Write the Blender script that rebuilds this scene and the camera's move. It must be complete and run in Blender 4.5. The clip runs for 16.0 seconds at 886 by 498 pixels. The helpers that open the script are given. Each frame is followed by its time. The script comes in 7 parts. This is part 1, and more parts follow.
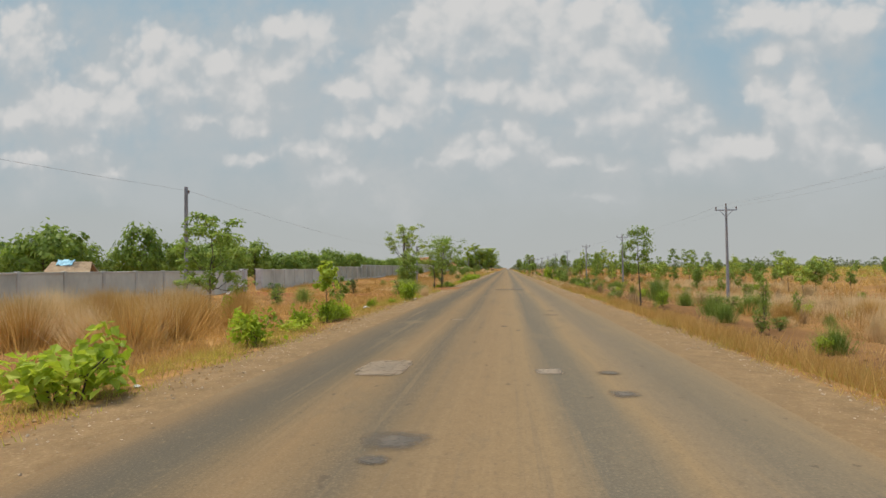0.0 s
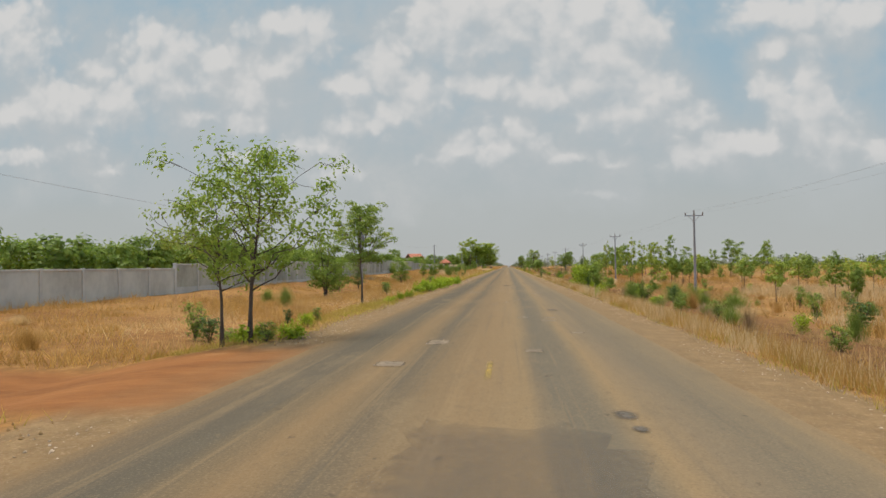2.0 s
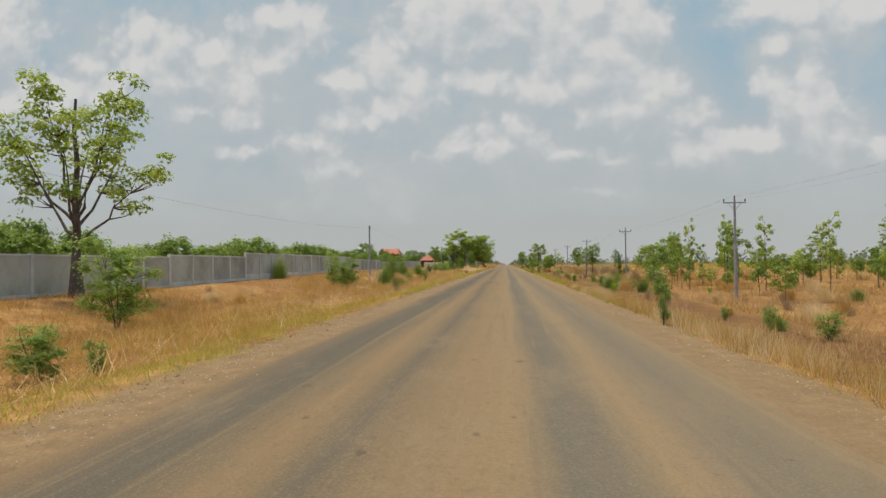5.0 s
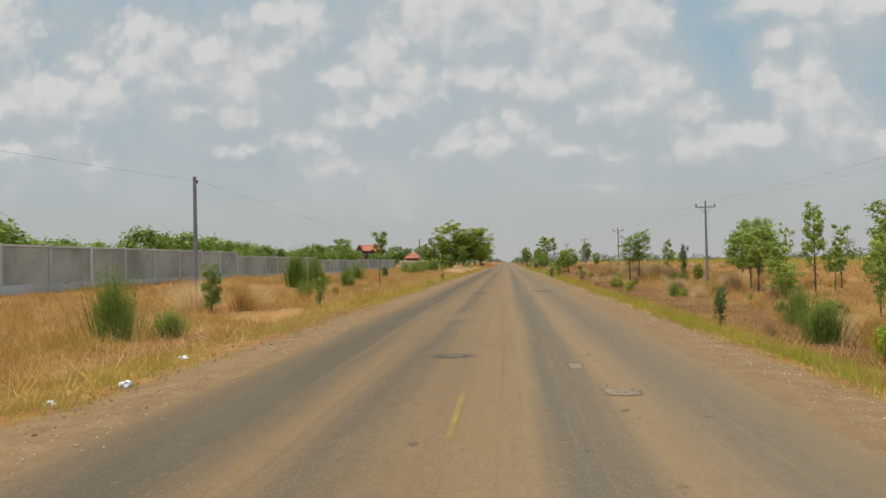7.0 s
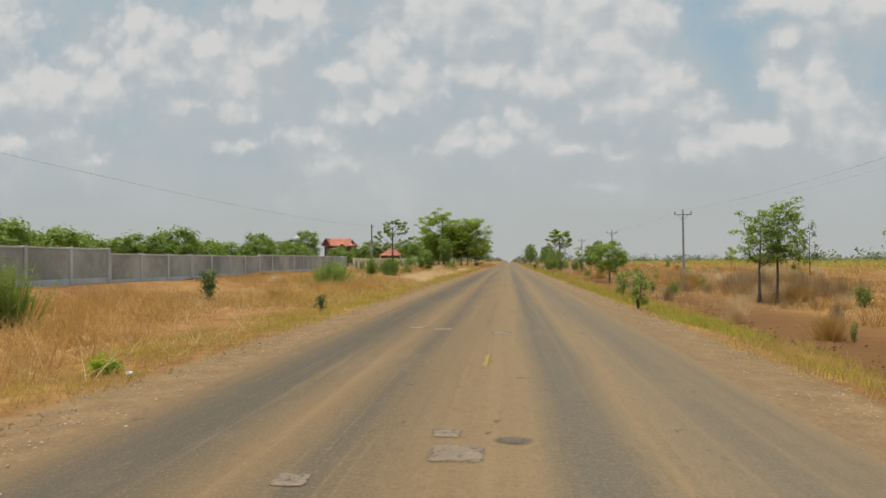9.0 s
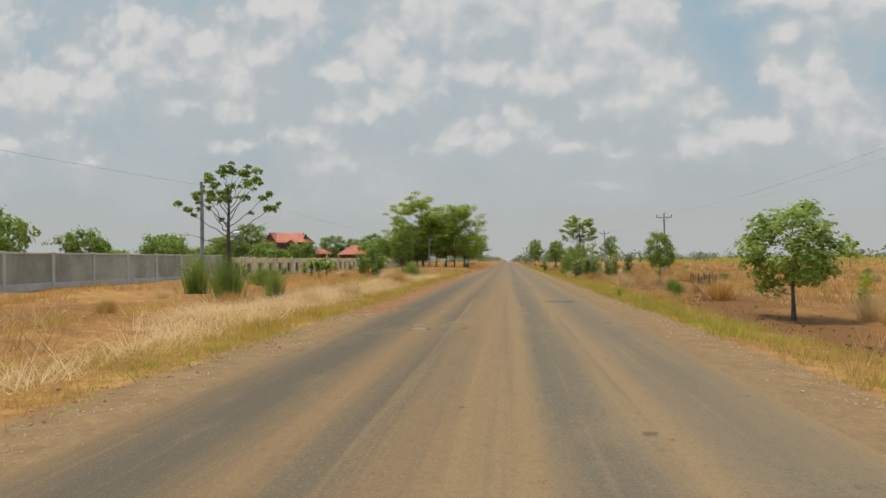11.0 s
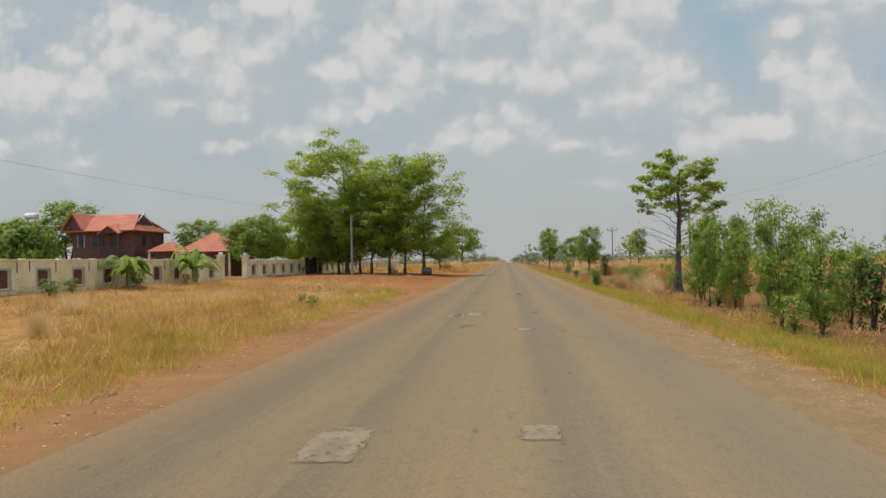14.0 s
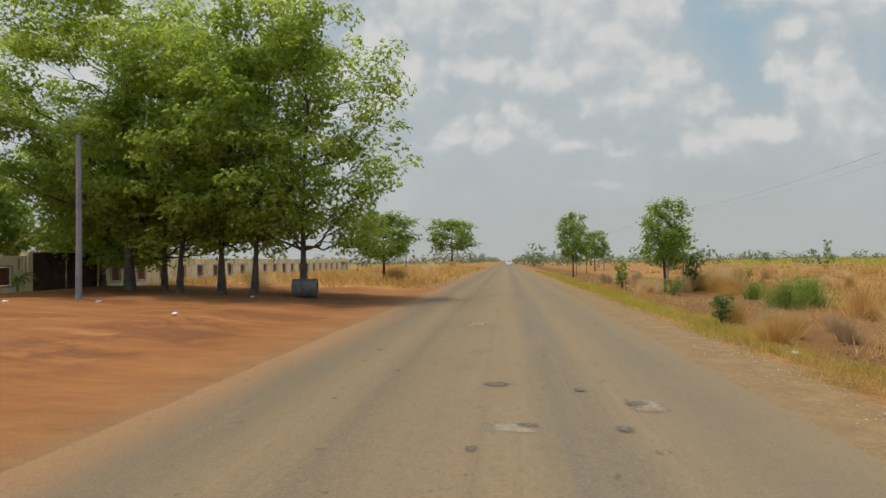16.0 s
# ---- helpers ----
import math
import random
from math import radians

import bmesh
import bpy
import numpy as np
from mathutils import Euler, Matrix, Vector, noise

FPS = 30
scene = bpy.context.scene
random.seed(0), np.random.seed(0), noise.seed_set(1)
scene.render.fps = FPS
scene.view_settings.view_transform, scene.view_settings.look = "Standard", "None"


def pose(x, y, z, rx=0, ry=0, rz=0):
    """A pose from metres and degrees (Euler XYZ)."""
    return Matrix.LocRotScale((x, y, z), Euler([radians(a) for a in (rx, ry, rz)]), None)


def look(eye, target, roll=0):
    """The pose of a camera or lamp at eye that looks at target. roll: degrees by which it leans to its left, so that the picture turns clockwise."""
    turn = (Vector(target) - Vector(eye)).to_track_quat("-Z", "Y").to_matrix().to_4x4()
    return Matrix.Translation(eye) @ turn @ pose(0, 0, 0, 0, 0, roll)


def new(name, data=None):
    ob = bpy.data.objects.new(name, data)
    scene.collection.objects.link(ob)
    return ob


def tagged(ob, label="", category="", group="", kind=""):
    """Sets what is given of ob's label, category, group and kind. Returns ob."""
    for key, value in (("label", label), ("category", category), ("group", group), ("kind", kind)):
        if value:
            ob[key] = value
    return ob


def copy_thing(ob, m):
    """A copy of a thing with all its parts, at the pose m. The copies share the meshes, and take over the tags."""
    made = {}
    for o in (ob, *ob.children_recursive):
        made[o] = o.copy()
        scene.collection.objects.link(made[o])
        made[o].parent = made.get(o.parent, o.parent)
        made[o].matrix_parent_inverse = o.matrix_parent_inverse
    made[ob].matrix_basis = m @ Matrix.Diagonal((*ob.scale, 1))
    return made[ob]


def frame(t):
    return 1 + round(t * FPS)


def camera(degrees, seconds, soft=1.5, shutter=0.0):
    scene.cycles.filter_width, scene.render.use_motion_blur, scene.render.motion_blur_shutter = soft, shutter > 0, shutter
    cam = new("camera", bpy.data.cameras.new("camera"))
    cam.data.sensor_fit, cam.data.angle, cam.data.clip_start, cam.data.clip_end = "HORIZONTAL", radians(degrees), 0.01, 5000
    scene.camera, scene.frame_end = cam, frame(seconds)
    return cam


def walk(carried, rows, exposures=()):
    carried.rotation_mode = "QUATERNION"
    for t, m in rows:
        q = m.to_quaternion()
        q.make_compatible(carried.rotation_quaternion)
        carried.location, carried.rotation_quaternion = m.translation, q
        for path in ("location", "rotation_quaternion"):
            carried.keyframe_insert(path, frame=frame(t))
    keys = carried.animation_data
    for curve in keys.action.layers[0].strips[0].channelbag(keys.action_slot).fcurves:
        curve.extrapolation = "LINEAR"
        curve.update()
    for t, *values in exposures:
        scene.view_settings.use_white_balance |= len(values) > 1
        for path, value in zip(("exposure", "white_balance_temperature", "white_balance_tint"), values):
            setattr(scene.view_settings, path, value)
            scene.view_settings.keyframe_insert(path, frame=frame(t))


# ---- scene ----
# ---- camera and its drive ----
cam = camera(70.0, 16.0)
PATH = [
    (0.0, -0.121, -0.000, 1.60, 91.758, 0.60, 5.746),
    (0.5, -0.085, 10.433, 1.60, 91.663, 0.60, 5.802),
    (1.0, -0.055, 20.852, 1.60, 91.557, 0.50, 5.819),
    (1.5, -0.031, 31.256, 1.60, 91.566, 0.60, 5.798),
    (2.0, -0.014, 41.658, 1.60, 91.541, 0.70, 5.833),
    (2.5, -0.000, 52.047, 1.60, 91.491, 0.60, 5.799),
    (3.0, 0.015, 62.411, 1.60, 91.405, 0.30, 5.792),
    (3.5, 0.032, 72.758, 1.60, 91.327, 0.10, 5.759),
    (4.0, 0.041, 83.089, 1.60, 91.335, 0.20, 5.686),
    (6.5, 0.007, 134.668, 1.60, 91.310, 1.00, 5.757),
    (7.0, 0.002, 144.948, 1.60, 91.191, 1.00, 5.764),
    (7.5, 0.001, 155.193, 1.60, 91.138, 1.10, 5.817),
    (8.0, 0.003, 165.398, 1.60, 91.162, 0.90, 5.816),
    (8.5, 0.005, 175.565, 1.60, 91.095, 0.50, 5.794),
    (9.0, 0.004, 185.701, 1.60, 91.057, 0.40, 5.842),
    (11.5, -0.026, 236.241, 1.60, 91.026, 0.90, 5.762),
    (12.0, -0.025, 246.347, 1.60, 91.004, 0.90, 5.744),
    (12.5, -0.015, 256.432, 1.60, 91.004, 1.00, 5.788),
    (13.0, 0.003, 266.493, 1.60, 91.057, 1.10, 5.748),
    (13.5, 0.027, 276.529, 1.60, 91.100, 1.10, 5.697),
    (14.0, 0.047, 286.540, 1.60, 91.070, 1.20, 5.694),
    (14.5, 0.059, 296.504, 1.60, 91.114, 1.10, 5.660),
    (15.0, 0.060, 306.408, 1.60, 91.099, 0.80, 5.694),
    (15.5, 0.052, 316.278, 1.60, 91.122, 0.80, 5.715),
    (16.0, 0.041, 326.147, 1.60, 91.107, 0.70, 5.687),
]
walk(cam, [(t, pose(*p)) for t, *p in PATH])

# ---- world, sun ----
SUN_EL, SUN_AZ = radians(77), radians(-75)
world = bpy.data.worlds.new("sky")
scene.world = world
world.use_nodes = True
wn = world.node_tree.nodes
sky_tex = wn.new("ShaderNodeTexSky")
sky_tex.sky_type, sky_tex.sun_disc = "NISHITA", False
sky_tex.sun_elevation, sky_tex.sun_rotation = SUN_EL, SUN_AZ
sky_tex.air_density, sky_tex.dust_density = 1.0, 3.0
world.node_tree.links.new(sky_tex.outputs[0], wn["Background"].inputs[0])
wn["Background"].inputs[1].default_value = 0.235
sun = new("sun", bpy.data.lights.new("sun", "SUN"))
sun.data.energy, sun.data.angle, sun.data.color = 2.3, radians(2.0), (1.0, 0.94, 0.84)
to_sun = Vector((math.sin(SUN_AZ) * math.cos(SUN_EL), math.cos(SUN_AZ) * math.cos(SUN_EL), math.sin(SUN_EL)))
sun.matrix_world = look(to_sun * 100, (0, 0, 0))


# ---- materials ----
def node_material(name):
    m = bpy.data.materials.new(name)
    m.use_nodes = True
    return m, m.node_tree.nodes, m.node_tree.links, m.node_tree.nodes["Principled BSDF"]


class Net:
    """Short hand for building node networks."""

    def __init__(self, m):
        self.t = m.node_tree
        self.n, self.l = self.t.nodes, self.t.links

    def put(self, socket, v):
        if isinstance(v, bpy.types.NodeSocket):
            self.l.new(v, socket)
        elif v is not None:
            socket.default_value = v

    def math(self, op, a, b=None, c=None, clamp=False):
        k = self.n.new("ShaderNodeMath")
        k.operation, k.use_clamp = op, clamp
        for s, v in zip(k.inputs, (a, b, c)):
            self.put(s, v)
        return k.outputs[0]

    def noise(self, vec, scale, detail=4.0, rough=0.55, dim="3D", out=0, distort=0.0):
        k = self.n.new("ShaderNodeTexNoise")
        k.noise_dimensions = dim
        self.put(k.inputs["Vector"], vec)
        k.inputs["Scale"].default_value, k.inputs["Detail"].default_value, k.inputs["Roughness"].default_value = scale, detail, rough
        k.inputs["Distortion"].default_value = distort
        return k.outputs[out]

    def step(self, v, lo, hi, a=0.0, b=1.0):
        k = self.n.new("ShaderNodeMapRange")
        k.interpolation_type = "SMOOTHSTEP"
        self.put(k.inputs[0], v)
        for i, x in enumerate((lo, hi, a, b)):
            self.put(k.inputs[i + 1], x)
        return k.outputs[0]

    def mix(self, f, a, b, mode="MIX"):
        k = self.n.new("ShaderNodeMix")
        k.data_type, k.blend_type = "RGBA", mode
        self.put(k.inputs[0], f)
        self.put(k.inputs[6], (*a, 1) if isinstance(a, tuple) else a)
        self.put(k.inputs[7], (*b, 1) if isinstance(b, tuple) else b)
        return k.outputs[2]

    def ramp(self, f, stops):
        k = self.n.new("ShaderNodeValToRGB")
        self.put(k.inputs[0], f)
        e = k.color_ramp.elements
        for i, (p, c) in enumerate(stops):
            el = e[i] if i < 2 else e.new(p)
            el.position, el.color = p, (*c, 1)
        return k.outputs[0]

    def coords(self):
        return self.n.new("ShaderNodeTexCoord").outputs["Object"]

    def position(self):
        return self.n.new("ShaderNodeNewGeometry").outputs["Position"]

    def xyz(self, v):
        k = self.n.new("ShaderNodeSeparateXYZ")
        self.put(k.inputs[0], v)
        return k.outputs

    def vec(self, op, a, b=None):
        k = self.n.new("ShaderNodeVectorMath")
        k.operation = op
        self.put(k.inputs[0], a)
        if b is not None:
            self.put(k.inputs[1], b)
        return k.outputs[1] if op == "LENGTH" else k.outputs[0]

    def bump(self, h, strength, dist):
        k = self.n.new("ShaderNodeBump")
        self.put(k.inputs["Height"], h)
        k.inputs["Strength"].default_value, k.inputs["Distance"].default_value = strength, dist
        return k.outputs[0]


def surface(name, stops, scale, rough=0.85, grain=30.0, bump=0.3, dist=0.01, metal=0.0, mid=0.6, space="Object", tall=1.0):
    """A matt surface: patches of colour at one scale, broken by a finer grain."""
    m, n, l, b = node_material(name)
    k = Net(m)
    p = k.coords() if space == "Object" else k.position()
    p = k.vec("MULTIPLY", p, (1.0, 1.0, tall))
    big, fine = k.noise(p, scale, 5.0, 0.6), k.noise(p, grain, 3.0)
    mixv = k.math("ADD", k.math("MULTIPLY", big, mid), k.math("MULTIPLY", fine, 1 - mid))
    k.put(b.inputs["Base Color"], k.ramp(k.step(mixv, 0.3, 0.7), stops))
    b.inputs["Roughness"].default_value, b.inputs["Metallic"].default_value = rough, metal
    b.inputs["Specular IOR Level"].default_value = 0.25
    k.put(b.inputs["Normal"], k.bump(mixv, bump, dist))
    return m


def repair(name, stops, rim=0.35, heart=None, hold=1.0):
    """A patch of other material whose rim is broken and worn thin."""
    m = surface(name, stops, 3.0, 0.9, 30.0, 0.4, 0.008, space="World")
    k = Net(m)
    g = k.n.new("ShaderNodeTexCoord").outputs["Generated"]
    d = k.vec("MULTIPLY", k.vec("SUBTRACT", g, (0.5, 0.5, 0.0)), (2.0, 2.0, 0.0))
    r = k.math("ADD", k.vec("LENGTH", d) if rim > 0.85 else k.math("MAXIMUM", k.math("ABSOLUTE", k.xyz(d)[0]), k.math("ABSOLUTE", k.xyz(d)[1])), k.math("MULTIPLY", k.math("SUBTRACT", k.noise(k.position(), 5.0, 6.0, 0.7), 0.5), 1.0))
    wear = k.math("MULTIPLY", k.step(r, 1.1, 1.1 - rim), k.step(k.noise(k.position(), 14.0, 4.0, 0.7), 0.30, 0.5, 0.5 * hold, 0.95 * hold))
    if heart:
        b = k.n["Principled BSDF"]
        inner = k.math("MULTIPLY", k.step(k.math("ADD", r, k.math("MULTIPLY", k.noise(k.position(), 1.3, 3.0), 0.8)), 1.0, 0.5), 0.55)
        k.put(b.inputs["Base Color"], k.mix(inner, b.inputs["Base Color"].links[0].from_socket, heart))
    tr = k.n.new("ShaderNodeBsdfTransparent")
    mx = k.n.new("ShaderNodeMixShader")
    k.put(mx.inputs[0], wear)
    k.l.new(tr.outputs[0], mx.inputs[1])
    k.l.new(k.n["Principled BSDF"].outputs[0], mx.inputs[2])
    k.l.new(mx.outputs[0], k.n["Material Output"].inputs[0])
    return m


M = {}


def leafy(name, dark, mid, light, trans=0.35, rough=0.55):
    """Leaves and grass: each leaf its own tone, some light passing through."""
    m, n, l, b = node_material(name)
    k = Net(m)
    geo = n.new("ShaderNodeNewGeometry")
    info = n.new("ShaderNodeObjectInfo")
    r = k.math("ADD", k.math("MULTIPLY", geo.outputs["Random Per Island"], 0.6), k.math("MULTIPLY", info.outputs["Random"], 0.4))
    patch = k.noise(k.position(), 0.9, 2.0)
    r = k.math("ADD", k.math("MULTIPLY", r, 0.6), k.math("MULTIPLY", k.step(patch, 0.3, 0.7), 0.4))
    col = k.ramp(r, [(0.1, dark), (0.9, light), (0.5, mid)])
    k.put(b.inputs["Base Color"], col)
    b.inputs["Roughness"].default_value = rough
    b.inputs["Specular IOR Level"].default_value = 0.3
    tr = n.new("ShaderNodeBsdfTranslucent")
    k.put(tr.inputs[0], col)
    mx = n.new("ShaderNodeMixShader")
    mx.inputs[0].default_value = trans
    l.new(b.outputs[0], mx.inputs[1])
    l.new(tr.outputs[0], mx.inputs[2])
    l.new(mx.outputs[0], n["Material Output"].inputs[0])
    return m


M["leaf"] = leafy("leaf_green", (0.13, 0.19, 0.024), (0.225, 0.315, 0.044), (0.35, 0.43, 0.076), 0.5)
M["leaf_airy"] = leafy("leaf_airy_green", (0.17, 0.25, 0.035), (0.27, 0.37, 0.05), (0.40, 0.47, 0.09), 0.5)
M["leaf_dark"] = leafy("leaf_dark_green", (0.05, 0.09, 0.015), (0.10, 0.17, 0.03), (0.19, 0.27, 0.05), 0.4)
M["leaf_light"] = leafy("leaf_yellow_green", (0.18, 0.25, 0.03), (0.33, 0.41, 0.055), (0.50, 0.54, 0.09), 0.45)
M["leaf_vine"] = leafy("leaf_creeper", (0.18, 0.26, 0.012), (0.35, 0.45, 0.028), (0.55, 0.60, 0.06), 0.5)
M["leaf_broom"] = leafy("leaf_broom", (0.12, 0.18, 0.03), (0.225, 0.30, 0.045), (0.37, 0.41, 0.085), 0.45)
M["leaf_olive"] = leafy("leaf_olive", (0.11, 0.14, 0.03), (0.20, 0.24, 0.055), (0.32, 0.34, 0.09), 0.35)
M["leaf_mango"] = leafy("leaf_orchard", (0.115, 0.18, 0.02), (0.205, 0.29, 0.035), (0.33, 0.40, 0.065), 0.45)
M["leaf_shade"] = leafy("leaf_shade_tree", (0.22, 0.295, 0.038), (0.32, 0.405, 0.052), (0.45, 0.51, 0.075), 0.64)
# far leaves: aerial haze is mixed into their colour as greyer greens
M["leaf_hazed"] = leafy("leaf_hazed", (0.12, 0.15, 0.07), (0.17, 0.20, 0.10), (0.24, 0.26, 0.13), 0.35)
M["dry"] = leafy("dry_straw", (0.34, 0.19, 0.045), (0.55, 0.33, 0.088), (0.78, 0.53, 0.19), 0.45, 0.8)
M["dry_red"] = leafy("dry_stalks", (0.33, 0.19, 0.07), (0.50, 0.31, 0.115), (0.66, 0.45, 0.19), 0.4, 0.8)
M["straw"] = leafy("pale_straw", (0.54, 0.38, 0.16), (0.72, 0.53, 0.26), (0.86, 0.70, 0.40), 0.55, 0.8)
M["golden"] = leafy("golden_grass", (0.33, 0.22, 0.035), (0.52, 0.365, 0.065), (0.72, 0.53, 0.14), 0.45, 0.75)
M["dead"] = leafy("dead_stems", (0.32, 0.21, 0.10), (0.45, 0.31, 0.15), (0.62, 0.45, 0.24), 0.5, 0.85)
M["verge"] = leafy("verge_grass", (0.28, 0.215, 0.035), (0.46, 0.34, 0.06), (0.64, 0.48, 0.115), 0.4, 0.7)
M["verge_green"] = leafy("green_verge_grass", (0.24, 0.265, 0.025), (0.40, 0.385, 0.04), (0.56, 0.49, 0.08), 0.4, 0.7)
M["bark"] = surface("bark", [(0.0, (0.05, 0.035, 0.022)), (1.0, (0.17, 0.13, 0.09))], 3.0, 0.9, 40.0, 0.6, 0.02)
M["bark_pale"] = surface("bark_pale", [(0.0, (0.14, 0.11, 0.08)), (1.0, (0.30, 0.25, 0.19))], 3.0, 0.9, 40.0, 0.5, 0.02)
M["concrete"] = surface("concrete", [(0.0, (0.38, 0.36, 0.31)), (0.6, (0.60, 0.565, 0.50)), (1.0, (0.70, 0.665, 0.60))], 1.3, 0.9, 24.0, 0.25, 0.006, space="World")
M["post"] = surface("pale_post_concrete", [(0.0, (0.42, 0.40, 0.32)), (0.6, (0.54, 0.515, 0.42)), (1.0, (0.62, 0.59, 0.49))], 0.5, 0.9, 6.0, 0.2, 0.006, mid=0.8, space="World", tall=0.6)
M["panel"] = surface("concrete_panel", [(0.0, (0.25, 0.24, 0.175)), (0.5, (0.385, 0.37, 0.275)), (1.0, (0.50, 0.48, 0.365))], 0.3, 0.9, 4.0, 0.2, 0.006, mid=0.85, space="World", tall=0.7)
M["panel_pale"] = surface("pale_concrete_panel", [(0.0, (0.40, 0.38, 0.30)), (0.5, (0.53, 0.51, 0.405)), (1.0, (0.63, 0.605, 0.49))], 0.3, 0.9, 4.0, 0.2, 0.006, mid=0.85, space="World", tall=0.7)
M["paint_white"] = surface("worn_white_paint", [(0.0, (0.5, 0.48, 0.44)), (1.0, (0.72, 0.70, 0.66))], 3.0, 0.6, 30.0, 0.1)
M["old_concrete"] = surface("old_concrete", [(0.0, (0.08, 0.07, 0.055)), (1.0, (0.22, 0.19, 0.15))], 3.0, 0.9, 30.0)
M["pole"] = surface("pole_concrete", [(0.0, (0.20, 0.185, 0.165)), (1.0, (0.36, 0.33, 0.30))], 2.0, 0.85, 30.0)
M["steel"] = surface("galvanised_steel", [(0.0, (0.22, 0.22, 0.22)), (1.0, (0.38, 0.38, 0.38))], 4.0, 0.5, 40.0, 0.1, 0.002, 0.7)
M["ceramic"] = surface("insulator_ceramic", [(0.0, (0.12, 0.07, 0.05)), (1.0, (0.2, 0.13, 0.1))], 6.0, 0.25, 40.0, 0.05)
M["stem_green"] = surface("banana_stem", [(0.0, (0.12, 0.16, 0.04)), (1.0, (0.30, 0.30, 0.12))], 3.0, 0.6, 30.0)
M["wire"] = surface("wire", [(0.0, (0.22, 0.22, 0.22)), (1.0, (0.32, 0.32, 0.32))], 4.0, 0.6, 40.0, 0.1)


# damp hollows in the bare yard: centre and half widths
DAMP = [(-7.1, 336.4, 0.75, 0.5), (-7.3, 339.3, 1.5, 0.8), (-6.6, 343.6, 2.0, 0.9), (-9.6, 343.0, 1.2, 0.6)]


def ground_material():
    m, n, l, b = node_material("earth")
    k = Net(m)
    p = k.position()
    x, y, z = k.xyz(p)
    wob = k.math("MULTIPLY", k.math("SUBTRACT", k.noise(p, 0.35, 5.0, 0.65), 0.5), 2.2)
    fine = k.noise(p, 9.0, 4.0, 0.7)
    big = k.noise(p, 0.12, 5.0, 0.65)
    field = k.ramp(k.step(big, 0.3, 0.7), [(0.0, (0.225, 0.112, 0.038)), (1.0, (0.42, 0.25, 0.09)), (0.5, (0.32, 0.175, 0.06))])
    field = k.mix(k.math("MULTIPLY", k.step(fine, 0.38, 0.68), 0.6), field, (0.17, 0.085, 0.035))
    clumpy = k.noise(p, 1.7, 6.0, 0.7)
    field = k.mix(k.math("MULTIPLY", k.step(clumpy, 0.44, 0.62), 0.5), field, (0.135, 0.075, 0.028))
    field = k.mix(k.math("MULTIPLY", k.step(clumpy, 0.48, 0.34), 0.45), field, (0.44, 0.29, 0.11))
    away = k.math("MULTIPLY", k.math("MAXIMUM", k.step(x, 35.0, 110.0), k.step(x, -30.0, -90.0)), 0.8)
    field = k.mix(away, field, k.ramp(k.noise(p, 0.03, 4.0, 0.6), [(0.35, (0.24, 0.155, 0.06)), (0.65, (0.19, 0.19, 0.065))]))
    # bare reddish ditch on the low side, burnt in places
    xr = k.math("ADD", x, wob)
    ditch = k.math("MULTIPLY", k.step(xr, 5.5, 8.0), k.step(xr, 17.0, 11.0))
    ditch = k.math("MULTIPLY", ditch, k.step(k.noise(p, 0.07, 3.0), 0.30, 0.45))
    field = k.mix(k.math("MULTIPLY", ditch, 0.85), field, k.ramp(fine, [(0.25, (0.065, 0.033, 0.015)), (0.75, (0.23, 0.125, 0.048)), (0.5, (0.145, 0.075, 0.03))]))
    # laterite side tracks
    def box(x0, x1, y0, y1, soft):
        yw = k.math("ADD", y, k.math("MULTIPLY", wob, 0.8))
        return k.math("MULTIPLY", k.math("MULTIPLY", k.step(x, x0 - soft, x0 + soft), k.step(x, x1 + soft, x1 - soft)),
                      k.math("MULTIPLY", k.step(yw, y0 - soft, y0 + soft), k.step(yw, y1 + soft, y1 - soft)))
    slant = k.math("ADD", k.math("ADD", y, k.math("MULTIPLY", x, 1.35)), k.math("MULTIPLY", wob, 0.9))
    apron = k.math("MULTIPLY", k.step(slant, 312.8, 314.2), box(-20.5, -3.6, 300.0, 360.5, 0.9))
    red = k.math("MAXIMUM", apron, box(-22.0, -3.6, 48.6, 54.3, 0.7))
    red = k.math("MAXIMUM", red, box(-24.0, -14.0, 332.5, 340.0, 0.8))
    red = k.math("MAXIMUM", red, k.math("MULTIPLY", box(-5.6, -3.4, 246.0, 372.0, 0.5), 0.75))
    laterite = k.ramp(k.noise(k.vec("MULTIPLY", p, (0.35, 1.0, 1.0)), 0.8, 7.0, 0.72), [(0.28, (0.13, 0.054, 0.02)), (0.75, (0.345, 0.188, 0.08)), (0.43, (0.215, 0.094, 0.034)), (0.6, (0.275, 0.125, 0.046))])
    w = k.n.new("ShaderNodeTexWave")
    w.wave_type, w.rings_direction = "RINGS", "Z"
    k.put(w.inputs["Vector"], k.vec("MULTIPLY", k.vec("SUBTRACT", p, (-11.0, 321.0, 0.0)), (1.0, 0.8, 0.0)))
    w.inputs["Scale"].default_value, w.inputs["Distortion"].default_value, w.inputs["Detail"].default_value = 0.7, 9.0, 4.0
    near = k.step(k.vec("LENGTH", k.vec("SUBTRACT", k.vec("MULTIPLY", p, (1.0, 1.0, 0.0)), (-8.0, 325.5, 0.0))), 4.2, 2.0)
    rut = k.math("MULTIPLY", k.step(w.outputs["Fac"], 0.5, 0.9), near)
    laterite = k.mix(k.math("MULTIPLY", near, 0.25), laterite, (0.42, 0.24, 0.105))
    laterite = k.mix(k.math("MULTIPLY", rut, 0.34), laterite, (0.17, 0.078, 0.034))
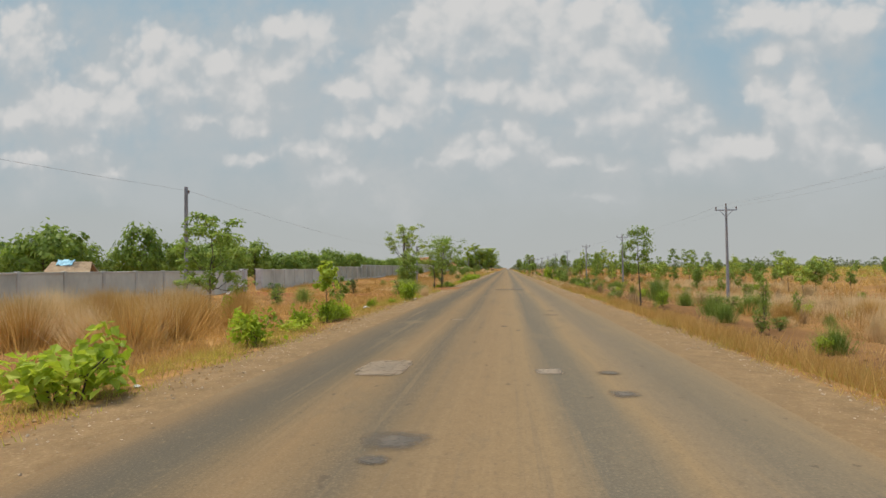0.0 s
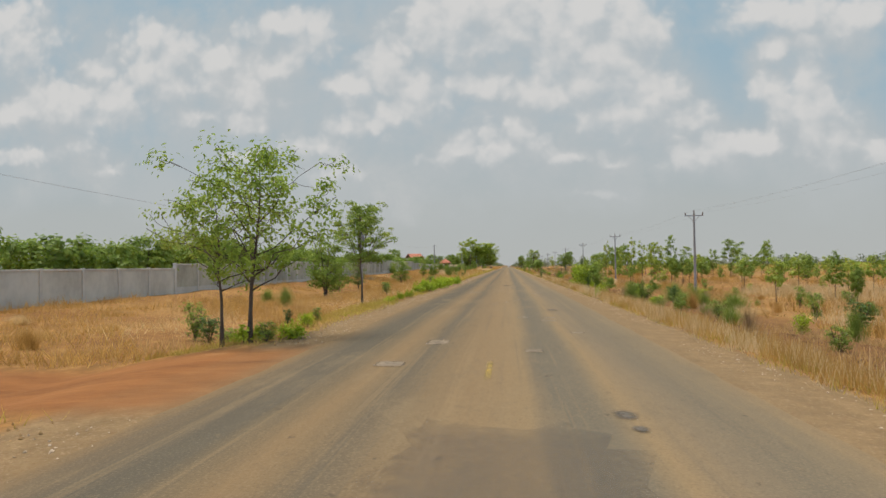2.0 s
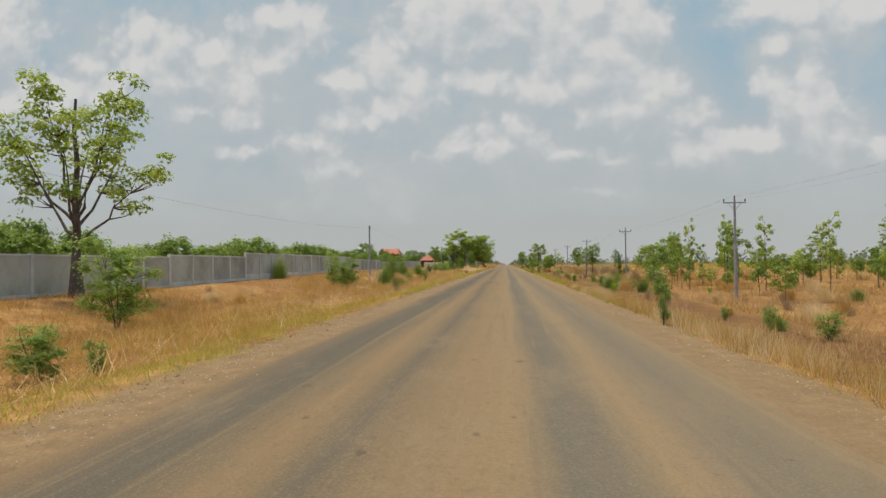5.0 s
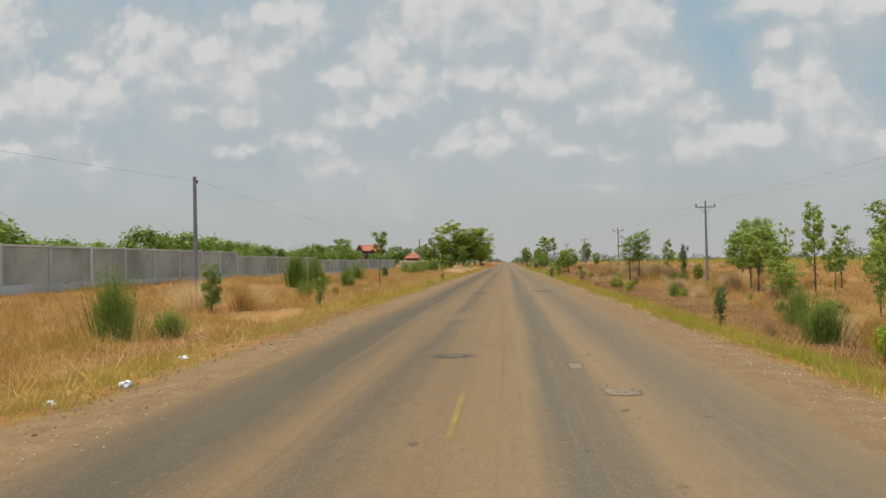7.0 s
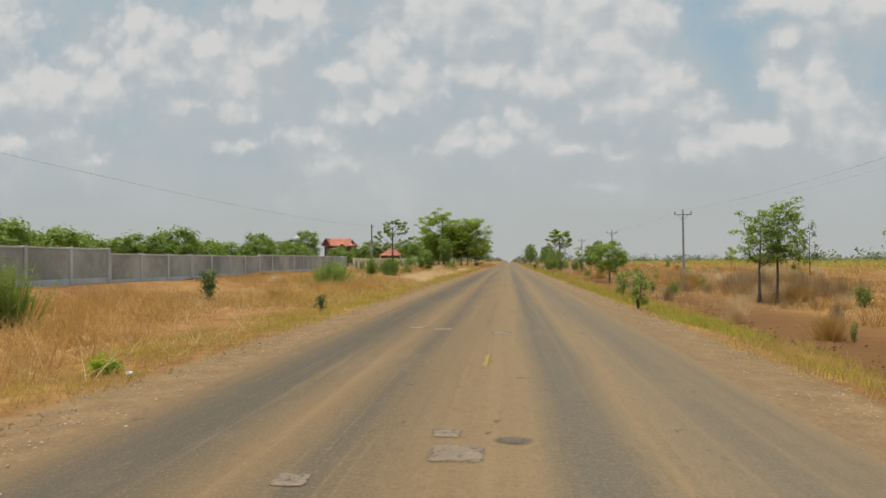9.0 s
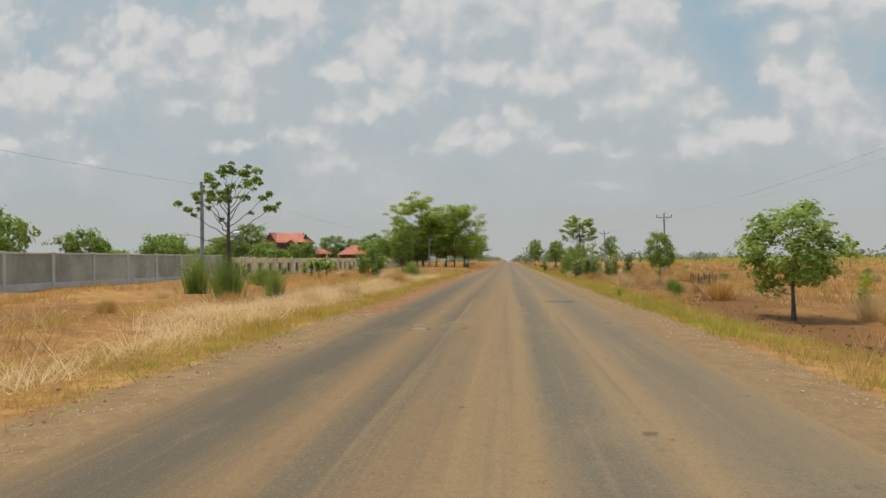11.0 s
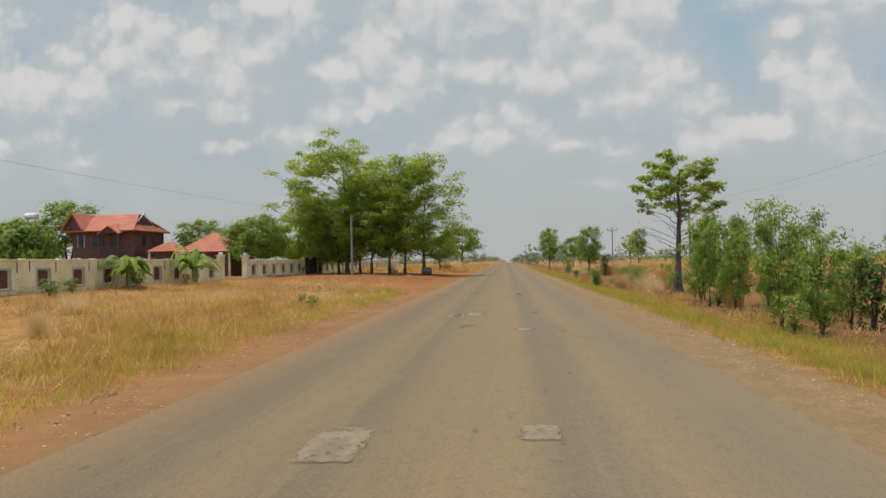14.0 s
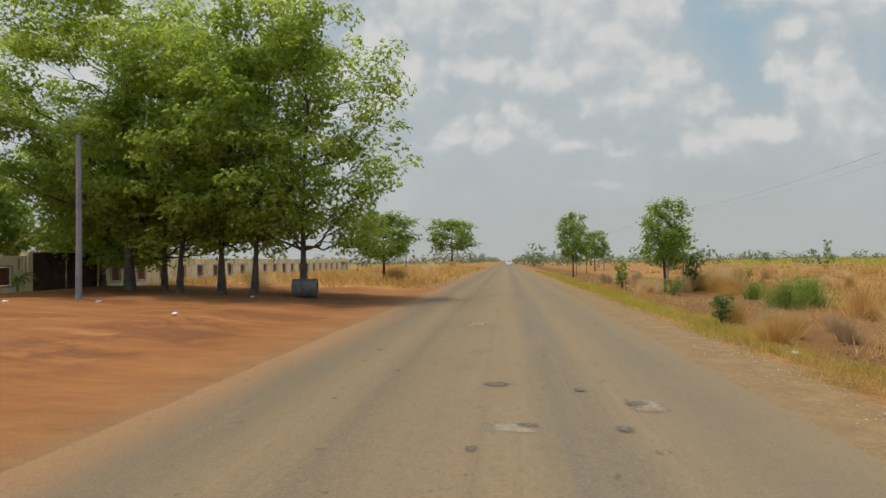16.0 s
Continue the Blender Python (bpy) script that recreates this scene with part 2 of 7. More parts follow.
    wet = k.step(k.vec("LENGTH", k.vec("MULTIPLY", k.vec("SUBTRACT", p, (-7.6, 338.5, 0.0)), (0.55, 0.22, 0.0))), 1.5, 0.5)
    wet = k.math("MULTIPLY", wet, k.step(k.noise(p, 0.9, 5.0, 0.7), 0.47, 0.6))
    laterite = k.mix(k.math("MULTIPLY", wet, 0.65), laterite, (0.13, 0.055, 0.03))
    damp = None
    for hx, hy, wx, wy in DAMP:
        d = k.vec("LENGTH", k.vec("MULTIPLY", k.vec("SUBTRACT", k.vec("ADD", p, k.vec("MULTIPLY", k.vec("SUBTRACT", k.noise(p, 1.6, 4.0, 0.6, out=1), (0.5, 0.5, 0.5)), (1.6, 1.6, 0.0))), (hx, hy, 0.0)), (1 / wx, 1 / wy, 0.0)))
        a = k.step(d, 1.05, 0.6)
        damp = a if damp is None else k.math("MAXIMUM", damp, a)
    laterite = k.mix(k.math("MULTIPLY", k.math("MULTIPLY", damp, k.step(fine, 0.3, 0.55, 0.5, 1.0)), 0.75), laterite, (0.15, 0.068, 0.032))
    col = k.mix(red, field, laterite)
    # dusty shoulders with gravel
    xs = k.math("ADD", x, k.math("MULTIPLY", wob, 0.35))
    sh = k.math("MULTIPLY", k.step(xs, -5.45, -5.05), k.step(xs, 4.45, 4.05))
    dust = k.ramp(k.noise(p, 2.2, 6.0, 0.7), [(0.25, (0.148, 0.104, 0.054)), (0.75, (0.292, 0.205, 0.11)), (0.5, (0.218, 0.15, 0.078))])
    stones = k.noise(p, 26.0, 2.0, 0.5)
    pebbles = k.noise(p, 11.0, 4.0, 0.7)
    dust = k.mix(k.math("MULTIPLY", k.step(pebbles, 0.56, 0.7), 0.3), dust, (0.33, 0.235, 0.135))
    dust = k.mix(k.math("MULTIPLY", k.step(pebbles, 0.45, 0.32), 0.4), dust, (0.16, 0.1, 0.05))
    dust = k.mix(k.math("MULTIPLY", k.step(stones, 0.58, 0.7), 0.5), dust, (0.38, 0.285, 0.185))
    dust = k.mix(k.math("MULTIPLY", k.step(stones, 0.42, 0.3), 0.5), dust, (0.17, 0.09, 0.045))
    dust = k.mix(k.math("MULTIPLY", red, 0.85), dust, laterite)
    col = k.mix(sh, col, dust)
    worn = k.math("MULTIPLY", k.math("MULTIPLY", k.step(xs, -4.6, -3.7), k.step(xs, 3.9, 3.0)), 0.4)
    col = k.mix(worn, col, k.ramp(fine, [(0.3, (0.15, 0.112, 0.068)), (0.7, (0.22, 0.158, 0.09))]))
    k.put(b.inputs["Base Color"], k.mix(1.0, col, (1.0, 0.95, 0.825), "MULTIPLY"))
    b.inputs["Roughness"].default_value = 0.95
    b.inputs["Specular IOR Level"].default_value = 0.1
    k.put(b.inputs["Normal"], k.bump(k.math("ADD", fine, k.math("MULTIPLY", stones, 0.5)), 0.6, 0.05))
    return m


def asphalt_material():
    """Old asphalt: tan dust lies in the middle and at the edges, the wheel tracks and the outer lane margin show darker."""
    m, n, l, b = node_material("asphalt")
    k = Net(m)
    p = k.position()
    x, y, z = k.xyz(p)
    long = k.vec("MULTIPLY", p, (1.0, 0.06, 1.0))
    wob = k.math("SUBTRACT", k.noise(long, 0.9, 5.0, 0.65), 0.5)
    xw = k.math("ADD", x, k.math("MULTIPLY", wob, 0.8))
    across = [(-4.3, (0.232, 0.158, 0.084)), (3.4, (0.245, 0.172, 0.095)), (-3.9, (0.208, 0.147, 0.082)), (-3.6, (0.148, 0.118, 0.08)), (-3.2, (0.104, 0.096, 0.077)),
              (-2.8, (0.108, 0.099, 0.078)), (-2.45, (0.162, 0.129, 0.084)), (-2.1, (0.222, 0.16, 0.092)), (-1.75, (0.188, 0.143, 0.088)), (-1.45, (0.122, 0.108, 0.083)),
              (-1.1, (0.188, 0.144, 0.09)), (-0.5, (0.226, 0.166, 0.098)), (0.2, (0.226, 0.17, 0.104)), (0.55, (0.128, 0.118, 0.097)), (0.95, (0.15, 0.132, 0.102)),
              (1.3, (0.235, 0.177, 0.108)), (1.7, (0.185, 0.152, 0.11)), (2.1, (0.155, 0.136, 0.105)), (2.6, (0.185, 0.153, 0.108)), (3.0, (0.232, 0.172, 0.104))]
    f = k.math("DIVIDE", k.math("ADD", xw, 4.3), 7.7)
    mid = (0.216, 0.162, 0.098)
    col = k.ramp(f, [((px + 4.3) / 7.7, (c[0] * (0.97 if px > 0 else 0.91), c[1] * (0.93 if px > 0 else 0.87), c[2] * (0.86 if px > 0 else 0.82))) for px, c in across])
    streak = k.noise(k.vec("MULTIPLY", p, (3.2, 0.035, 1.0)), 1.0, 6.0, 0.75)
    col = k.mix(k.math("MULTIPLY", k.step(streak, 0.52, 0.68), 0.42), col, (0.25, 0.178, 0.1))
    col = k.mix(k.math("MULTIPLY", k.step(streak, 0.48, 0.32), 0.45), col, (0.118, 0.102, 0.078))
    # the last stretch is greyer, with red dust blown over its margin
    grey = k.math("MULTIPLY", k.step(y, 238.0, 290.0), 0.42)
    col = k.mix(grey, col, (0.188, 0.156, 0.112))
    dusty = k.math("MULTIPLY", k.math("MULTIPLY", k.step(xw, -2.5, -3.9), k.step(y, 282.0, 310.0)), 0.7)
    col = k.mix(dusty, col, (0.27, 0.148, 0.07))
    # blotches, cracks of dust and worn aggregate
    blot = k.noise(k.vec("MULTIPLY", p, (1.0, 0.35, 1.0)), 0.55, 6.0, 0.7)
    col = k.mix(k.math("MULTIPLY", k.step(blot, 0.52, 0.72), 0.55), col, mid)
    col = k.mix(k.math("MULTIPLY", k.step(blot, 0.46, 0.30), 0.5), col, (0.132, 0.112, 0.078))
    mottle = k.noise(k.vec("MULTIPLY", p, (1.0, 0.6, 1.0)), 8.0, 5.0, 0.75)
    col = k.mix(k.math("MULTIPLY", k.step(mottle, 0.54, 0.72), 0.28), col, (0.26, 0.188, 0.105))
    col = k.mix(k.math("MULTIPLY", k.step(mottle, 0.46, 0.30), 0.32), col, (0.095, 0.080, 0.058))
    grit = k.noise(p, 38.0, 3.0, 0.7)
    col = k.mix(k.math("MULTIPLY", k.step(grit, 0.5, 0.75), 0.35), col, (0.317, 0.249, 0.164))
    col = k.mix(k.math("MULTIPLY", k.step(grit, 0.48, 0.28), 0.4), col, (0.088, 0.069, 0.047))
    pits = k.noise(k.vec("MULTIPLY", p, (0.7, 0.45, 1.0)), 4.0, 4.0, 0.6)
    col = k.mix(k.math("MULTIPLY", k.step(pits, 0.655, 0.72), 0.65), col, (0.079, 0.065, 0.047))
    k.put(b.inputs["Base Color"], k.mix(1.0, col, (0.995, 0.955, 0.825), "MULTIPLY"))
    b.inputs["Roughness"].default_value = 0.95
    b.inputs["Specular IOR Level"].default_value = 0.12
    k.put(b.inputs["Normal"], k.bump(k.math("ADD", grit, k.math("MULTIPLY", pits, 0.5)), 0.5, 0.012))
    return m


M["ground"], M["asphalt"] = ground_material(), asphalt_material()


# ---- mesh tools ----
def poly_mesh(name, verts, faces, mat, smooth=False):
    """A mesh from arrays: faces all have the same number of corners."""
    me = bpy.data.meshes.new(name)
    verts, faces = np.asarray(verts, np.float32), np.asarray(faces, np.int32)
    me.vertices.add(len(verts))
    me.vertices.foreach_set("co", verts.ravel())
    me.loops.add(faces.size)
    me.loops.foreach_set("vertex_index", faces.ravel())
    me.polygons.add(len(faces))
    me.polygons.foreach_set("loop_start", np.arange(0, faces.size, faces.shape[1], dtype=np.int32))
    me.polygons.foreach_set("use_smooth", np.full(len(faces), smooth))
    me.update(calc_edges=True)
    me.materials.append(mat)
    return me


def bm_mesh(name, bm, mat, smooth=False):
    me = bpy.data.meshes.new(name)
    bm.normal_update()
    bm.to_mesh(me)
    bm.free()
    me.materials.append(mat)
    if smooth:
        me.polygons.foreach_set("use_smooth", np.full(len(me.polygons), True))
    return me


def part(name, data, parent, label="", at=None):
    ob = new(name, data)
    ob.parent = parent
    if at is not None:
        ob.matrix_basis = at
    return tagged(ob, label)


def thing(name, label, category, group="", at=None):
    ob = new(name)
    ob.empty_display_size = 0.1
    if at is not None:
        ob.matrix_basis = at
    return tagged(ob, label, category, group)


def box_bm(bm, x0, x1, y0, y1, z0, z1, bevel=0.0):
    r = bmesh.ops.create_cube(bm, size=1.0)["verts"]
    for v in r:
        v.co = Vector((x0 if v.co.x < 0 else x1, y0 if v.co.y < 0 else y1, z0 if v.co.z < 0 else z1))
    if bevel:
        bmesh.ops.bevel(bm, geom=list({e for v in r for e in v.link_edges}), offset=bevel, segments=1, affect="EDGES")
    return bm


def box_mesh(name, dims, mat, bevel=0.0):
    return bm_mesh(name, box_bm(bmesh.new(), *dims, bevel=bevel), mat)


def tube_arrays(points, radii, sides=6):
    """Verts and quads of a tube along points."""
    P = np.asarray(points, float)
    T = np.gradient(P, axis=0)
    T /= np.linalg.norm(T, axis=1)[:, None] + 1e-9
    ref = np.where(np.abs(T[:, 2:3]) > 0.9, np.array([[1.0, 0, 0]]), np.array([[0, 0, 1.0]]))
    A = np.cross(T, ref)
    A /= np.linalg.norm(A, axis=1)[:, None] + 1e-9
    B = np.cross(T, A)
    a = np.linspace(0, 2 * np.pi, sides, endpoint=False)
    R = np.asarray(radii, float)[:, None, None]
    V = P[:, None, :] + R * (np.cos(a)[None, :, None] * A[:, None, :] + np.sin(a)[None, :, None] * B[:, None, :])
    n = len(P)
    i, j = np.meshgrid(np.arange(n - 1), np.arange(sides), indexing="ij")
    q = np.stack([i * sides + j, i * sides + (j + 1) % sides, (i + 1) * sides + (j + 1) % sides, (i + 1) * sides + j], -1).reshape(-1, 4)
    return V.reshape(-1, 3), q


def join_tubes(name, tubes, mat, sides=6):
    V, F, k = [], [], 0
    for pts, rad in tubes:
        v, q = tube_arrays(pts, rad, sides)
        V.append(v)
        F.append(q + k)
        k += len(v)
    return poly_mesh(name, np.concatenate(V), np.concatenate(F), mat, True)



# ---- lie of the land: heights over a coarse plan ----

GY = [-40, 60, 100, 150, 190, 230, 280, 340, 400]
GX = [-60, -23.5, -15.5, -9, -5.3, -3.6, 3.0, 4.3, 6.0, 9, 20, 60]
GZ = [
    [-0.2, -0.3, -0.6, -0.6, -0.05, -0.01, -0.01, -0.05, -0.55, -1.2, -1.8, -1.4],
    [-0.2, -0.3, -0.55, -0.55, -0.05, -0.01, -0.01, -0.05, -0.55, -1.15, -1.9, -1.4],
    [-0.3, 0.0, -1.0, -0.65, -0.05, -0.01, -0.01, -0.05, -0.55, -1.15, -2.0, -1.4],
    [0.0, 0.2, -0.65, -0.55, -0.05, -0.01, -0.01, -0.05, -0.5, -1.2, -1.7, -1.1],
    [0.35, 0.55, -0.1, -0.35, -0.05, -0.01, -0.01, -0.05, -0.4, -1.2, -1.6, -1.0],
    [0.3, 0.35, 0.0, 0.0, -0.05, -0.01, -0.01, -0.05, -0.35, -0.8, -1.2, -0.9],
    [0.4, 0.5, 0.15, 0.05, -0.05, -0.01, -0.01, -0.05, -0.2, -0.35, -0.6, -0.6],
    [0.4, 0.48, 0.40, 0.26, 0.0, -0.01, -0.01, -0.05, -0.45, -0.85, -0.85, -0.6],
    [0.3, 0.4, 0.34, 0.22, 0.0, -0.01, -0.01, -0.05, -0.3, -0.6, -0.7, -0.5],
]
def zg(x, y):
    x, y = np.asarray(x, float), np.asarray(y, float)
    Z = np.array(GZ)
    cols = np.stack([np.interp(y, GY, Z[:, k]) for k in range(len(GX))], -1)
    xc = np.clip(x, GX[0], GX[-1])
    i = np.clip(np.searchsorted(GX, xc, side="right") - 1, 0, len(GX) - 2)
    a, b = np.array(GX)[i], np.array(GX)[i + 1]
    w = (xc - a) / (b - a)
    w = w * w * (3 - 2 * w)
    lo = np.take_along_axis(cols, i[..., None], -1)[..., 0]
    hi = np.take_along_axis(cols, i[..., None] + 1, -1)[..., 0]
    z = lo * (1 - w) + hi * w
    fade = np.clip((np.abs(x) - 60) / 200, 0, 1)
    return z * (1 - fade)

def spread(lo, hi, fine, far):
    """Even steps from lo to hi, then growing steps out to far."""
    a = list(np.arange(lo, hi + 1e-6, fine))
    s, v = fine, hi
    while v < far:
        s *= 1.35
        v += s
        a.append(min(v, far))
    return a


def lumps(x, y):
    """Small unevenness of the open ground, none on the road and its shoulders."""
    off = np.clip((np.maximum(-5.6 - x, x - 4.6)) / 2.5, 0, 1)
    return off * (0.07 * np.sin(x * 0.9 + 1.3 * np.sin(y * 0.31)) * np.sin(y * 0.7 + x * 0.3) + 0.05 * np.sin(x * 2.3 + y * 1.1) * np.sin(y * 1.9 - x))


def height(x, y):
    return zg(x, y) + lumps(np.asarray(x, float), np.asarray(y, float))


def build_ground():
    xs = np.array(sorted({round(v, 3) for v in [-k for k in spread(12, 60, 1.0, 4400)] + list(np.arange(-12, 12.01, 0.5)) + spread(12, 60, 1.0, 4400)}))
    ys = np.array(sorted({round(v, 3) for v in [-60 - k for k in spread(0, 0, 4.0, 900)] + spread(-60, 470, 1.5, 4400)}))
    X, Y = np.meshgrid(xs, ys)
    Z = height(X, Y)
    Z = np.where((X > -3.8) & (X < 2.85), -0.12, Z)
    i, j = np.meshgrid(np.arange(len(ys) - 1), np.arange(len(xs) - 1), indexing="ij")
    w = len(xs)
    F = np.stack([i * w + j, i * w + j + 1, (i + 1) * w + j + 1, (i + 1) * w + j], -1).reshape(-1, 4)
    ob = new("ground", poly_mesh("ground", np.stack([X, Y, Z], -1).reshape(-1, 3), F, M["ground"], True))
    tagged(ob, "dry reddish earth with straw and dusty road shoulders", "ground", kind="structure")


def road_z(x):
    return 0.012 - 0.0016 * (np.asarray(x) + 0.3) ** 2


def build_road():
    xs = np.array([-4.1, -3.85] + list(np.arange(-3.6, 2.6, 0.4)) + [2.9, 3.15])
    ys = np.array(spread(-60, 470, 1.0, 4300))
    X, Y = np.meshgrid(xs, ys)
    edge = 0.12 * np.sin(Y * 0.9) * np.sin(Y * 0.37 + 1) + 0.06 * np.sin(Y * 3.1)
    X = X + np.where(X < -3.95, edge, 0) + np.where(X > 3.0, -edge, 0)
    Z = road_z(X) + 0.004 * np.sin(X * 2.1 + Y * 0.6) * np.sin(Y * 0.43)
    Z = np.where((X < -3.9) | (X > 2.98), -0.06, Z)
    i, j = np.meshgrid(np.arange(len(ys) - 1), np.arange(len(xs) - 1), indexing="ij")
    w = len(xs)
    F = np.stack([i * w + j, i * w + j + 1, (i + 1) * w + j + 1, (i + 1) * w + j], -1).reshape(-1, 4)
    ob = new("road", poly_mesh("road", np.stack([X, Y, Z], -1).reshape(-1, 3), F, M["asphalt"], True))
    return tagged(ob, "worn dusty asphalt country road running straight", "road", kind="structure")


build_ground()
road = build_road()


# ---- sky backdrop ----
HEAP_CLOUDS = [(-0.087, 0.402, 0.057, 0.043), (-0.045, 0.419, 0.073, 0.042), (-0.008, 0.398, 0.056, 0.047), (0.021, 0.372, 0.038, 0.028), (0.078, 0.392, 0.04, 0.033), (0.109, 0.381, 0.046, 0.039), (0.145, 0.401, 0.041, 0.037), (0.195, 0.38, 0.04, 0.035), (0.131, 0.344, 0.064, 0.042), (0.177, 0.322, 0.054, 0.046), (0.13, 0.298, 0.046, 0.026), (0.21, 0.284, 0.037, 0.036), (0.232, 0.258, 0.031, 0.027), (0.259, 0.224, 0.036, 0.025), (0.066, 0.28, 0.041, 0.017), (0.192, 0.244, 0.052, 0.024)]
FLANK_CLOUDS = [(-0.181, 0.333, 0.053, 0.04), (-0.151, 0.295, 0.045, 0.041), (-0.191, 0.26, 0.068, 0.032), (-0.142, 0.257, 0.037, 0.026), (-0.224, 0.237, 0.057, 0.019), (-0.181, 0.364, 0.032, 0.025), (-0.335, 0.375, 0.035, 0.031), (-0.312, 0.388, 0.029, 0.023), (-0.394, 0.339, 0.039, 0.021), (-0.05, 0.301, 0.057, 0.016), (-0.374, 0.41, 0.059, 0.021), (-0.257, 0.3, 0.048, 0.021)]
LEFT_CLOUDS = [(-0.607, 0.4, 0.041, 0.024), (-0.594, 0.36, 0.053, 0.041), (-0.585, 0.32, 0.051, 0.037), (-0.629, 0.342, 0.037, 0.032), (-0.709, 0.349, 0.025, 0.018), (-0.729, 0.31, 0.061, 0.038), (-0.793, 0.308, 0.045, 0.034), (-0.828, 0.283, 0.065, 0.022), (-0.678, 0.288, 0.052, 0.03), (-0.868, 0.414, 0.059, 0.051), (-0.763, 0.284, 0.074, 0.026), (-0.479, 0.355, 0.042, 0.023), (-0.468, 0.325, 0.042, 0.021), (-0.431, 0.292, 0.034, 0.029), (-0.433, 0.254, 0.03, 0.017), (-0.544, 0.267, 0.037, 0.016)]
LOW_CLOUDS = [(-0.025, 0.241, 0.036, 0.022), (0.006, 0.234, 0.031, 0.022), (-0.04, 0.21, 0.053, 0.026), (-0.015, 0.186, 0.083, 0.026), (0.049, 0.195, 0.038, 0.02), (-0.071, 0.181, 0.057, 0.018), (0.104, 0.173, 0.046, 0.012), (0.173, 0.163, 0.032, 0.011), (0.269, 0.193, 0.034, 0.013), (-0.824, 0.209, 0.096, 0.022), (-0.757, 0.219, 0.063, 0.018), (-0.688, 0.172, 0.027, 0.012), (-0.315, 0.207, 0.064, 0.019), (-0.276, 0.159, 0.05, 0.019), (-0.413, 0.199, 0.059, 0.013), (0.137, 0.11, 0.053, 0.009)]
RIGHT_CLOUDS = [(0.39, 0.19, 0.03, 0.019), (0.355, 0.184, 0.044, 0.018), (0.312, 0.172, 0.043, 0.02), (0.286, 0.159, 0.031, 0.014), (0.459, 0.276, 0.038, 0.023), (0.424, 0.272, 0.029, 0.018), (0.473, 0.241, 0.043, 0.03), (0.442, 0.249, 0.035, 0.025), (0.481, 0.205, 0.041, 0.033), (0.499, 0.173, 0.028, 0.023), (0.416, 0.392, 0.052, 0.03), (0.476, 0.371, 0.052, 0.028), (0.545, 0.386, 0.054, 0.035), (0.435, 0.337, 0.035, 0.015), (0.469, 0.343, 0.035, 0.018), (0.559, 0.173, 0.031, 0.024)]
SOFT_CLOUDS = [(-0.556, 0.427, 0.331, 0.075), (-0.527, 0.274, 0.331, 0.11), (-0.306, 0.2, 0.24, 0.07), (-0.708, 0.175, 0.2, 0.05), (-0.011, 0.306, 0.2, 0.13), (0.163, 0.245, 0.14, 0.09), (0.11, 0.15, 0.261, 0.04), (-0.176, 0.141, 0.301, 0.045), (0.429, 0.165, 0.13, 0.06), (0.473, 0.309, 0.06, 0.06), (-0.248, 0.345, 0.23, 0.12), (-0.8, 0.304, 0.18, 0.12), (-0.031, 0.19, 0.12, 0.09), (-0.231, 0.215, 0.15, 0.08), (0.306, 0.178, 0.12, 0.05), (0.077, 0.293, 0.12, 0.11)]


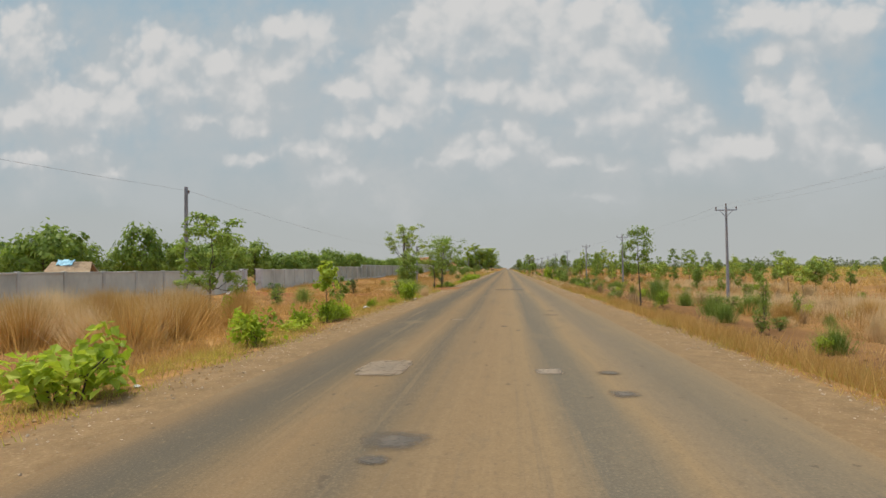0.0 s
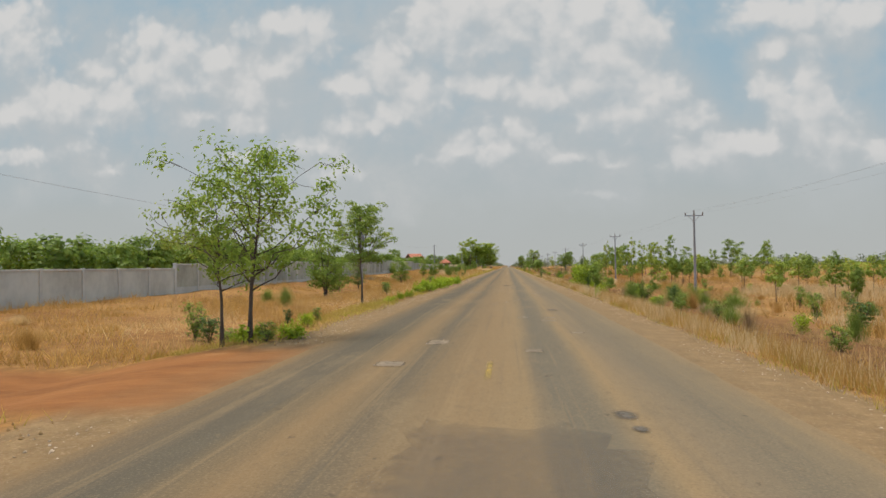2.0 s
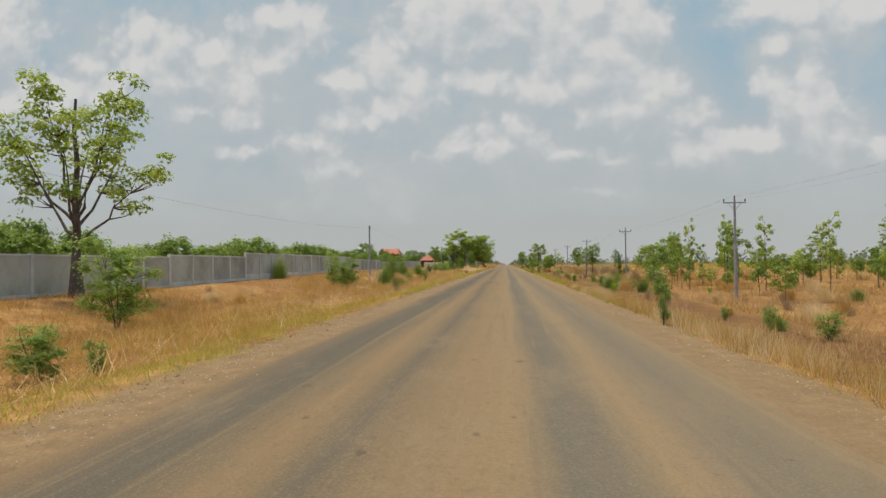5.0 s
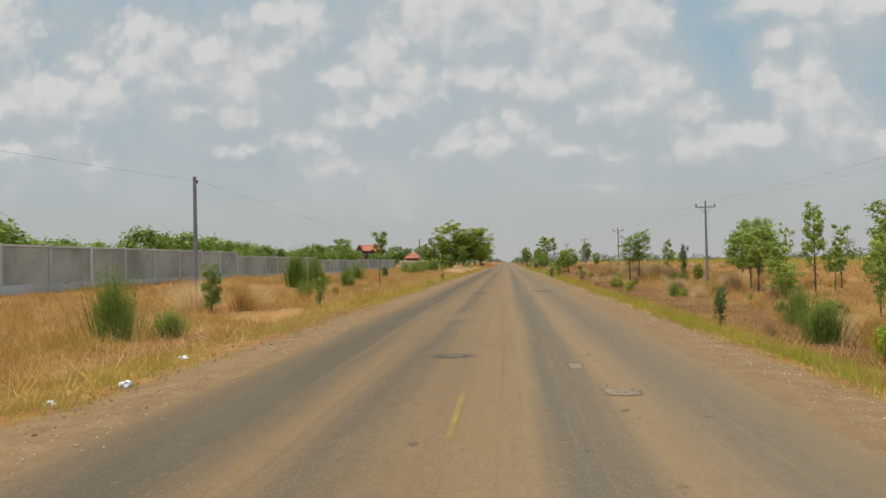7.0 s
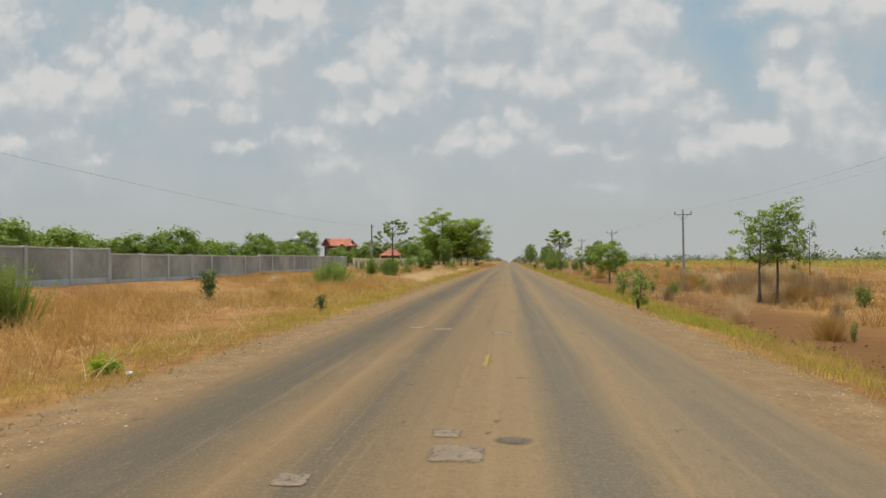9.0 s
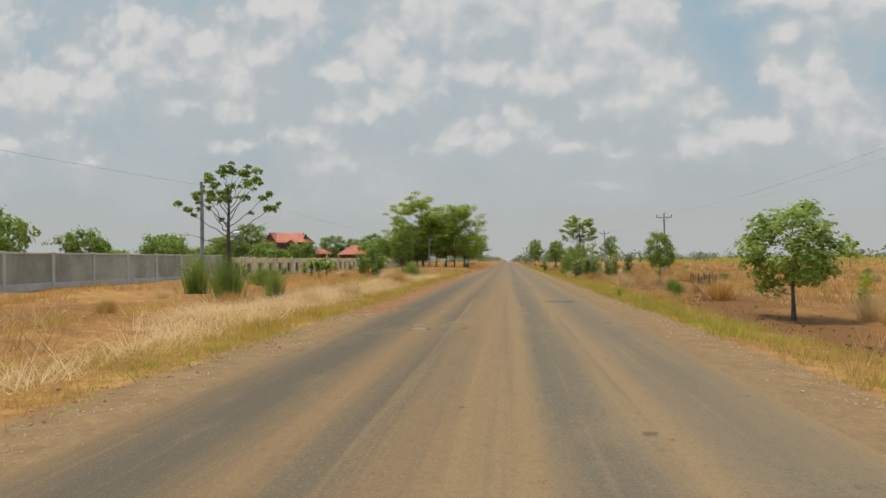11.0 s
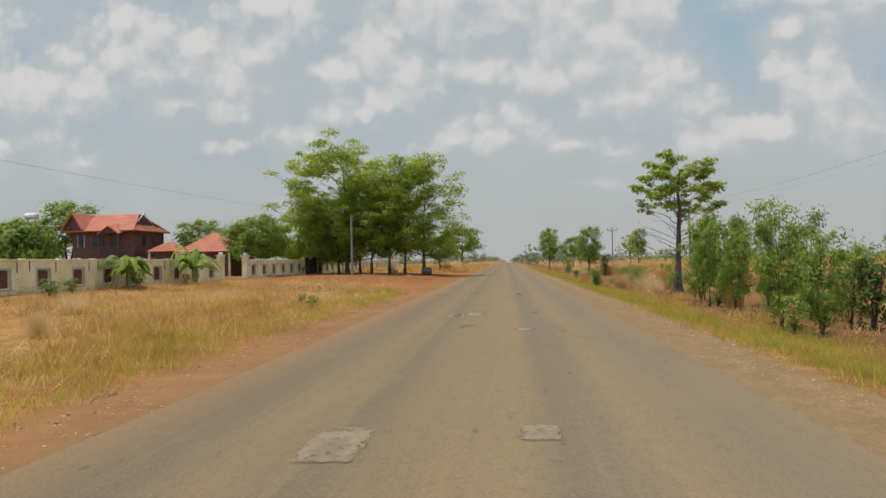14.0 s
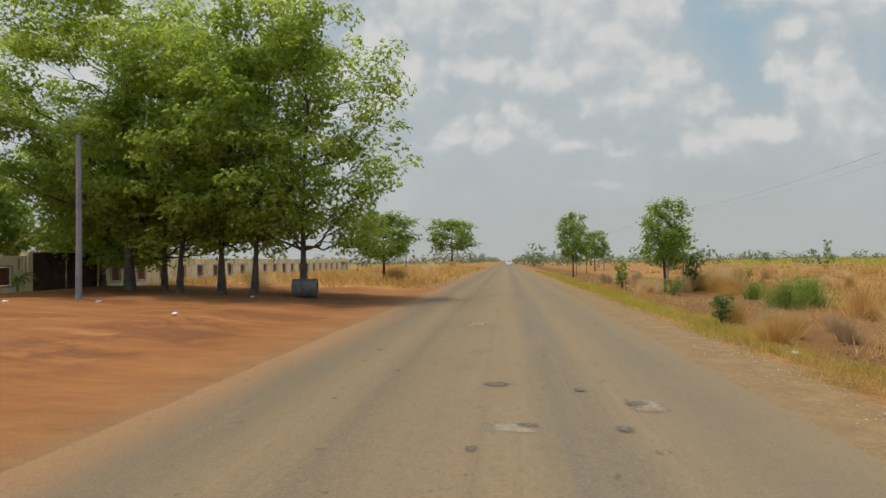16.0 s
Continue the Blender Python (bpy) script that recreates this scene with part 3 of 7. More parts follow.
def backdrop_material():
    """Hazy sky with heaped clouds: lobes broken into puffs, white on the sides that face the high sun, grey below, over a soft veil."""
    m = bpy.data.materials.new("hazy_cloudy_sky")
    m.use_nodes = True
    k = Net(m)
    k.n.remove(k.n["Principled BSDF"])
    x, y, z = k.xyz(k.coords())
    u, v = k.math("DIVIDE", x, y), k.math("DIVIDE", z, y)
    c = k.n.new("ShaderNodeCombineXYZ")
    k.put(c.inputs[0], u)
    k.put(c.inputs[1], v)
    p = c.outputs[0]

    def warp(vec, scale, amount, detail):
        n = k.vec("SUBTRACT", k.noise(vec, scale, detail, 0.55, out=1), (0.5, 0.5, 0.5))
        return k.vec("MULTIPLY", n, (amount, amount, 0.0))

    def reach(vec, row, size):
        """1 at the heart of a lobe, 0 at its rim."""
        f = k.n.new("ShaderNodeVectorMath")
        f.operation = "MULTIPLY_ADD"
        k.put(f.inputs[0], vec)
        sx, sy = size / row[2], size / row[3]
        f.inputs[1].default_value, f.inputs[2].default_value = (sx, sy, 0.0), (-row[0] * sx, -row[1] * sy, 0.0)
        return k.vec("LENGTH", f.outputs[0])

    def puffs(vec, scale):
        t = k.n.new("ShaderNodeTexVoronoi")
        t.voronoi_dimensions, t.feature = "2D", "SMOOTH_F1"
        k.put(t.inputs["Vector"], vec)
        t.inputs["Scale"].default_value, t.inputs["Detail"].default_value, t.inputs["Roughness"].default_value = scale, 2.0, 0.55
        t.inputs["Smoothness"].default_value = 0.6
        return t.outputs["Distance"]

    groups = ((HEAP_CLOUDS, 1.05), (FLANK_CLOUDS, 0.82), (LEFT_CLOUDS, 0.92), (LOW_CLOUDS, 0.66), (RIGHT_CLOUDS, 0.86))

    def field(vec):
        q = k.vec("ADD", k.vec("ADD", vec, warp(vec, 11.0, 0.04, 2.0)), warp(vec, 38.0, 0.02, 6.0))
        best = None
        for rows, gain in groups:
            low = None
            for row in rows:
                d = reach(q, row, 0.5)
                low = d if low is None else k.math("SMOOTH_MIN", low, d, 0.45)
            f = k.math("SUBTRACT", gain, low)
            best = f if best is None else k.math("SMOOTH_MAX", best, f, 0.1)
        return k.math("ADD", best, k.math("MULTIPLY", k.math("SUBTRACT", 0.42, puffs(q, 18.0)), 0.6))

    here = field(p)
    sunward = field(k.vec("ADD", p, (-0.012, 0.036, 0.0)))
    soft_q = k.vec("ADD", p, warp(p, 5.0, 0.22, 5.0))
    veil = None
    for row in SOFT_CLOUDS:
        a = k.step(reach(soft_q, row, 0.82), 1.5, 0.45)
        veil = a if veil is None else k.math("MAXIMUM", veil, a)
    veil = k.math("MULTIPLY", veil, k.step(k.noise(p, 6.0, 8.0, 0.6), 0.32, 0.6, 0.15, 1.0))
    body = k.step(here, -0.18, 0.42)
    lit = k.step(k.math("SUBTRACT", here, sunward), -0.70, 0.55)
    blue = k.ramp(k.math("MULTIPLY", v, 2.2), [(0.0, (0.445, 0.46, 0.45)), (1.0, (0.29, 0.43, 0.525)), (0.22, (0.43, 0.46, 0.46)), (0.55, (0.345, 0.45, 0.515))])
    col = k.mix(k.math("MULTIPLY", veil, 0.66), blue, (0.472, 0.499, 0.508))
    glow = k.step(k.noise(k.vec("ADD", p, warp(p, 12.0, 0.08, 4.0)), 5.0, 8.0, 0.62), 0.5, 0.72)
    col = k.mix(k.math("MULTIPLY", k.math("MULTIPLY", glow, veil), 0.5), col, (0.57, 0.57, 0.56))
    fade = k.step(v, 0.04, 0.2)
    haze = k.math("MULTIPLY", k.step(here, -0.75, 0.1), k.math("MULTIPLY", fade, 0.38))
    col = k.mix(haze, col, (0.485, 0.506, 0.516))
    cloud = k.mix(lit, (0.478, 0.506, 0.52), (0.632, 0.63, 0.622))
    cover = k.math("MULTIPLY", k.math("MULTIPLY", body, k.math("MULTIPLY_ADD", lit, 0.48, 0.52)), fade)
    col = k.mix(cover, col, cloud)
    e = k.n.new("ShaderNodeEmission")
    k.put(e.inputs[0], col)
    k.l.new(e.outputs[0], k.n["Material Output"].inputs[0])
    m.cycles.emission_sampling = "NONE"
    return m


def build_backdrop():
    az, el = np.radians(np.linspace(-70, 70, 57)), np.radians(np.linspace(-1.5, 48, 25))
    A, E = np.meshgrid(az, el)
    R = 4600
    V = np.stack([R * np.sin(A) * np.cos(E), R * np.cos(A) * np.cos(E), R * np.sin(E)], -1).reshape(-1, 3)
    w = len(az)
    i, j = np.meshgrid(np.arange(len(el) - 1), np.arange(w - 1), indexing="ij")
    F = np.stack([i * w + j, i * w + j + 1, (i + 1) * w + j + 1, (i + 1) * w + j], -1).reshape(-1, 4)
    ob = new("backdrop", poly_mesh("backdrop", V, F, backdrop_material(), True))
    ob.location = (0, 165, 0)
    tagged(ob, "hazy blue sky with bright heaped clouds", "sky", kind="structure")


build_backdrop()


# ---- precast fence ----
FENCE_X = -23.5
PITCH = 3.24
panel_me = {}
plinth_me = box_mesh("plinth", (-0.06, 0.06, 0.1, PITCH - 0.1, -0.3, 0.3), M["post"], 0.012)


def fence_run(y0, n, top, base, panel_mat="panel", plinth=True):
    """A run of precast panels between square posts, with a coping rail; one fence thing."""
    f = thing("concrete_fence", "grey precast concrete panel fence with square posts", "fence", "roadside fence", pose(FENCE_X, y0, base))
    h = round(top - base, 2)
    key = (h, panel_mat)
    if key not in panel_me:
        panel_me[key] = (box_mesh("panel", (-0.03, 0.03, 0.1, PITCH - 0.1, -0.25, h - 0.1), M[panel_mat], 0.006),
                         box_mesh("rail", (-0.07, 0.07, 0.1, PITCH - 0.1, h - 0.1, h), M["post"], 0.01),
                         box_mesh("post", (-0.1, 0.1, -0.1, 0.1, -0.4, h + 0.04), M["post"], 0.012))
    pa, ra, po = panel_me[key]
    for i in range(n):
        part("panel", pa, f, at=pose(0, i * PITCH, 0))
        part("rail", ra, f, at=pose(0, i * PITCH, 0))
        part("post", po, f, at=pose(0, i * PITCH, 0))
        if plinth:
            part("plinth", plinth_me, f, "pale concrete base beam", at=pose(0, i * PITCH, 0))
    part("post", po, f, at=pose(0, n * PITCH, 0))


fence_run(12.0, 13, 1.62, -0.35, "panel_pale", False)
fence_run(58.4, 8, 1.68, -0.3, "panel_pale", False)
fence_run(84.4, 5, 2.0, 0.0)
fence_run(100.7, 14, 2.3, 0.0)
fence_run(146.15, 4, 2.45, 0.2)
fence_run(159.2, 12, 2.8, 0.55)
fence_run(198.2, 7, 2.45, 0.45)
fence_run(221.0, 7, 2.17, 0.3)
fence_run(243.8, 10, 2.3, 0.45)


def gate_pillar(y):
    p = thing("gate_pillar", "thick square concrete gate pillar with a flat cap", "pillar", "fence gate", pose(FENCE_X, y, -0.45))
    part("shaft", box_mesh("shaft", (-0.26, 0.26, -0.26, 0.26, -0.3, 2.1), M["concrete"], 0.02), p)
    part("cap", box_mesh("cap", (-0.31, 0.31, -0.31, 0.31, 2.1, 2.2), M["concrete"], 0.02), p)


gate_pillar(54.45)
gate_pillar(58.05)
bar = new("barrier_pole", join_tubes("barrier_pole", [([(-22.6, 48.9, -0.35), (-22.9, 51.5, 0.05), (-23.2, 54.2, 0.6)], [0.05, 0.05, 0.05])], M["paint_white"], 8))
tagged(bar, "pale barrier pole leaning at the fence gate", "barrier")


# ---- power poles and wires ----
def build_power_pole():
    p = thing("power_pole", "slender concrete power pole with steel crossarm and insulators", "utility pole", "power line")
    part("pole", join_tubes("pole", [([(0, 0, -0.6), (0, 0, 4), (0, 0, 8.3)], [0.15, 0.12, 0.085])], M["pole"], 10), p)
    bm = box_bm(bmesh.new(), -0.95, 0.95, -0.05, 0.05, 7.92, 8.02, 0.008)
    part("crossarm", bm_mesh("crossarm", bm, M["steel"]), p, "galvanised steel crossarm")
    for s in (-1, 1):
        part("brace", join_tubes("brace", [([(0.09 * s, 0, 7.4), (0.55 * s, 0, 7.93)], [0.022, 0.022])], M["steel"], 5), p)
    for x in (-0.88, 0.0, 0.88):
        z = 8.3 if x == 0 else 8.02
        pts = [(x, 0, z), (x, 0, z + 0.06), (x, 0, z + 0.08), (x, 0, z + 0.15), (x, 0, z + 0.17), (x, 0, z + 0.28)]
        part("insulator", join_tubes("insulator", [(pts, [0.03, 0.03, 0.075, 0.055, 0.07, 0.03])], M["ceramic"], 8), p)
    return p


RIGHT_POLES = [9.8, 59.1, 110.6, 160.0, 209.6, 259.0, 307.6, 356.3, 405.5, 456.0, 505.0, 555.0]
proto = build_power_pole()
TOP = 7.2
for y in RIGHT_POLES[1:]:
    copy_thing(proto, pose(19.6, y, TOP - 8.58))
proto.matrix_basis = pose(19.6, RIGHT_POLES[0], TOP - 8.58)


def wire(name, pts, sag, r, label):
    line = [pts[0]]
    for a, b in zip(pts[:-1], pts[1:]):
        for s in np.linspace(0, 1, 15)[1:]:
            p = np.array(a) * (1 - s) + np.array(b) * s
            line.append((p[0], p[1], p[2] - sag * 4 * s * (1 - s)))
    ob = new(name, join_tubes(name, [(line, np.full(len(line), r))], M["wire"], 4))
    tagged(ob, label, "wire")


for x, z in ((-0.88, TOP - 0.28), (0.0, TOP), (0.88, TOP - 0.28)):
    wire("power_wire", [(19.6 + x, y, z) for y in [-40] + RIGHT_POLES], 0.55, 0.0035, "thin power wire strung between concrete poles")


def build_plain_pole(h, bracket):
    p = thing("wooden_pole", "weathered grey pole carrying one thin cable", "utility pole", "cable line")
    part("pole", join_tubes("pole", [([(0, 0, -0.6), (0.02, 0, h * 0.5), (0, 0, h)], [0.11, 0.10, 0.085])], M["pole"], 9), p)
    part("bracket", box_mesh("bracket", (-0.02, 0.16, -0.02, 0.02, h - 0.35, h - 0.28), M["steel"], 0.004), p)
    part("insulator", join_tubes("insulator", [([(0.14, 0, h - 0.3), (0.14, 0, h - 0.24), (0.14, 0, h - 0.18)], [0.03, 0.05, 0.025])], M["ceramic"], 7), p)
    if bracket:
        part("cable_coil", join_tubes("cable_coil", [([(0.1, 0, h - 0.4), (0.24, 0, h - 0.7), (0.27, 0, h - 1.1), (0.2, 0, h - 1.25), (0.12, 0, h - 0.9)], [0.05, 0.08, 0.09, 0.07, 0.04])], M["wire"], 6), p, "dark coil of spare cable")
    return p


LEFT_POLES = [(-15.6, 29.3, 5.7), (-15.5, 108.0, 5.5), (-15.5, 175.2, 6.1), (-15.5, 257.0, 5.8), (-14.9, 347.0, 6.2), (-14.9, 420.0, 6.0)]
for k, (x, y, z) in enumerate(LEFT_POLES):
    g0 = float(height(x, y))
    build_plain_pole(z - g0, k == 1).matrix_basis = pose(x, y, g0)
wire("cable", [(-15.4, -45, 5.8)] + [(x + 0.14, y, z - 0.2) for x, y, z in LEFT_POLES], 0.9, 0.005, "thin dark cable sagging between roadside poles")

# ---- plants ----
def leaf_quads(centres, size, rng, up=0.35, aspect=0.5, droop=0.0, three=False, out=None):
    """Diamond leaves of a given length round the centres, turned at random and leaning towards the sky."""
    n = len(centres)
    N = rng.normal(size=(n, 3))
    N /= np.linalg.norm(N, axis=1)[:, None]
    if out is not None:
        N = N * 0.55 + out
        N[:, 2] += up * 0.6
    else:
        N[:, 2] = np.abs(N[:, 2]) + up
    N /= np.linalg.norm(N, axis=1)[:, None]
    D = rng.normal(size=(n, 3))
    D[:, 2] -= droop
    D -= N * np.sum(D * N, 1)[:, None]
    D /= np.linalg.norm(D, axis=1)[:, None]
    S = np.cross(N, D)
    L = (size * rng.uniform(0.7, 1.3, n))[:, None]
    W = L * aspect
    fold = N * L * 0.12
    if three:
        V = np.stack([centres - D * L * 0.4 + S * W * 0.55, centres - D * L * 0.4 - S * W * 0.55, centres + D * L * 0.6], 1).reshape(-1, 3)
        return V, np.arange(3 * n).reshape(n, 3)
    V = np.stack([centres - D * L * 0.5, centres + S * W * 0.5 + fold, centres + D * L * 0.5, centres - S * W * 0.5 + fold], 1).reshape(-1, 3)
    F = np.arange(4 * n).reshape(n, 4)
    return V, F


def blades(bases, heights, rng, width, lean, fan=None):
    """Grass blades, each a thin triangle that leans out."""
    n = len(bases)
    a = rng.uniform(0, 2 * np.pi, n)
    side = np.stack([np.cos(a), np.sin(a), np.zeros(n)], 1)
    b = rng.uniform(0, 2 * np.pi, n)
    out = np.stack([np.cos(b), np.sin(b), np.zeros(n)], 1) * (heights * lean * rng.uniform(0.2, 1.0, n))[:, None]
    w = (width * rng.uniform(0.6, 1.3, n))[:, None]
    up = np.zeros((n, 3))
    up[:, 2] = heights
    tip = bases + up + out + (0 if fan is None else fan)
    V = np.stack([bases - side * w * 0.5, bases + side * w * 0.5, tip], 1).reshape(-1, 3)
    return V, np.arange(3 * n).reshape(n, 3)


def tree_parts(seed, H, R, base, trunk_r, limbs, leaf, count, envelope="round", clump=0.28, lean=0.0, twigs=3, rise=0.5, aspect=0.5, up=0.35, stems=1, droop=0.0, bare=0.0, three=False, puffs=0, gather=0.45, flat=0.75, limb=0.55):
    """Trunk and limbs as tubes, and leaves gathered round the twigs. H height, R crown radius, base where the crown starts."""
    rng = np.random.default_rng(seed)
    tubes, anchors = [], []
    for st in range(stems):
        n = 7
        s = np.linspace(0, 1, n)
        off = rng.normal(0, 0.025 * H, (n, 2)) * s[:, None]
        spreadxy = np.array([np.cos(st * 2.4 + seed), np.sin(st * 2.4 + seed)]) * (R * gather if stems > 1 else 0)
        top = H * (0.93 if stems == 1 else rng.uniform(0.75, 0.95))
        T = np.zeros((n, 3))
        T[:, 0] = lean * H * s ** 1.5 + np.cumsum(off[:, 0]) * 0.4 + spreadxy[0] * s
        T[:, 1] = np.cumsum(off[:, 1]) * 0.4 + spreadxy[1] * s
        T[:, 2] = top * s
        rad = trunk_r * (1 - 0.85 * s) * (1 + 0.6 * np.exp(-s * 18)) / stems ** 0.4
        T[0, 2] = -0.15
        tubes.append((T, np.maximum(rad, 0.006)))
        m = max(3, limbs // stems)
        for i in range(m):
            q = base + (0.97 - base) * ((i + rng.uniform(0.1, 0.9)) / m)
            o = np.array([np.interp(q, s, T[:, k]) for k in range(3)])
            c = (q - base) / (1 - base)
            if envelope == "round":
                r = R * np.sqrt(max(0.05, 1 - (1.7 * c - 0.75) ** 2))
            elif envelope == "column":
                r = R * (1 - 0.55 * c)
            elif envelope == "umbrella":
                r = R * (0.35 + 0.75 * c)
            else:
                r = R * (0.95 - 0.45 * c)
            r *= rng.uniform(0.7, 1.1)
            if stems > 1:
                r *= 0.6
            az = i * 2.399 + rng.normal(0, 0.4) + st
            el = rise * rng.uniform(0.5, 1.3) * (0.4 + 0.6 * (1 - c) if envelope in ("round", "column") else 1.0)
            d = np.array([np.cos(az), np.sin(az), el])
            m2 = 5
            t2 = np.linspace(0, 1, m2)[:, None]
            P = o + d * r * t2
            P[:, 2] += (0.18 * r * (t2[:, 0] ** 2) if envelope != "layer" else 0)
            P[1:] += rng.normal(0, 0.05 * r, (m2 - 1, 3))
            lr = max(0.006, np.interp(q, s, rad) * limb)
            tubes.append((P, np.linspace(lr, 0.006, m2)))
            leafless = c < bare
            if not leafless:
                anchors += [P[-1], P[-1], P[-2], P[-2] * 0.5 + P[-1] * 0.5]
            if rng.uniform() < 0.5 and not leafless:
                anchors.append(P[2])
            for w in range(twigs):
                a0 = P[rng.integers(2, m2)]
                d2 = d + rng.normal(0, 0.65, 3)
                d2 /= np.linalg.norm(d2)
                e = a0 + d2 * r * rng.uniform(0.25, 0.5)
                tubes.append((np.array([a0, (a0 + e) / 2 + rng.normal(0, 0.03 * r, 3), e]), [max(0.005, lr * 0.4), 0.006, 0.004]))
                if not leafless:
                    anchors += [e, e, (a0 + e) / 2]
        anchors.append(T[-1])
    A = np.array(anchors)
    if puffs:
        A = A[rng.permutation(len(A))[:puffs]]
    k = rng.integers(0, len(A), count)
    size = rng.uniform(0.5, 1.5, len(A))[k][:, None]
    off = rng.normal(0, 1, (count, 3))
    off *= np.minimum(1, 2.1 / (np.linalg.norm(off, axis=1)[:, None] + 1e-6))
    off *= clump * R * size * np.array([1, 1, flat])
    C = A[k] + off
    C[:, 2] = np.clip(C[:, 2], 0.05, None)
    mid = A.mean(0)
    mid[2] -= 0.15 * H
    o1, o2 = off / (np.linalg.norm(off, axis=1)[:, None] + 1e-6), C - mid
    o2 /= np.linalg.norm(o2, axis=1)[:, None] + 1e-6
    V, F = leaf_quads(C, leaf, rng, up, aspect, droop, three, o1 * 0.6 + o2 * 0.55)
    return tubes, V, F


def dome_tree(seed, H, W, rz, trunk_r, boughs, leaf, count, clump, fork=0.3, lean=0.0, aspect=0.7, flat=0.7, low=-0.65, jag=0.2, stems=1):
    """A tree with a rounded crown: boughs reach out to the skin of an egg-shaped crown and carry clumps of leaves there."""
    rng = np.random.default_rng(seed)
    rx = W / 2
    cz = H - rz
    tubes, anchors = [], []
    for st in range(stems):
        s = np.linspace(0, 1, 7)
        T = np.zeros((7, 3))
        T[:, 0] = lean * H * s + rng.normal(0, 0.012 * H, 7) * s + (0.35 * rx * np.cos(st * 2.2 + seed) * s if stems > 1 else 0)
        T[:, 1] = rng.normal(0, 0.012 * H, 7) * s + (0.35 * rx * np.sin(st * 2.2 + seed) * s if stems > 1 else 0)
        T[:, 2] = s * (cz + 0.45 * rz)
        T[0, 2] = -0.15
        tubes.append((T, np.maximum(trunk_r * (1 - 0.8 * s) * (1 + 0.5 * np.exp(-s * 18)), 0.008)))
    for i in range(boughs):
        T, rad = tubes[i % stems]
        zz = low + (1 - low) * (i + rng.uniform(0.2, 0.8)) / boughs
        az = i * 2.399 + rng.normal(0, 0.3)
        q = rng.uniform(0.68, 0.95) * (1 + rng.normal(0, jag * 0.5))
        flatr = np.sqrt(max(0.02, 1 - zz * zz))
        e = np.array([lean * H + rx * q * flatr * np.cos(az), rx * q * flatr * np.sin(az), cz + rz * q * zz])
        zs = np.clip(e[2] - 0.55 * rx * q * flatr, fork * H, T[-1, 2])
        o = np.array([np.interp(zs, T[:, 2], T[:, k]) for k in range(3)])
        mid = (o + e) / 2 + np.array([0, 0, -0.05 * rx]) + rng.normal(0, 0.05 * rx, 3)
        r0 = max(0.008, np.interp(zs, T[:, 2], rad) * 0.5)
        tubes.append((np.array([o, mid, e]), [r0, r0 * 0.6, 0.008]))
        anchors += [e, e, mid * 0.3 + e * 0.7]
        for w in range(3):
            t = e + rng.normal(0, 0.12 * rx, 3) * np.array([1, 1, 0.5])
            tubes.append((np.array([mid * 0.4 + e * 0.6, (mid * 0.2 + e * 0.5 + t * 0.3), t]), [r0 * 0.4, 0.008, 0.005]))
            anchors.append(t)
    A = np.array(anchors)
    k = rng.integers(0, len(A), count)
    off = rng.normal(0, 1, (count, 3))
    off *= (rng.uniform(0.1, 1.0, count) ** 0.5 * 1.75 * clump * rx / (np.linalg.norm(off, axis=1) + 1e-6) * rng.uniform(0.6, 1.35, len(A))[k])[:, None] * np.array([1, 1, flat])
    C = A[k] + off
    C[:, 2] = np.clip(C[:, 2], 0.05, None)
    o1, o2 = off / (np.linalg.norm(off, axis=1)[:, None] + 1e-6), (C - np.array([lean * H, 0, cz - 0.3 * rz])) / np.array([rx, rx, rz])
    o2 /= np.linalg.norm(o2, axis=1)[:, None] + 1e-6
    V, F = leaf_quads(C, leaf, rng, 0.35, aspect, 0.0, True, o1 * 0.5 + o2 * 0.65)
    return tubes, V, F


def bow(a, b, lift, n=5):
    """A limb from a to b that first runs out and then bends up (lift > 0) or hangs (lift < 0)."""
    t = np.linspace(0, 1, n)[:, None]
    a, b = np.asarray(a, float), np.asarray(b, float)
    c = (a + b) / 2 - np.array([0, 0, lift])
    return a * (1 - t) ** 2 + 2 * c * t * (1 - t) + b * t ** 2


def clump_leaves(rng, anchors, sizes, count, flat, leaf, aspect, top=0.65):
    """Leaves in flattened clumps round the anchors, most of them on the upper side of each clump."""
    A, S = np.array(anchors), np.array(sizes)
    w = S ** 2
    k = rng.choice(len(A), count, p=w / w.sum())
    d = rng.normal(size=(count, 3))
    d /= np.linalg.norm(d, axis=1)[:, None]
    up = rng.uniform(size=count) < top
    d[:, 2] = np.where(up, np.abs(d[:, 2]), d[:, 2])
    off = d * (S[k] * rng.uniform(0.12, 1.0, count) ** 0.45)[:, None] * np.array([1, 1, flat])
    C = A[k] + off
    C[:, 2] = np.clip(C[:, 2], 0.1, None)
    out = d * 0.8
    out[:, 2] += 0.35
    return leaf_quads(C, leaf, rng, 0.3, aspect, 0.0, True, out)


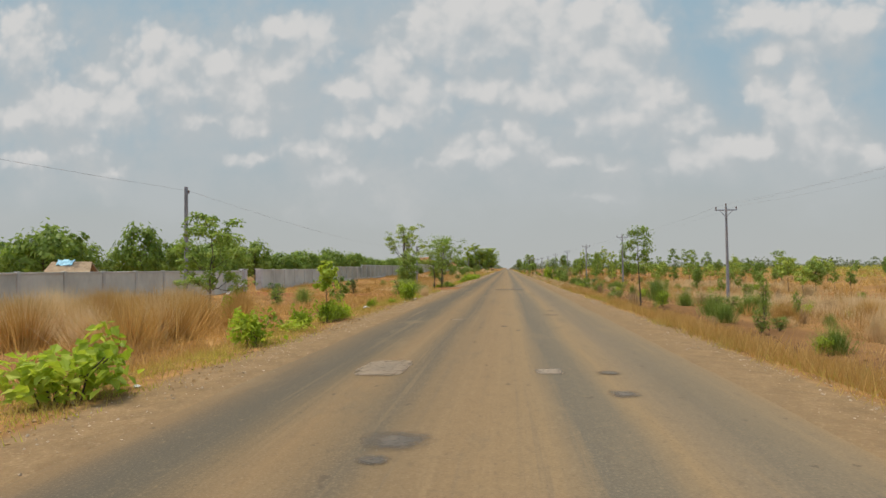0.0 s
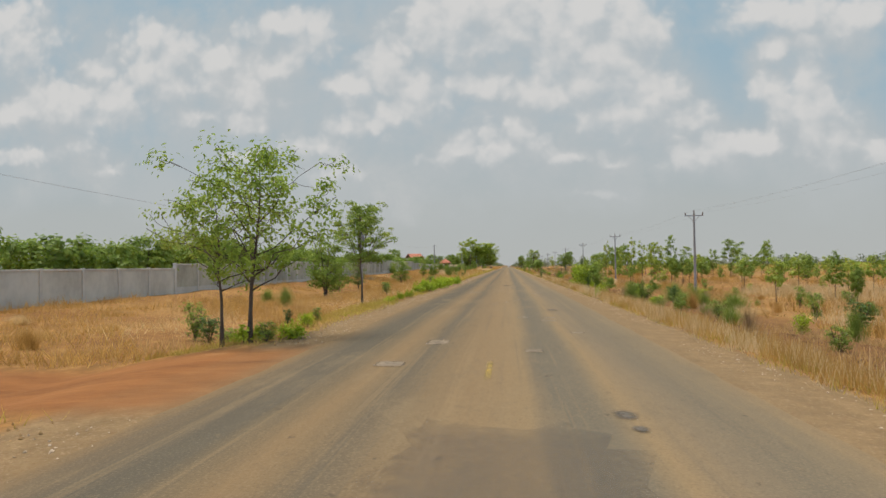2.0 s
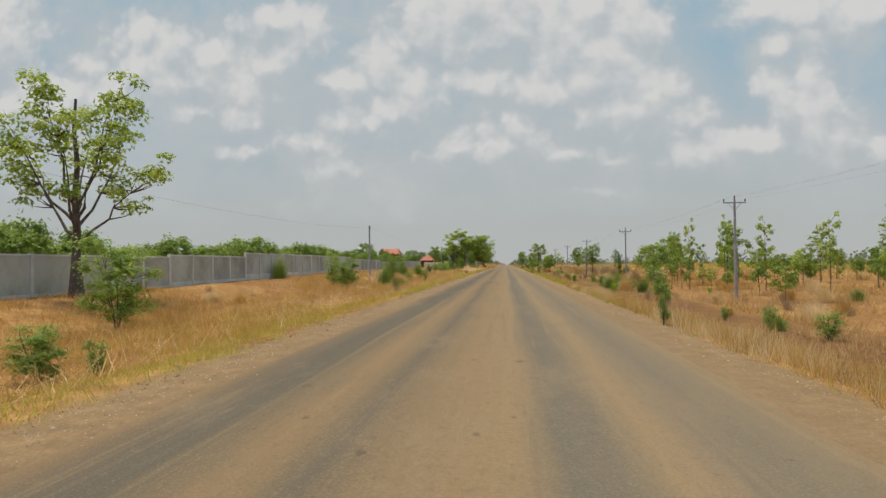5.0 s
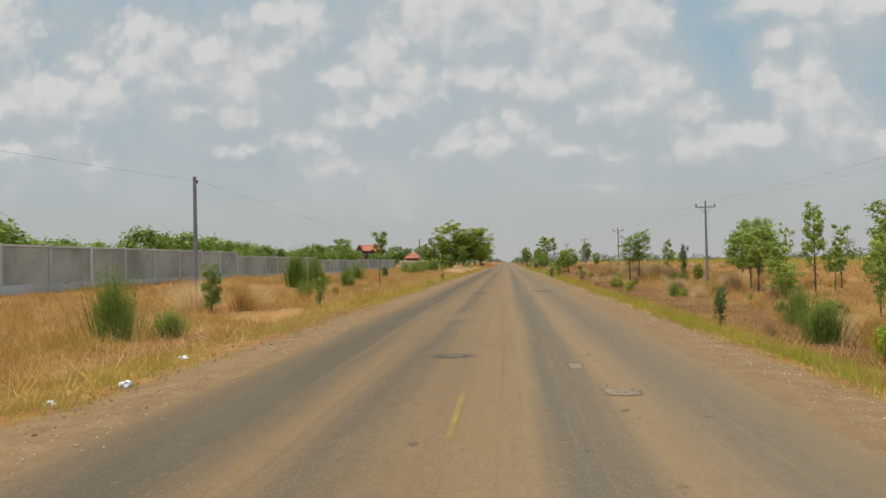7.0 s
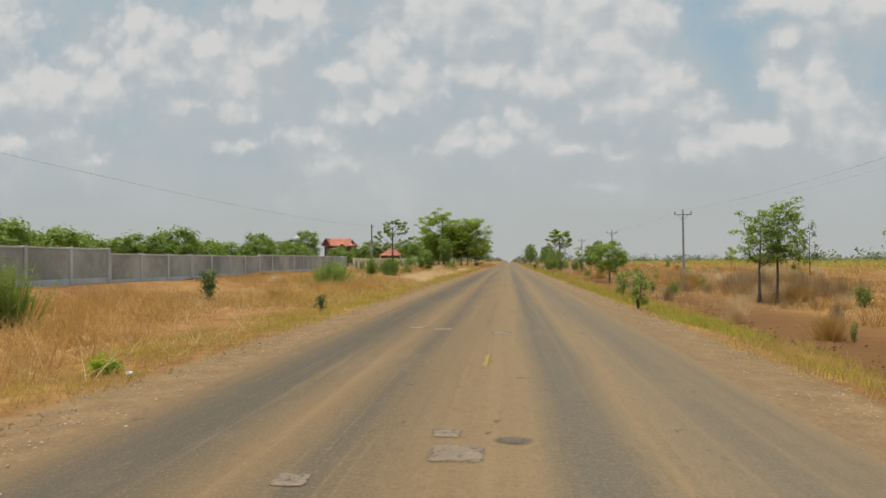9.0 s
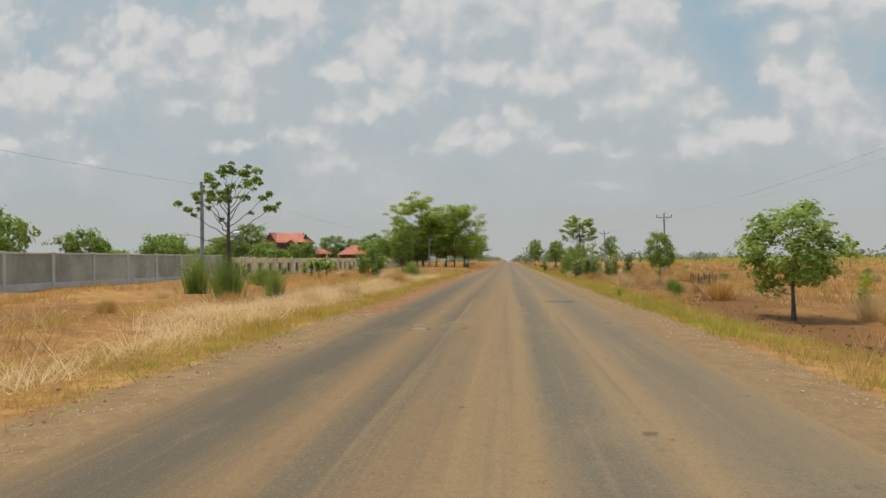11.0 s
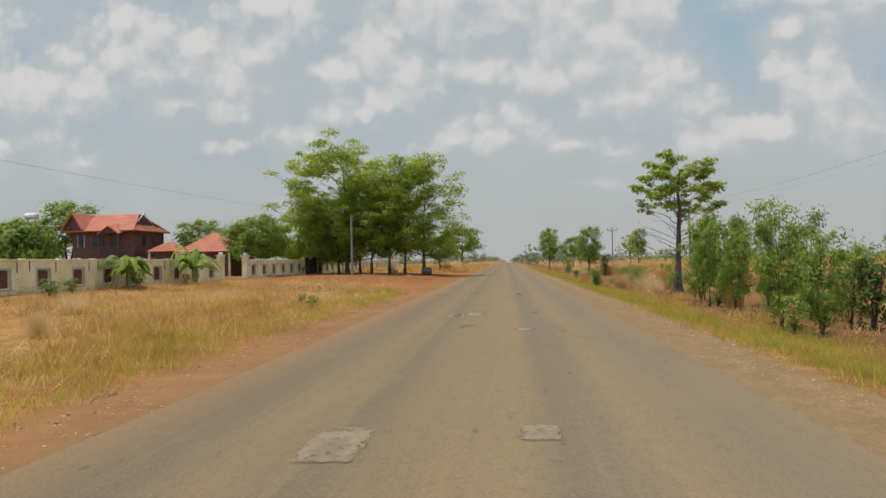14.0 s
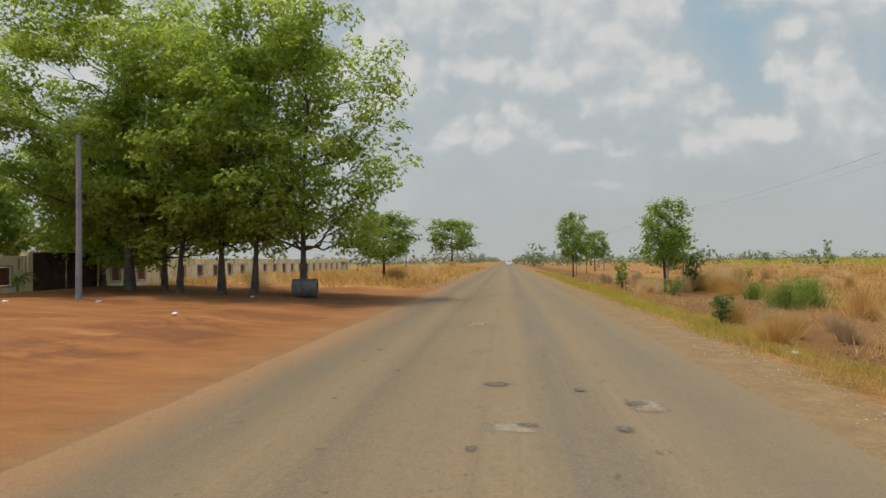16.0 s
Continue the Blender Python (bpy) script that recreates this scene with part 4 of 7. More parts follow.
def branched_tree(seed, H, W, trunk_r, limbs, puff, leaf, count, fork=0.25, low=0.3, lean=0.0, skew=0.0, flat=0.5, wide=0.55, aspect=0.6):
    """A tall tree: the trunk splits into limbs that fan out to a crown widest at the share `wide` of its height, each bearing layered clumps."""
    rng = np.random.default_rng(seed)
    R = W / 2
    s = np.linspace(0, 1, 8)
    T = np.column_stack([lean * H * s ** 1.3 + rng.normal(0, 0.01 * H, 8) * s, rng.normal(0, 0.01 * H, 8) * s, 0.86 * H * s])
    T[0, 2] = -0.2
    rad = trunk_r * (1 - 0.86 * s) * (1 + 0.7 * np.exp(-s * 20))
    tubes, anchors, sizes = [(T, np.maximum(rad, 0.012))], [], []
    for i in range(limbs):
        q = (i + rng.uniform(0.2, 0.8)) / limbs
        h = low + (0.97 - low) * q
        prof = np.sqrt(max(0.05, 1 - ((h - wide) / (1.02 - wide if h > wide else wide - low + 0.25)) ** 2))
        az = i * 2.399 + rng.normal(0, 0.35)
        reach = R * prof * rng.uniform(0.55, 1.0)
        zs = np.clip(h * H - reach * rng.uniform(0.7, 1.1), fork * H * rng.uniform(0.9, 1.2), 0.8 * H)
        o = np.array([np.interp(zs, T[:, 2], T[:, k]) for k in range(3)])
        e = np.array([np.interp(h * H, T[:, 2], T[:, 0]) + reach * np.cos(az) + skew * R * prof, reach * np.sin(az), h * H])
        r0 = max(0.015, np.interp(zs, T[:, 2], rad) * 0.5)
        P = bow(o, e, 0.12 * reach, 6) + np.vstack([np.zeros(3), rng.normal(0, 0.03 * R, (5, 3))])
        tubes.append((P, np.linspace(r0, 0.012, 6)))
        anchors += [P[-1], P[-2]]
        sizes += [puff * rng.uniform(0.8, 1.25), puff * rng.uniform(0.6, 0.9)]
        for w in range(5):
            b0 = P[rng.integers(2, 6)]
            g = np.array([np.cos(az + rng.normal(0, 1.0)), np.sin(az + rng.normal(0, 1.0)), rng.uniform(-0.15, 0.7)])
            t = b0 + g * puff * rng.uniform(0.8, 1.7)
            tubes.append((bow(b0, t, 0.08 * puff, 4), [r0 * 0.4, r0 * 0.25, 0.01, 0.006]))
            anchors.append(t)
            sizes.append(puff * rng.uniform(0.45, 0.95))
    V, F = clump_leaves(rng, anchors, sizes, count, flat, leaf, aspect)
    return tubes, V, F


def limb_tree(seed, H, R, trunk_r, limbs, start, ends, tuft, leaf, count, twigs, bare=0.0, flat=0.7, lift=0.25, stub=0.0, lean=0.0, spread_out=0.35, thick=0.45, dome=True):
    """An open tree whose long limbs show: they leave the trunk between the heights `start`, end on a shell given by `ends` and bear tufts at their tips.
    ends: heights of the tips of the lowest and the highest limb and the share of R that the highest reach."""
    rng = np.random.default_rng(seed)
    s = np.linspace(0, 1, 7)
    top = max(start[1] + 0.06, stub) * H
    T = np.column_stack([lean * H * s + rng.normal(0, 0.008 * H, 7) * s, rng.normal(0, 0.008 * H, 7) * s, top * s])
    T[0, 2] = -0.2
    rad = np.maximum(trunk_r * (1 - 0.75 * s) * (1 + 0.7 * np.exp(-s * 18)), 0.015)
    tubes, anchors, sizes = [(T, rad)], [], []
    for i in range(limbs):
        q = (i + 0.5) / limbs
        zs = (start[0] + (start[1] - start[0]) * q) * H
        az = i * 2.399 + rng.normal(0, 0.25)
        reach = R * (1 + (ends[2] - 1) * q ** 1.4) * rng.uniform(0.8, 1.08)
        ze = (ends[0] + (ends[1] - ends[0]) * (np.sin(q * np.pi / 2) if dome else q)) * H * rng.uniform(0.95, 1.03)
        o = np.array([np.interp(zs, T[:, 2], T[:, k]) for k in range(3)])
        e = np.array([o[0] + reach * np.cos(az), o[1] + reach * np.sin(az), ze])
        P = bow(o, e, lift * reach, 7) + np.vstack([np.zeros(3), rng.normal(0, 0.02 * R, (6, 3))])
        leafy_limb = q >= bare
        r0 = max(0.012, np.interp(zs, T[:, 2], rad) * (thick if leafy_limb else thick * 0.5))
        tubes.append((P, np.linspace(r0, 0.008, 7)))
        if leafy_limb:
            anchors.append(P[-1])
            sizes.append(tuft * rng.uniform(0.8, 1.2))
        for w in range(twigs):
            b0 = P[rng.integers(3, 7)]
            g = np.array([np.cos(az + rng.normal(0, 0.8)), np.sin(az + rng.normal(0, 0.8)), rng.uniform(-0.1, 0.8)])
            t = b0 + g * R * spread_out * rng.uniform(0.4, 1.0)
            tubes.append((bow(b0, t, 0.04 * R, 4), [r0 * 0.4, r0 * 0.3, 0.008, 0.005]))
            if leafy_limb:
                anchors.append(t)
                sizes.append(tuft * rng.uniform(0.55, 1.1))
    V, F = clump_leaves(rng, anchors, sizes, count, flat, leaf, 0.65)
    return tubes, V, F


def dome_kind(name, label, group, seed, H, W, mat, **kw):
    return Kind(name, label, "tree", group, H, W, M["bark"], mat, *dome_tree(seed, H, W, **kw))


class Kind:
    """One plant built once, at unit place; its copies stand where put() says."""

    def __init__(self, name, label, category, group, H, W, bark, foliage_mat, tubes, V, F, foliage="crown", wood="trunk"):
        self.ob = thing(name, label, category, group)
        if tubes:
            part(wood, join_tubes(wood, tubes, bark, 5), self.ob)
        part(foliage, poly_mesh(foliage, V, F, foliage_mat), self.ob)
        self.H, self.W, self.spots = H, W, []

    def put(self, x, y, h, w=None, rot=None, sink=0.0):
        sz = h / self.H
        sx = sz if not w else w / self.W
        sx = min(max(sx, sz * 0.38), sz * 1.7)
        rot = (x * 37.7 + y * 91.3) % 360 if rot is None else rot
        m = Matrix.Translation((x, y, float(height(x, y)) - sink)) @ pose(0, 0, 0, 0, 0, rot) @ Matrix.Diagonal((sx, sx, sz, 1))
        self.spots.append(m)

    def done(self):
        for m in self.spots[1:]:
            copy_thing(self.ob, m)
        if self.spots:
            self.ob.matrix_basis = self.spots[0]
        else:
            for o in [*self.ob.children_recursive, self.ob]:
                bpy.data.objects.remove(o)


def tree_kind(name, label, group, seed, H, W, bark, mat, **kw):
    return Kind(name, label, "tree", group, H, W, bark, mat, *tree_parts(seed, H, W / 2, **kw))


def shrub_kind(name, label, group, seed, H, W, mat, leaf, count, stems=6, base=0.04, clump=0.26, aspect=0.5, three=False, puffs=0):
    return Kind(name, label, "shrub", group, H, W, M["bark"], mat,
                *tree_parts(seed, H, W / 2, base, 0.03, stems * 4, leaf, count, "layer", clump, 0, 2, 0.7, aspect, 0.3, stems, 0.0, 0.0, three, puffs), foliage="foliage", wood="stem")


def broom_kind(seed, H, W, n, dry, dead=False):
    """A tussock of upright fine stems."""
    rng = np.random.default_rng(seed)
    r = np.abs(rng.normal(0, 0.28 if dry or dead else 0.36, n)) * W / 2
    a = rng.uniform(0, 2 * np.pi, n)
    B = np.stack([r * np.cos(a), r * np.sin(a), np.full(n, -0.03)], 1)
    h = H * rng.uniform(0.45 if dry or dead else 0.5, 1.0, n) * (1 - 0.35 * r / (W / 2))
    out = B.copy()
    out[:, 2] = 0
    fan = (out / (W / 2) * (1.1 if dry else 0.6) + rng.normal(0, 0.2 if dry else 0.1, (n, 3)) * np.array([1, 1, 0])) * h[:, None]
    V, F = blades(B, h, rng, 0.03 if dead else 0.016 if dry else 0.022, 0.0, fan)
    if not dry and not dead:
        j = rng.integers(0, n, 5 * n)
        t = rng.uniform(0.3, 1.0, 5 * n)
        C = B[j] + (np.column_stack([np.zeros(n), np.zeros(n), h]) + fan)[j] * t[:, None] + rng.normal(0, 0.02 * W, (5 * n, 3))
        V2, F2 = leaf_quads(C, 0.07, rng, 0.2, 0.22, 0.0, True)
        V, F = np.concatenate([V, V2]), np.concatenate([F, F2 + len(V)])
    if dead:
        return Kind("dead_shrub", "upright dead shrub of grey-brown stems", "shrub", "dead shrubs", H, W, None, M["dead"], [], V, F, foliage="stem")
    if dry:
        return Kind("dry_tussock", "tall tussock of dry straw-coloured grass", "grass", "dry tussocks", H, W, None, M["straw"] if seed % 2 else M["dry"], [], V, F, foliage="tuft")
    return Kind("broom_tussock", "upright tussock of fine green stems in dry grass", "shrub", "green tussocks", H, W, None, M["leaf_broom"], [], V, F, foliage="tuft")


def vine_kind(seed, H, W, n):
    """A heap of large soft leaves creeping over the verge."""
    rng = np.random.default_rng(seed)
    c = rng.uniform(-0.72, 0.72, (9, 2)) * W / 2
    k = rng.integers(0, 9, n)
    xy = c[k] + rng.normal(0, 0.22, (n, 2)) * W / 2
    tall = rng.uniform(0.55, 1.2, 9)
    hh = H * tall[k] * np.exp(-np.sum(((xy - c[k]) / (0.42 * W)) ** 2, 1) * 1.6)
    z = hh * rng.uniform(0.0, 1.0, n) ** 0.6
    C = np.column_stack([xy, z + 0.03])
    V, F = leaf_quads(C, 0.13, rng, 0.5, 0.7)
    tubes = []
    for i in range(9):
        e = np.array([c[i, 0], c[i, 1], H * tall[i] * 0.6])
        tubes.append((np.array([[c[i, 0] * 0.4, c[i, 1] * 0.4, -0.05], e * 0.6, e]), [0.012, 0.01, 0.006]))
    return Kind("creeper_clump", "bright green broad-leaved creeper clump on the road verge", "plant", "verge creepers", H, W, M["bark"], M["leaf_vine"], tubes, V, F, foliage="leaves", wood="stem")


def banana_kind(seed, H, W):
    """Banana plant: a thick false stem and arching split leaves, folded along the midrib."""
    rng = np.random.default_rng(seed)
    tubes = [(np.array([[0, 0, -0.1], [0.02, 0, 0.35 * H], [0, 0.02, 0.5 * H]]), [0.1, 0.08, 0.04])]
    V, F = [], []
    for i in range(13):
        az = i * 2.4 + rng.normal(0, 0.3)
        L = H * rng.uniform(0.6, 0.95)
        up0 = rng.uniform(0.5, 1.9)
        s = np.linspace(0, 1, 11)
        d = np.array([np.cos(az), np.sin(az)])
        path = np.column_stack([d[0] * s * L * 0.62, d[1] * s * L * 0.62, 0.34 * H + L * (up0 * s - (0.8 * up0 + 0.25) * s ** 2)])
        half = 0.085 * H * np.sin(np.pi * np.clip(s * 0.9 + 0.06, 0, 1)) ** 0.7 * rng.uniform(0.55, 1.15, 11)
        side = np.array([-d[1], d[0], 0])
        k = len(V)
        for j in range(11):
            o = path[j]
            V += [o - side * half[j] - [0, 0, half[j] * 0.6], o, o + side * half[j] - [0, 0, half[j] * 0.6]]
        for j in range(10):
            b = k + 3 * j
            F += [[b, b + 1, b + 4, b + 3], [b + 1, b + 2, b + 5, b + 4]]
    return Kind("banana_plant", "banana plant with arching torn green leaves", "plant", "banana plants", H, W, M["stem_green"], M["leaf"], tubes, np.array(V), np.array(F), foliage="leaves", wood="stem")


rng0 = np.random.default_rng(5)
bananas = [banana_kind(91 + i, 2.6, 2.4) for i in range(2)]
orchard = [dome_kind("orchard_tree", "rounded orchard tree with dense green foliage", "orchard trees", 81 + i, 4.2, 4.4, M["leaf_mango"],
                     rz=1.75, trunk_r=0.09, boughs=26, leaf=0.33, count=1800, clump=0.17, fork=0.14, low=-0.75, flat=0.8) for i in range(3)]
saplings = [tree_kind("young_tree", "slender young tree with sparse light green leaves", "young trees", 11 + i, 3.2, 1.5, M["bark"], M["leaf_light"] if i == 1 else M["leaf"],
                      base=0.28, trunk_r=0.035, limbs=11, leaf=0.19, count=480, envelope="column", clump=0.2, rise=0.7, aspect=0.75, three=True, lean=0.03 * (i - 1), puffs=46) for i in range(3)]
talls = [tree_kind("young_tree", "tall slender young tree with tufts of light green leaves", "young trees", 15 + i, 6.2, 2.1, M["bark"], M["leaf_light"] if i == 1 else M["leaf"],
                   base=0.26, trunk_r=0.05, limbs=17, leaf=0.19, count=950, envelope="column", clump=0.16, rise=0.85, aspect=0.75, three=True, lean=0.02 * (i - 1), puffs=42) for i in range(3)]
slims = [tree_kind("scorched_tree", "thin scorched tree with dark stems and few leaves", "scorched trees", 21 + i, 4.3, 1.3, M["bark"], M["leaf_olive"],
                   base=0.4, trunk_r=0.05, limbs=10, leaf=0.13, count=420, envelope="column", clump=0.2, rise=0.9) for i in range(2)]
smalls = [dome_kind("small_tree", "small leafy tree with a dense green crown", "small trees", 31 + i, 5.2, 2.9, M["leaf"],
                    rz=2.1, trunk_r=0.07, boughs=26, leaf=0.16, count=4200, clump=0.19, fork=0.14, flat=0.85, low=-0.85, stems=1 + i % 2) for i in range(3)]
shrubs = [shrub_kind("shrub", "small green leafy shrub in dry grass", "shrubs", 41 + i, 1.2, 0.9, M["leaf_dark"] if i == 2 else M["leaf"], 0.085, 640, 7, 0.03, 0.2, 0.5, True, 60) for i in range(3)]
lushes = [shrub_kind("lush_shrub", "bright yellow-green broad-leaved shrub on the verge", "lush shrubs", 46 + i, 1.8, 1.5, M["leaf_vine"], 0.15, 640, 6, 0.03, 0.2, 0.6) for i in range(2)]
bushes = [shrub_kind("bush", "tall bushy shrub with fine green leaves", "bushes", 51 + i, 2.6, 1.8, (M["leaf"], M["leaf_airy"], M["leaf_olive"])[i], 0.095, 3200, 7, 0.08, 0.15, 0.5, True, 100) for i in range(3)]
brooms = [broom_kind(61 + i, 1.3, 1.2, 480, False) for i in range(3)]
drys = [broom_kind(66 + i, 1.3, 1.4, 1000, True) for i in range(2)]
deads = [broom_kind(64 + i, 1.3, 1.1, 280, False, True) for i in range(2)]
vines = [vine_kind(71 + i, 0.65, 1.2, 480) for i in range(3)]

def scatter(kinds, rows, **kw):
    for i, (x, y, h, w) in enumerate(rows):
        kinds[i % len(kinds)].put(x, y, h, w, **kw)

VINE_1 = [(-5.9, 7.7, 0.7, 1.7), (-5.7, 13.6, 0.6, 1.1), (-5.9, 16.9, 0.25, 0.8), (-6.3, 18.5, 0.5, 0.75), (-5.9, 19.6, 0.55, 0.8), (-5.75, 20.2, 0.4, 0.6), (-5.6, 20.7, 0.5, 0.8), (-11.2, 24.5, 0.85, 0.7), (-6.3, 28.7, 0.3, 0.5), (-5.7, 30.3, 0.2, 0.4), (-5.3, 33.2, 0.7, 1.1), (-6, 55.6, 0.3, 0.8), (-5, 56, 0.3, 0.7), (-5.7, 59, 0.3, 0.5), (-5.6, 71.1, 0.2, 0.6), (-5.4, 73.1, 0.3, 0.4), (4.5, 74.6, 0.3, 0.4), (-5.3, 74.9, 0.3, 0.5), (-5.5, 83.9, 0.4, 0.8), (9.7, 84.6, 0.4, 1.1), (-5.5, 84.7, 0.5, 0.7)]
VINE_2 = [(-5.2, 85.2, 0.3, 0.7), (-5.1, 85.9, 0.3, 0.7), (6.4, 86.3, 0.6, 0.8), (-5, 86.8, 0.4, 0.8), (-4.8, 87.7, 0.5, 1.1), (-4.9, 89.2, 0.5, 0.8), (9.7, 91.4, 0.7, 0.9), (-5.1, 91.9, 0.5, 0.8), (-4.9, 93.2, 0.5, 0.8), (-6.1, 95.5, 0.3, 0.7), (-5.7, 95.6, 0.6, 1), (-5, 96.1, 0.5, 1.1), (-6, 97, 0.4, 0.7), (-4.6, 97.6, 0.5, 0.9), (-5.7, 97.7, 0.4, 0.8), (-5.5, 98.5, 0.4, 0.6), (-5.8, 100.9, 0.5, 0.8), (-5.2, 101.1, 0.4, 0.8), (-5.1, 101.8, 0.5, 1.1), (-5, 103.1, 0.4, 0.7), (6.1, 103.8, 0.5, 0.7), (8.1, 104.9, 0.7, 0.5)]
VINE_3 = [(-5.6, 81.1, 0.4, 0.9), (-5.5, 81.7, 0.55, 0.9), (-5.2, 82.5, 0.5, 0.8), (-5.4, 84.3, 0.6, 0.9), (-5.2, 88.1, 0.6, 0.9), (-5.6, 86.2, 0.35, 0.5), (-5.7, 90.6, 0.4, 0.8), (-5.5, 91.3, 0.45, 0.9), (-5.4, 92.0, 0.5, 0.8), (-6.1, 194.8, 0.2, 0.5)]

TALL_1 = [(50.1, 122, 6, 3.4), (23.9, 145.1, 6.9, 1.6), (26.2, 146.8, 8.2, 2), (42.9, 151.5, 7.1, 2), (24.8, 155, 7.1, 1.8), (37.8, 163.4, 5.8, 2.3), (43.7, 171.6, 8, 3), (27, 172.6, 8, 1.9), (15.7, 173, 4.7, 1.2), (24.5, 176.8, 7.9, 2.2), (20.5, 177.1, 8.2, 1.4), (20.4, 179.7, 5.3, 1.4), (19.4, 180.2, 4.1, 1.5), (27.6, 186.7, 9.3, 2.1), (40, 188.8, 7, 3.2), (58.9, 194.9, 7.2, 2.9), (24.1, 197.3, 7.5, 1.7), (54.5, 199, 8.1, 4.3), (25.2, 199.9, 7.9, 1.7), (22.2, 203.7, 6.2, 3.1), (30.1, 205.6, 6.1, 2.1)]
TALL_2 = [(38.6, 213.4, 8.9, 3.7), (30.4, 217.6, 6.8, 1.7), (23.2, 239.1, 5.5, 1.6), (35.2, 244, 8.8, 3.9), (22.8, 362.6, 5.4, 2), (35.5, 400.1, 4.4, 1.1), (10, 417.6, 6.1, 1.8), (26, 422.5, 7.8, 3.4), (12.8, 428.6, 5.4, 2.1)]

SHRUB_1 = [(6.1, 27.6, 0.7, 0.3), (-13.3, 35.4, 1.3, 1), (-6.1, 37.7, 0.6, 0.6), (16.2, 37.8, 1.9, 0.8), (14.6, 38.2, 2.6, 0.8), (-5.9, 38.6, 0.7, 0.4), (6.2, 39.5, 0.6, 1), (-5.4, 39.6, 0.7, 0.6), (-16.4, 43.5, 1.3, 1.8), (14.5, 43.6, 1.2, 1.7), (-7.6, 44, 1.4, 2.4), (-13.6, 54.8, 1.3, 1), (-5.4, 55.4, 0.5, 0.8), (-7.7, 58.3, 0.5, 0.9), (-8.8, 59.6, 0.8, 1.2), (-9.5, 60.1, 1.3, 0.9), (-5.9, 60.8, 0.5, 0.4), (-7.3, 62.1, 0.6, 0.4), (23.4, 64.8, 1.8, 1.5), (6.2, 65.4, 0.4, 0.4), (16.4, 73.1, 1.6, 1.6), (8.2, 77.1, 1, 0.8)]
SHRUB_2 = [(10.2, 81.1, 0.8, 0.6), (18.4, 81.9, 1.8, 1.2), (11.9, 89.2, 1.3, 1.1), (9.8, 89.6, 1.7, 0.7), (-9.5, 90.7, 1.1, 0.9), (-9.8, 91.7, 1, 0.8), (10.7, 92.3, 1.2, 2.2), (22.5, 93.4, 1.8, 1.1), (6.4, 93.6, 1.4, 0.5), (-7.4, 114.6, 0.8, 0.6), (4.1, 120.7, 1.4, 0.5), (6.6, 165.5, 1.1, 0.5), (13.3, 172.2, 1.2, 1.1), (-9, 174.7, 1.5, 0.8), (11.3, 180.1, 1.3, 1), (-11.4, 190.5, 1.1, 0.6), (13.5, 195.3, 0.6, 1.1), (-6.3, 206.6, 0.6, 0.6), (10.8, 206.8, 0.7, 0.3), (4.3, 207.3, 1.4, 0.9), (-13, 212.1, 1.3, 1.1), (-13.5, 213.3, 1.5, 0.7)]
SHRUB_3 = [(16.6, 214, 1, 1.7), (6.1, 220.3, 1.4, 1.1), (20.7, 221.8, 4.6, 1.3), (19.4, 233, 0.3, 1.8), (4.8, 254.3, 0.4, 0.3), (11.7, 289.1, 2.3, 1.3), (7.2, 293.5, 0.9, 0.7), (6.4, 301.4, 1, 0.8), (10, 304.9, 2.2, 1.7), (-7.6, 309.7, 0.4, 0.6), (9.5, 316.1, 1.2, 1.3), (-23.1, 317.2, 0.9, 2.3), (-9.6, 318.6, 0.3, 0.7), (10.1, 321.7, 1.3, 0.9), (6, 329.9, 1.2, 0.6), (6.1, 330.3, 1, 0.8), (6.3, 331.8, 1.3, 1), (6.5, 346, 1, 0.9), (15.5, 361, 1.5, 1.9), (10.6, 367.6, 1.2, 2.1), (13.1, 372.3, 2.9, 2), (8.6, 374.3, 2.4, 1.7)]

SAPL_1 = [(-7.7, 28.3, 1.9, 0.9), (8, 94.6, 1.6, 0.8), (11.7, 94.6, 1.7, 0.8), (8.6, 97.1, 1.7, 1), (7.6, 104.3, 3, 0.7), (8.7, 107.7, 2.9, 1.3), (47.1, 124.3, 3.9, 2.6), (6.4, 182.1, 1.3, 0.5), (9.2, 200.2, 1.3, 0.8), (-6.6, 307.8, 0.5, 0.4), (7.7, 317, 2, 0.5)]

BROOM_1 = [(16.6, 34.3, 0.3, 1.4), (11.5, 37.5, 1.2, 1.4), (-13.1, 39.4, 1.1, 1.1), (-6.6, 42.5, 1, 1.3), (16, 44.3, 1.1, 1.9), (-6.7, 44.4, 1, 1.2), (16.4, 44.4, 1.3, 2), (13.1, 48.9, 1.1, 1.2), (12.3, 53.9, 2, 1.7), (12.6, 66.3, 1.1, 0.6), (-13.1, 78, 1.1, 0.8), (14.3, 83.7, 1.3, 1.4), (-16.7, 84.3, 0.9, 0.8), (11.5, 85.1, 0.9, 1), (9, 89.4, 1.4, 1), (12.4, 90.8, 1.4, 1.3), (10.4, 93.8, 1.2, 1.3), (16.8, 101.1, 1.2, 1.3), (9.5, 114.2, 2.9, 2.6), (13.7, 161.8, 1.4, 1.3), (-11.1, 161.9, 2.1, 1.2), (-9.8, 162.5, 0.8, 1)]
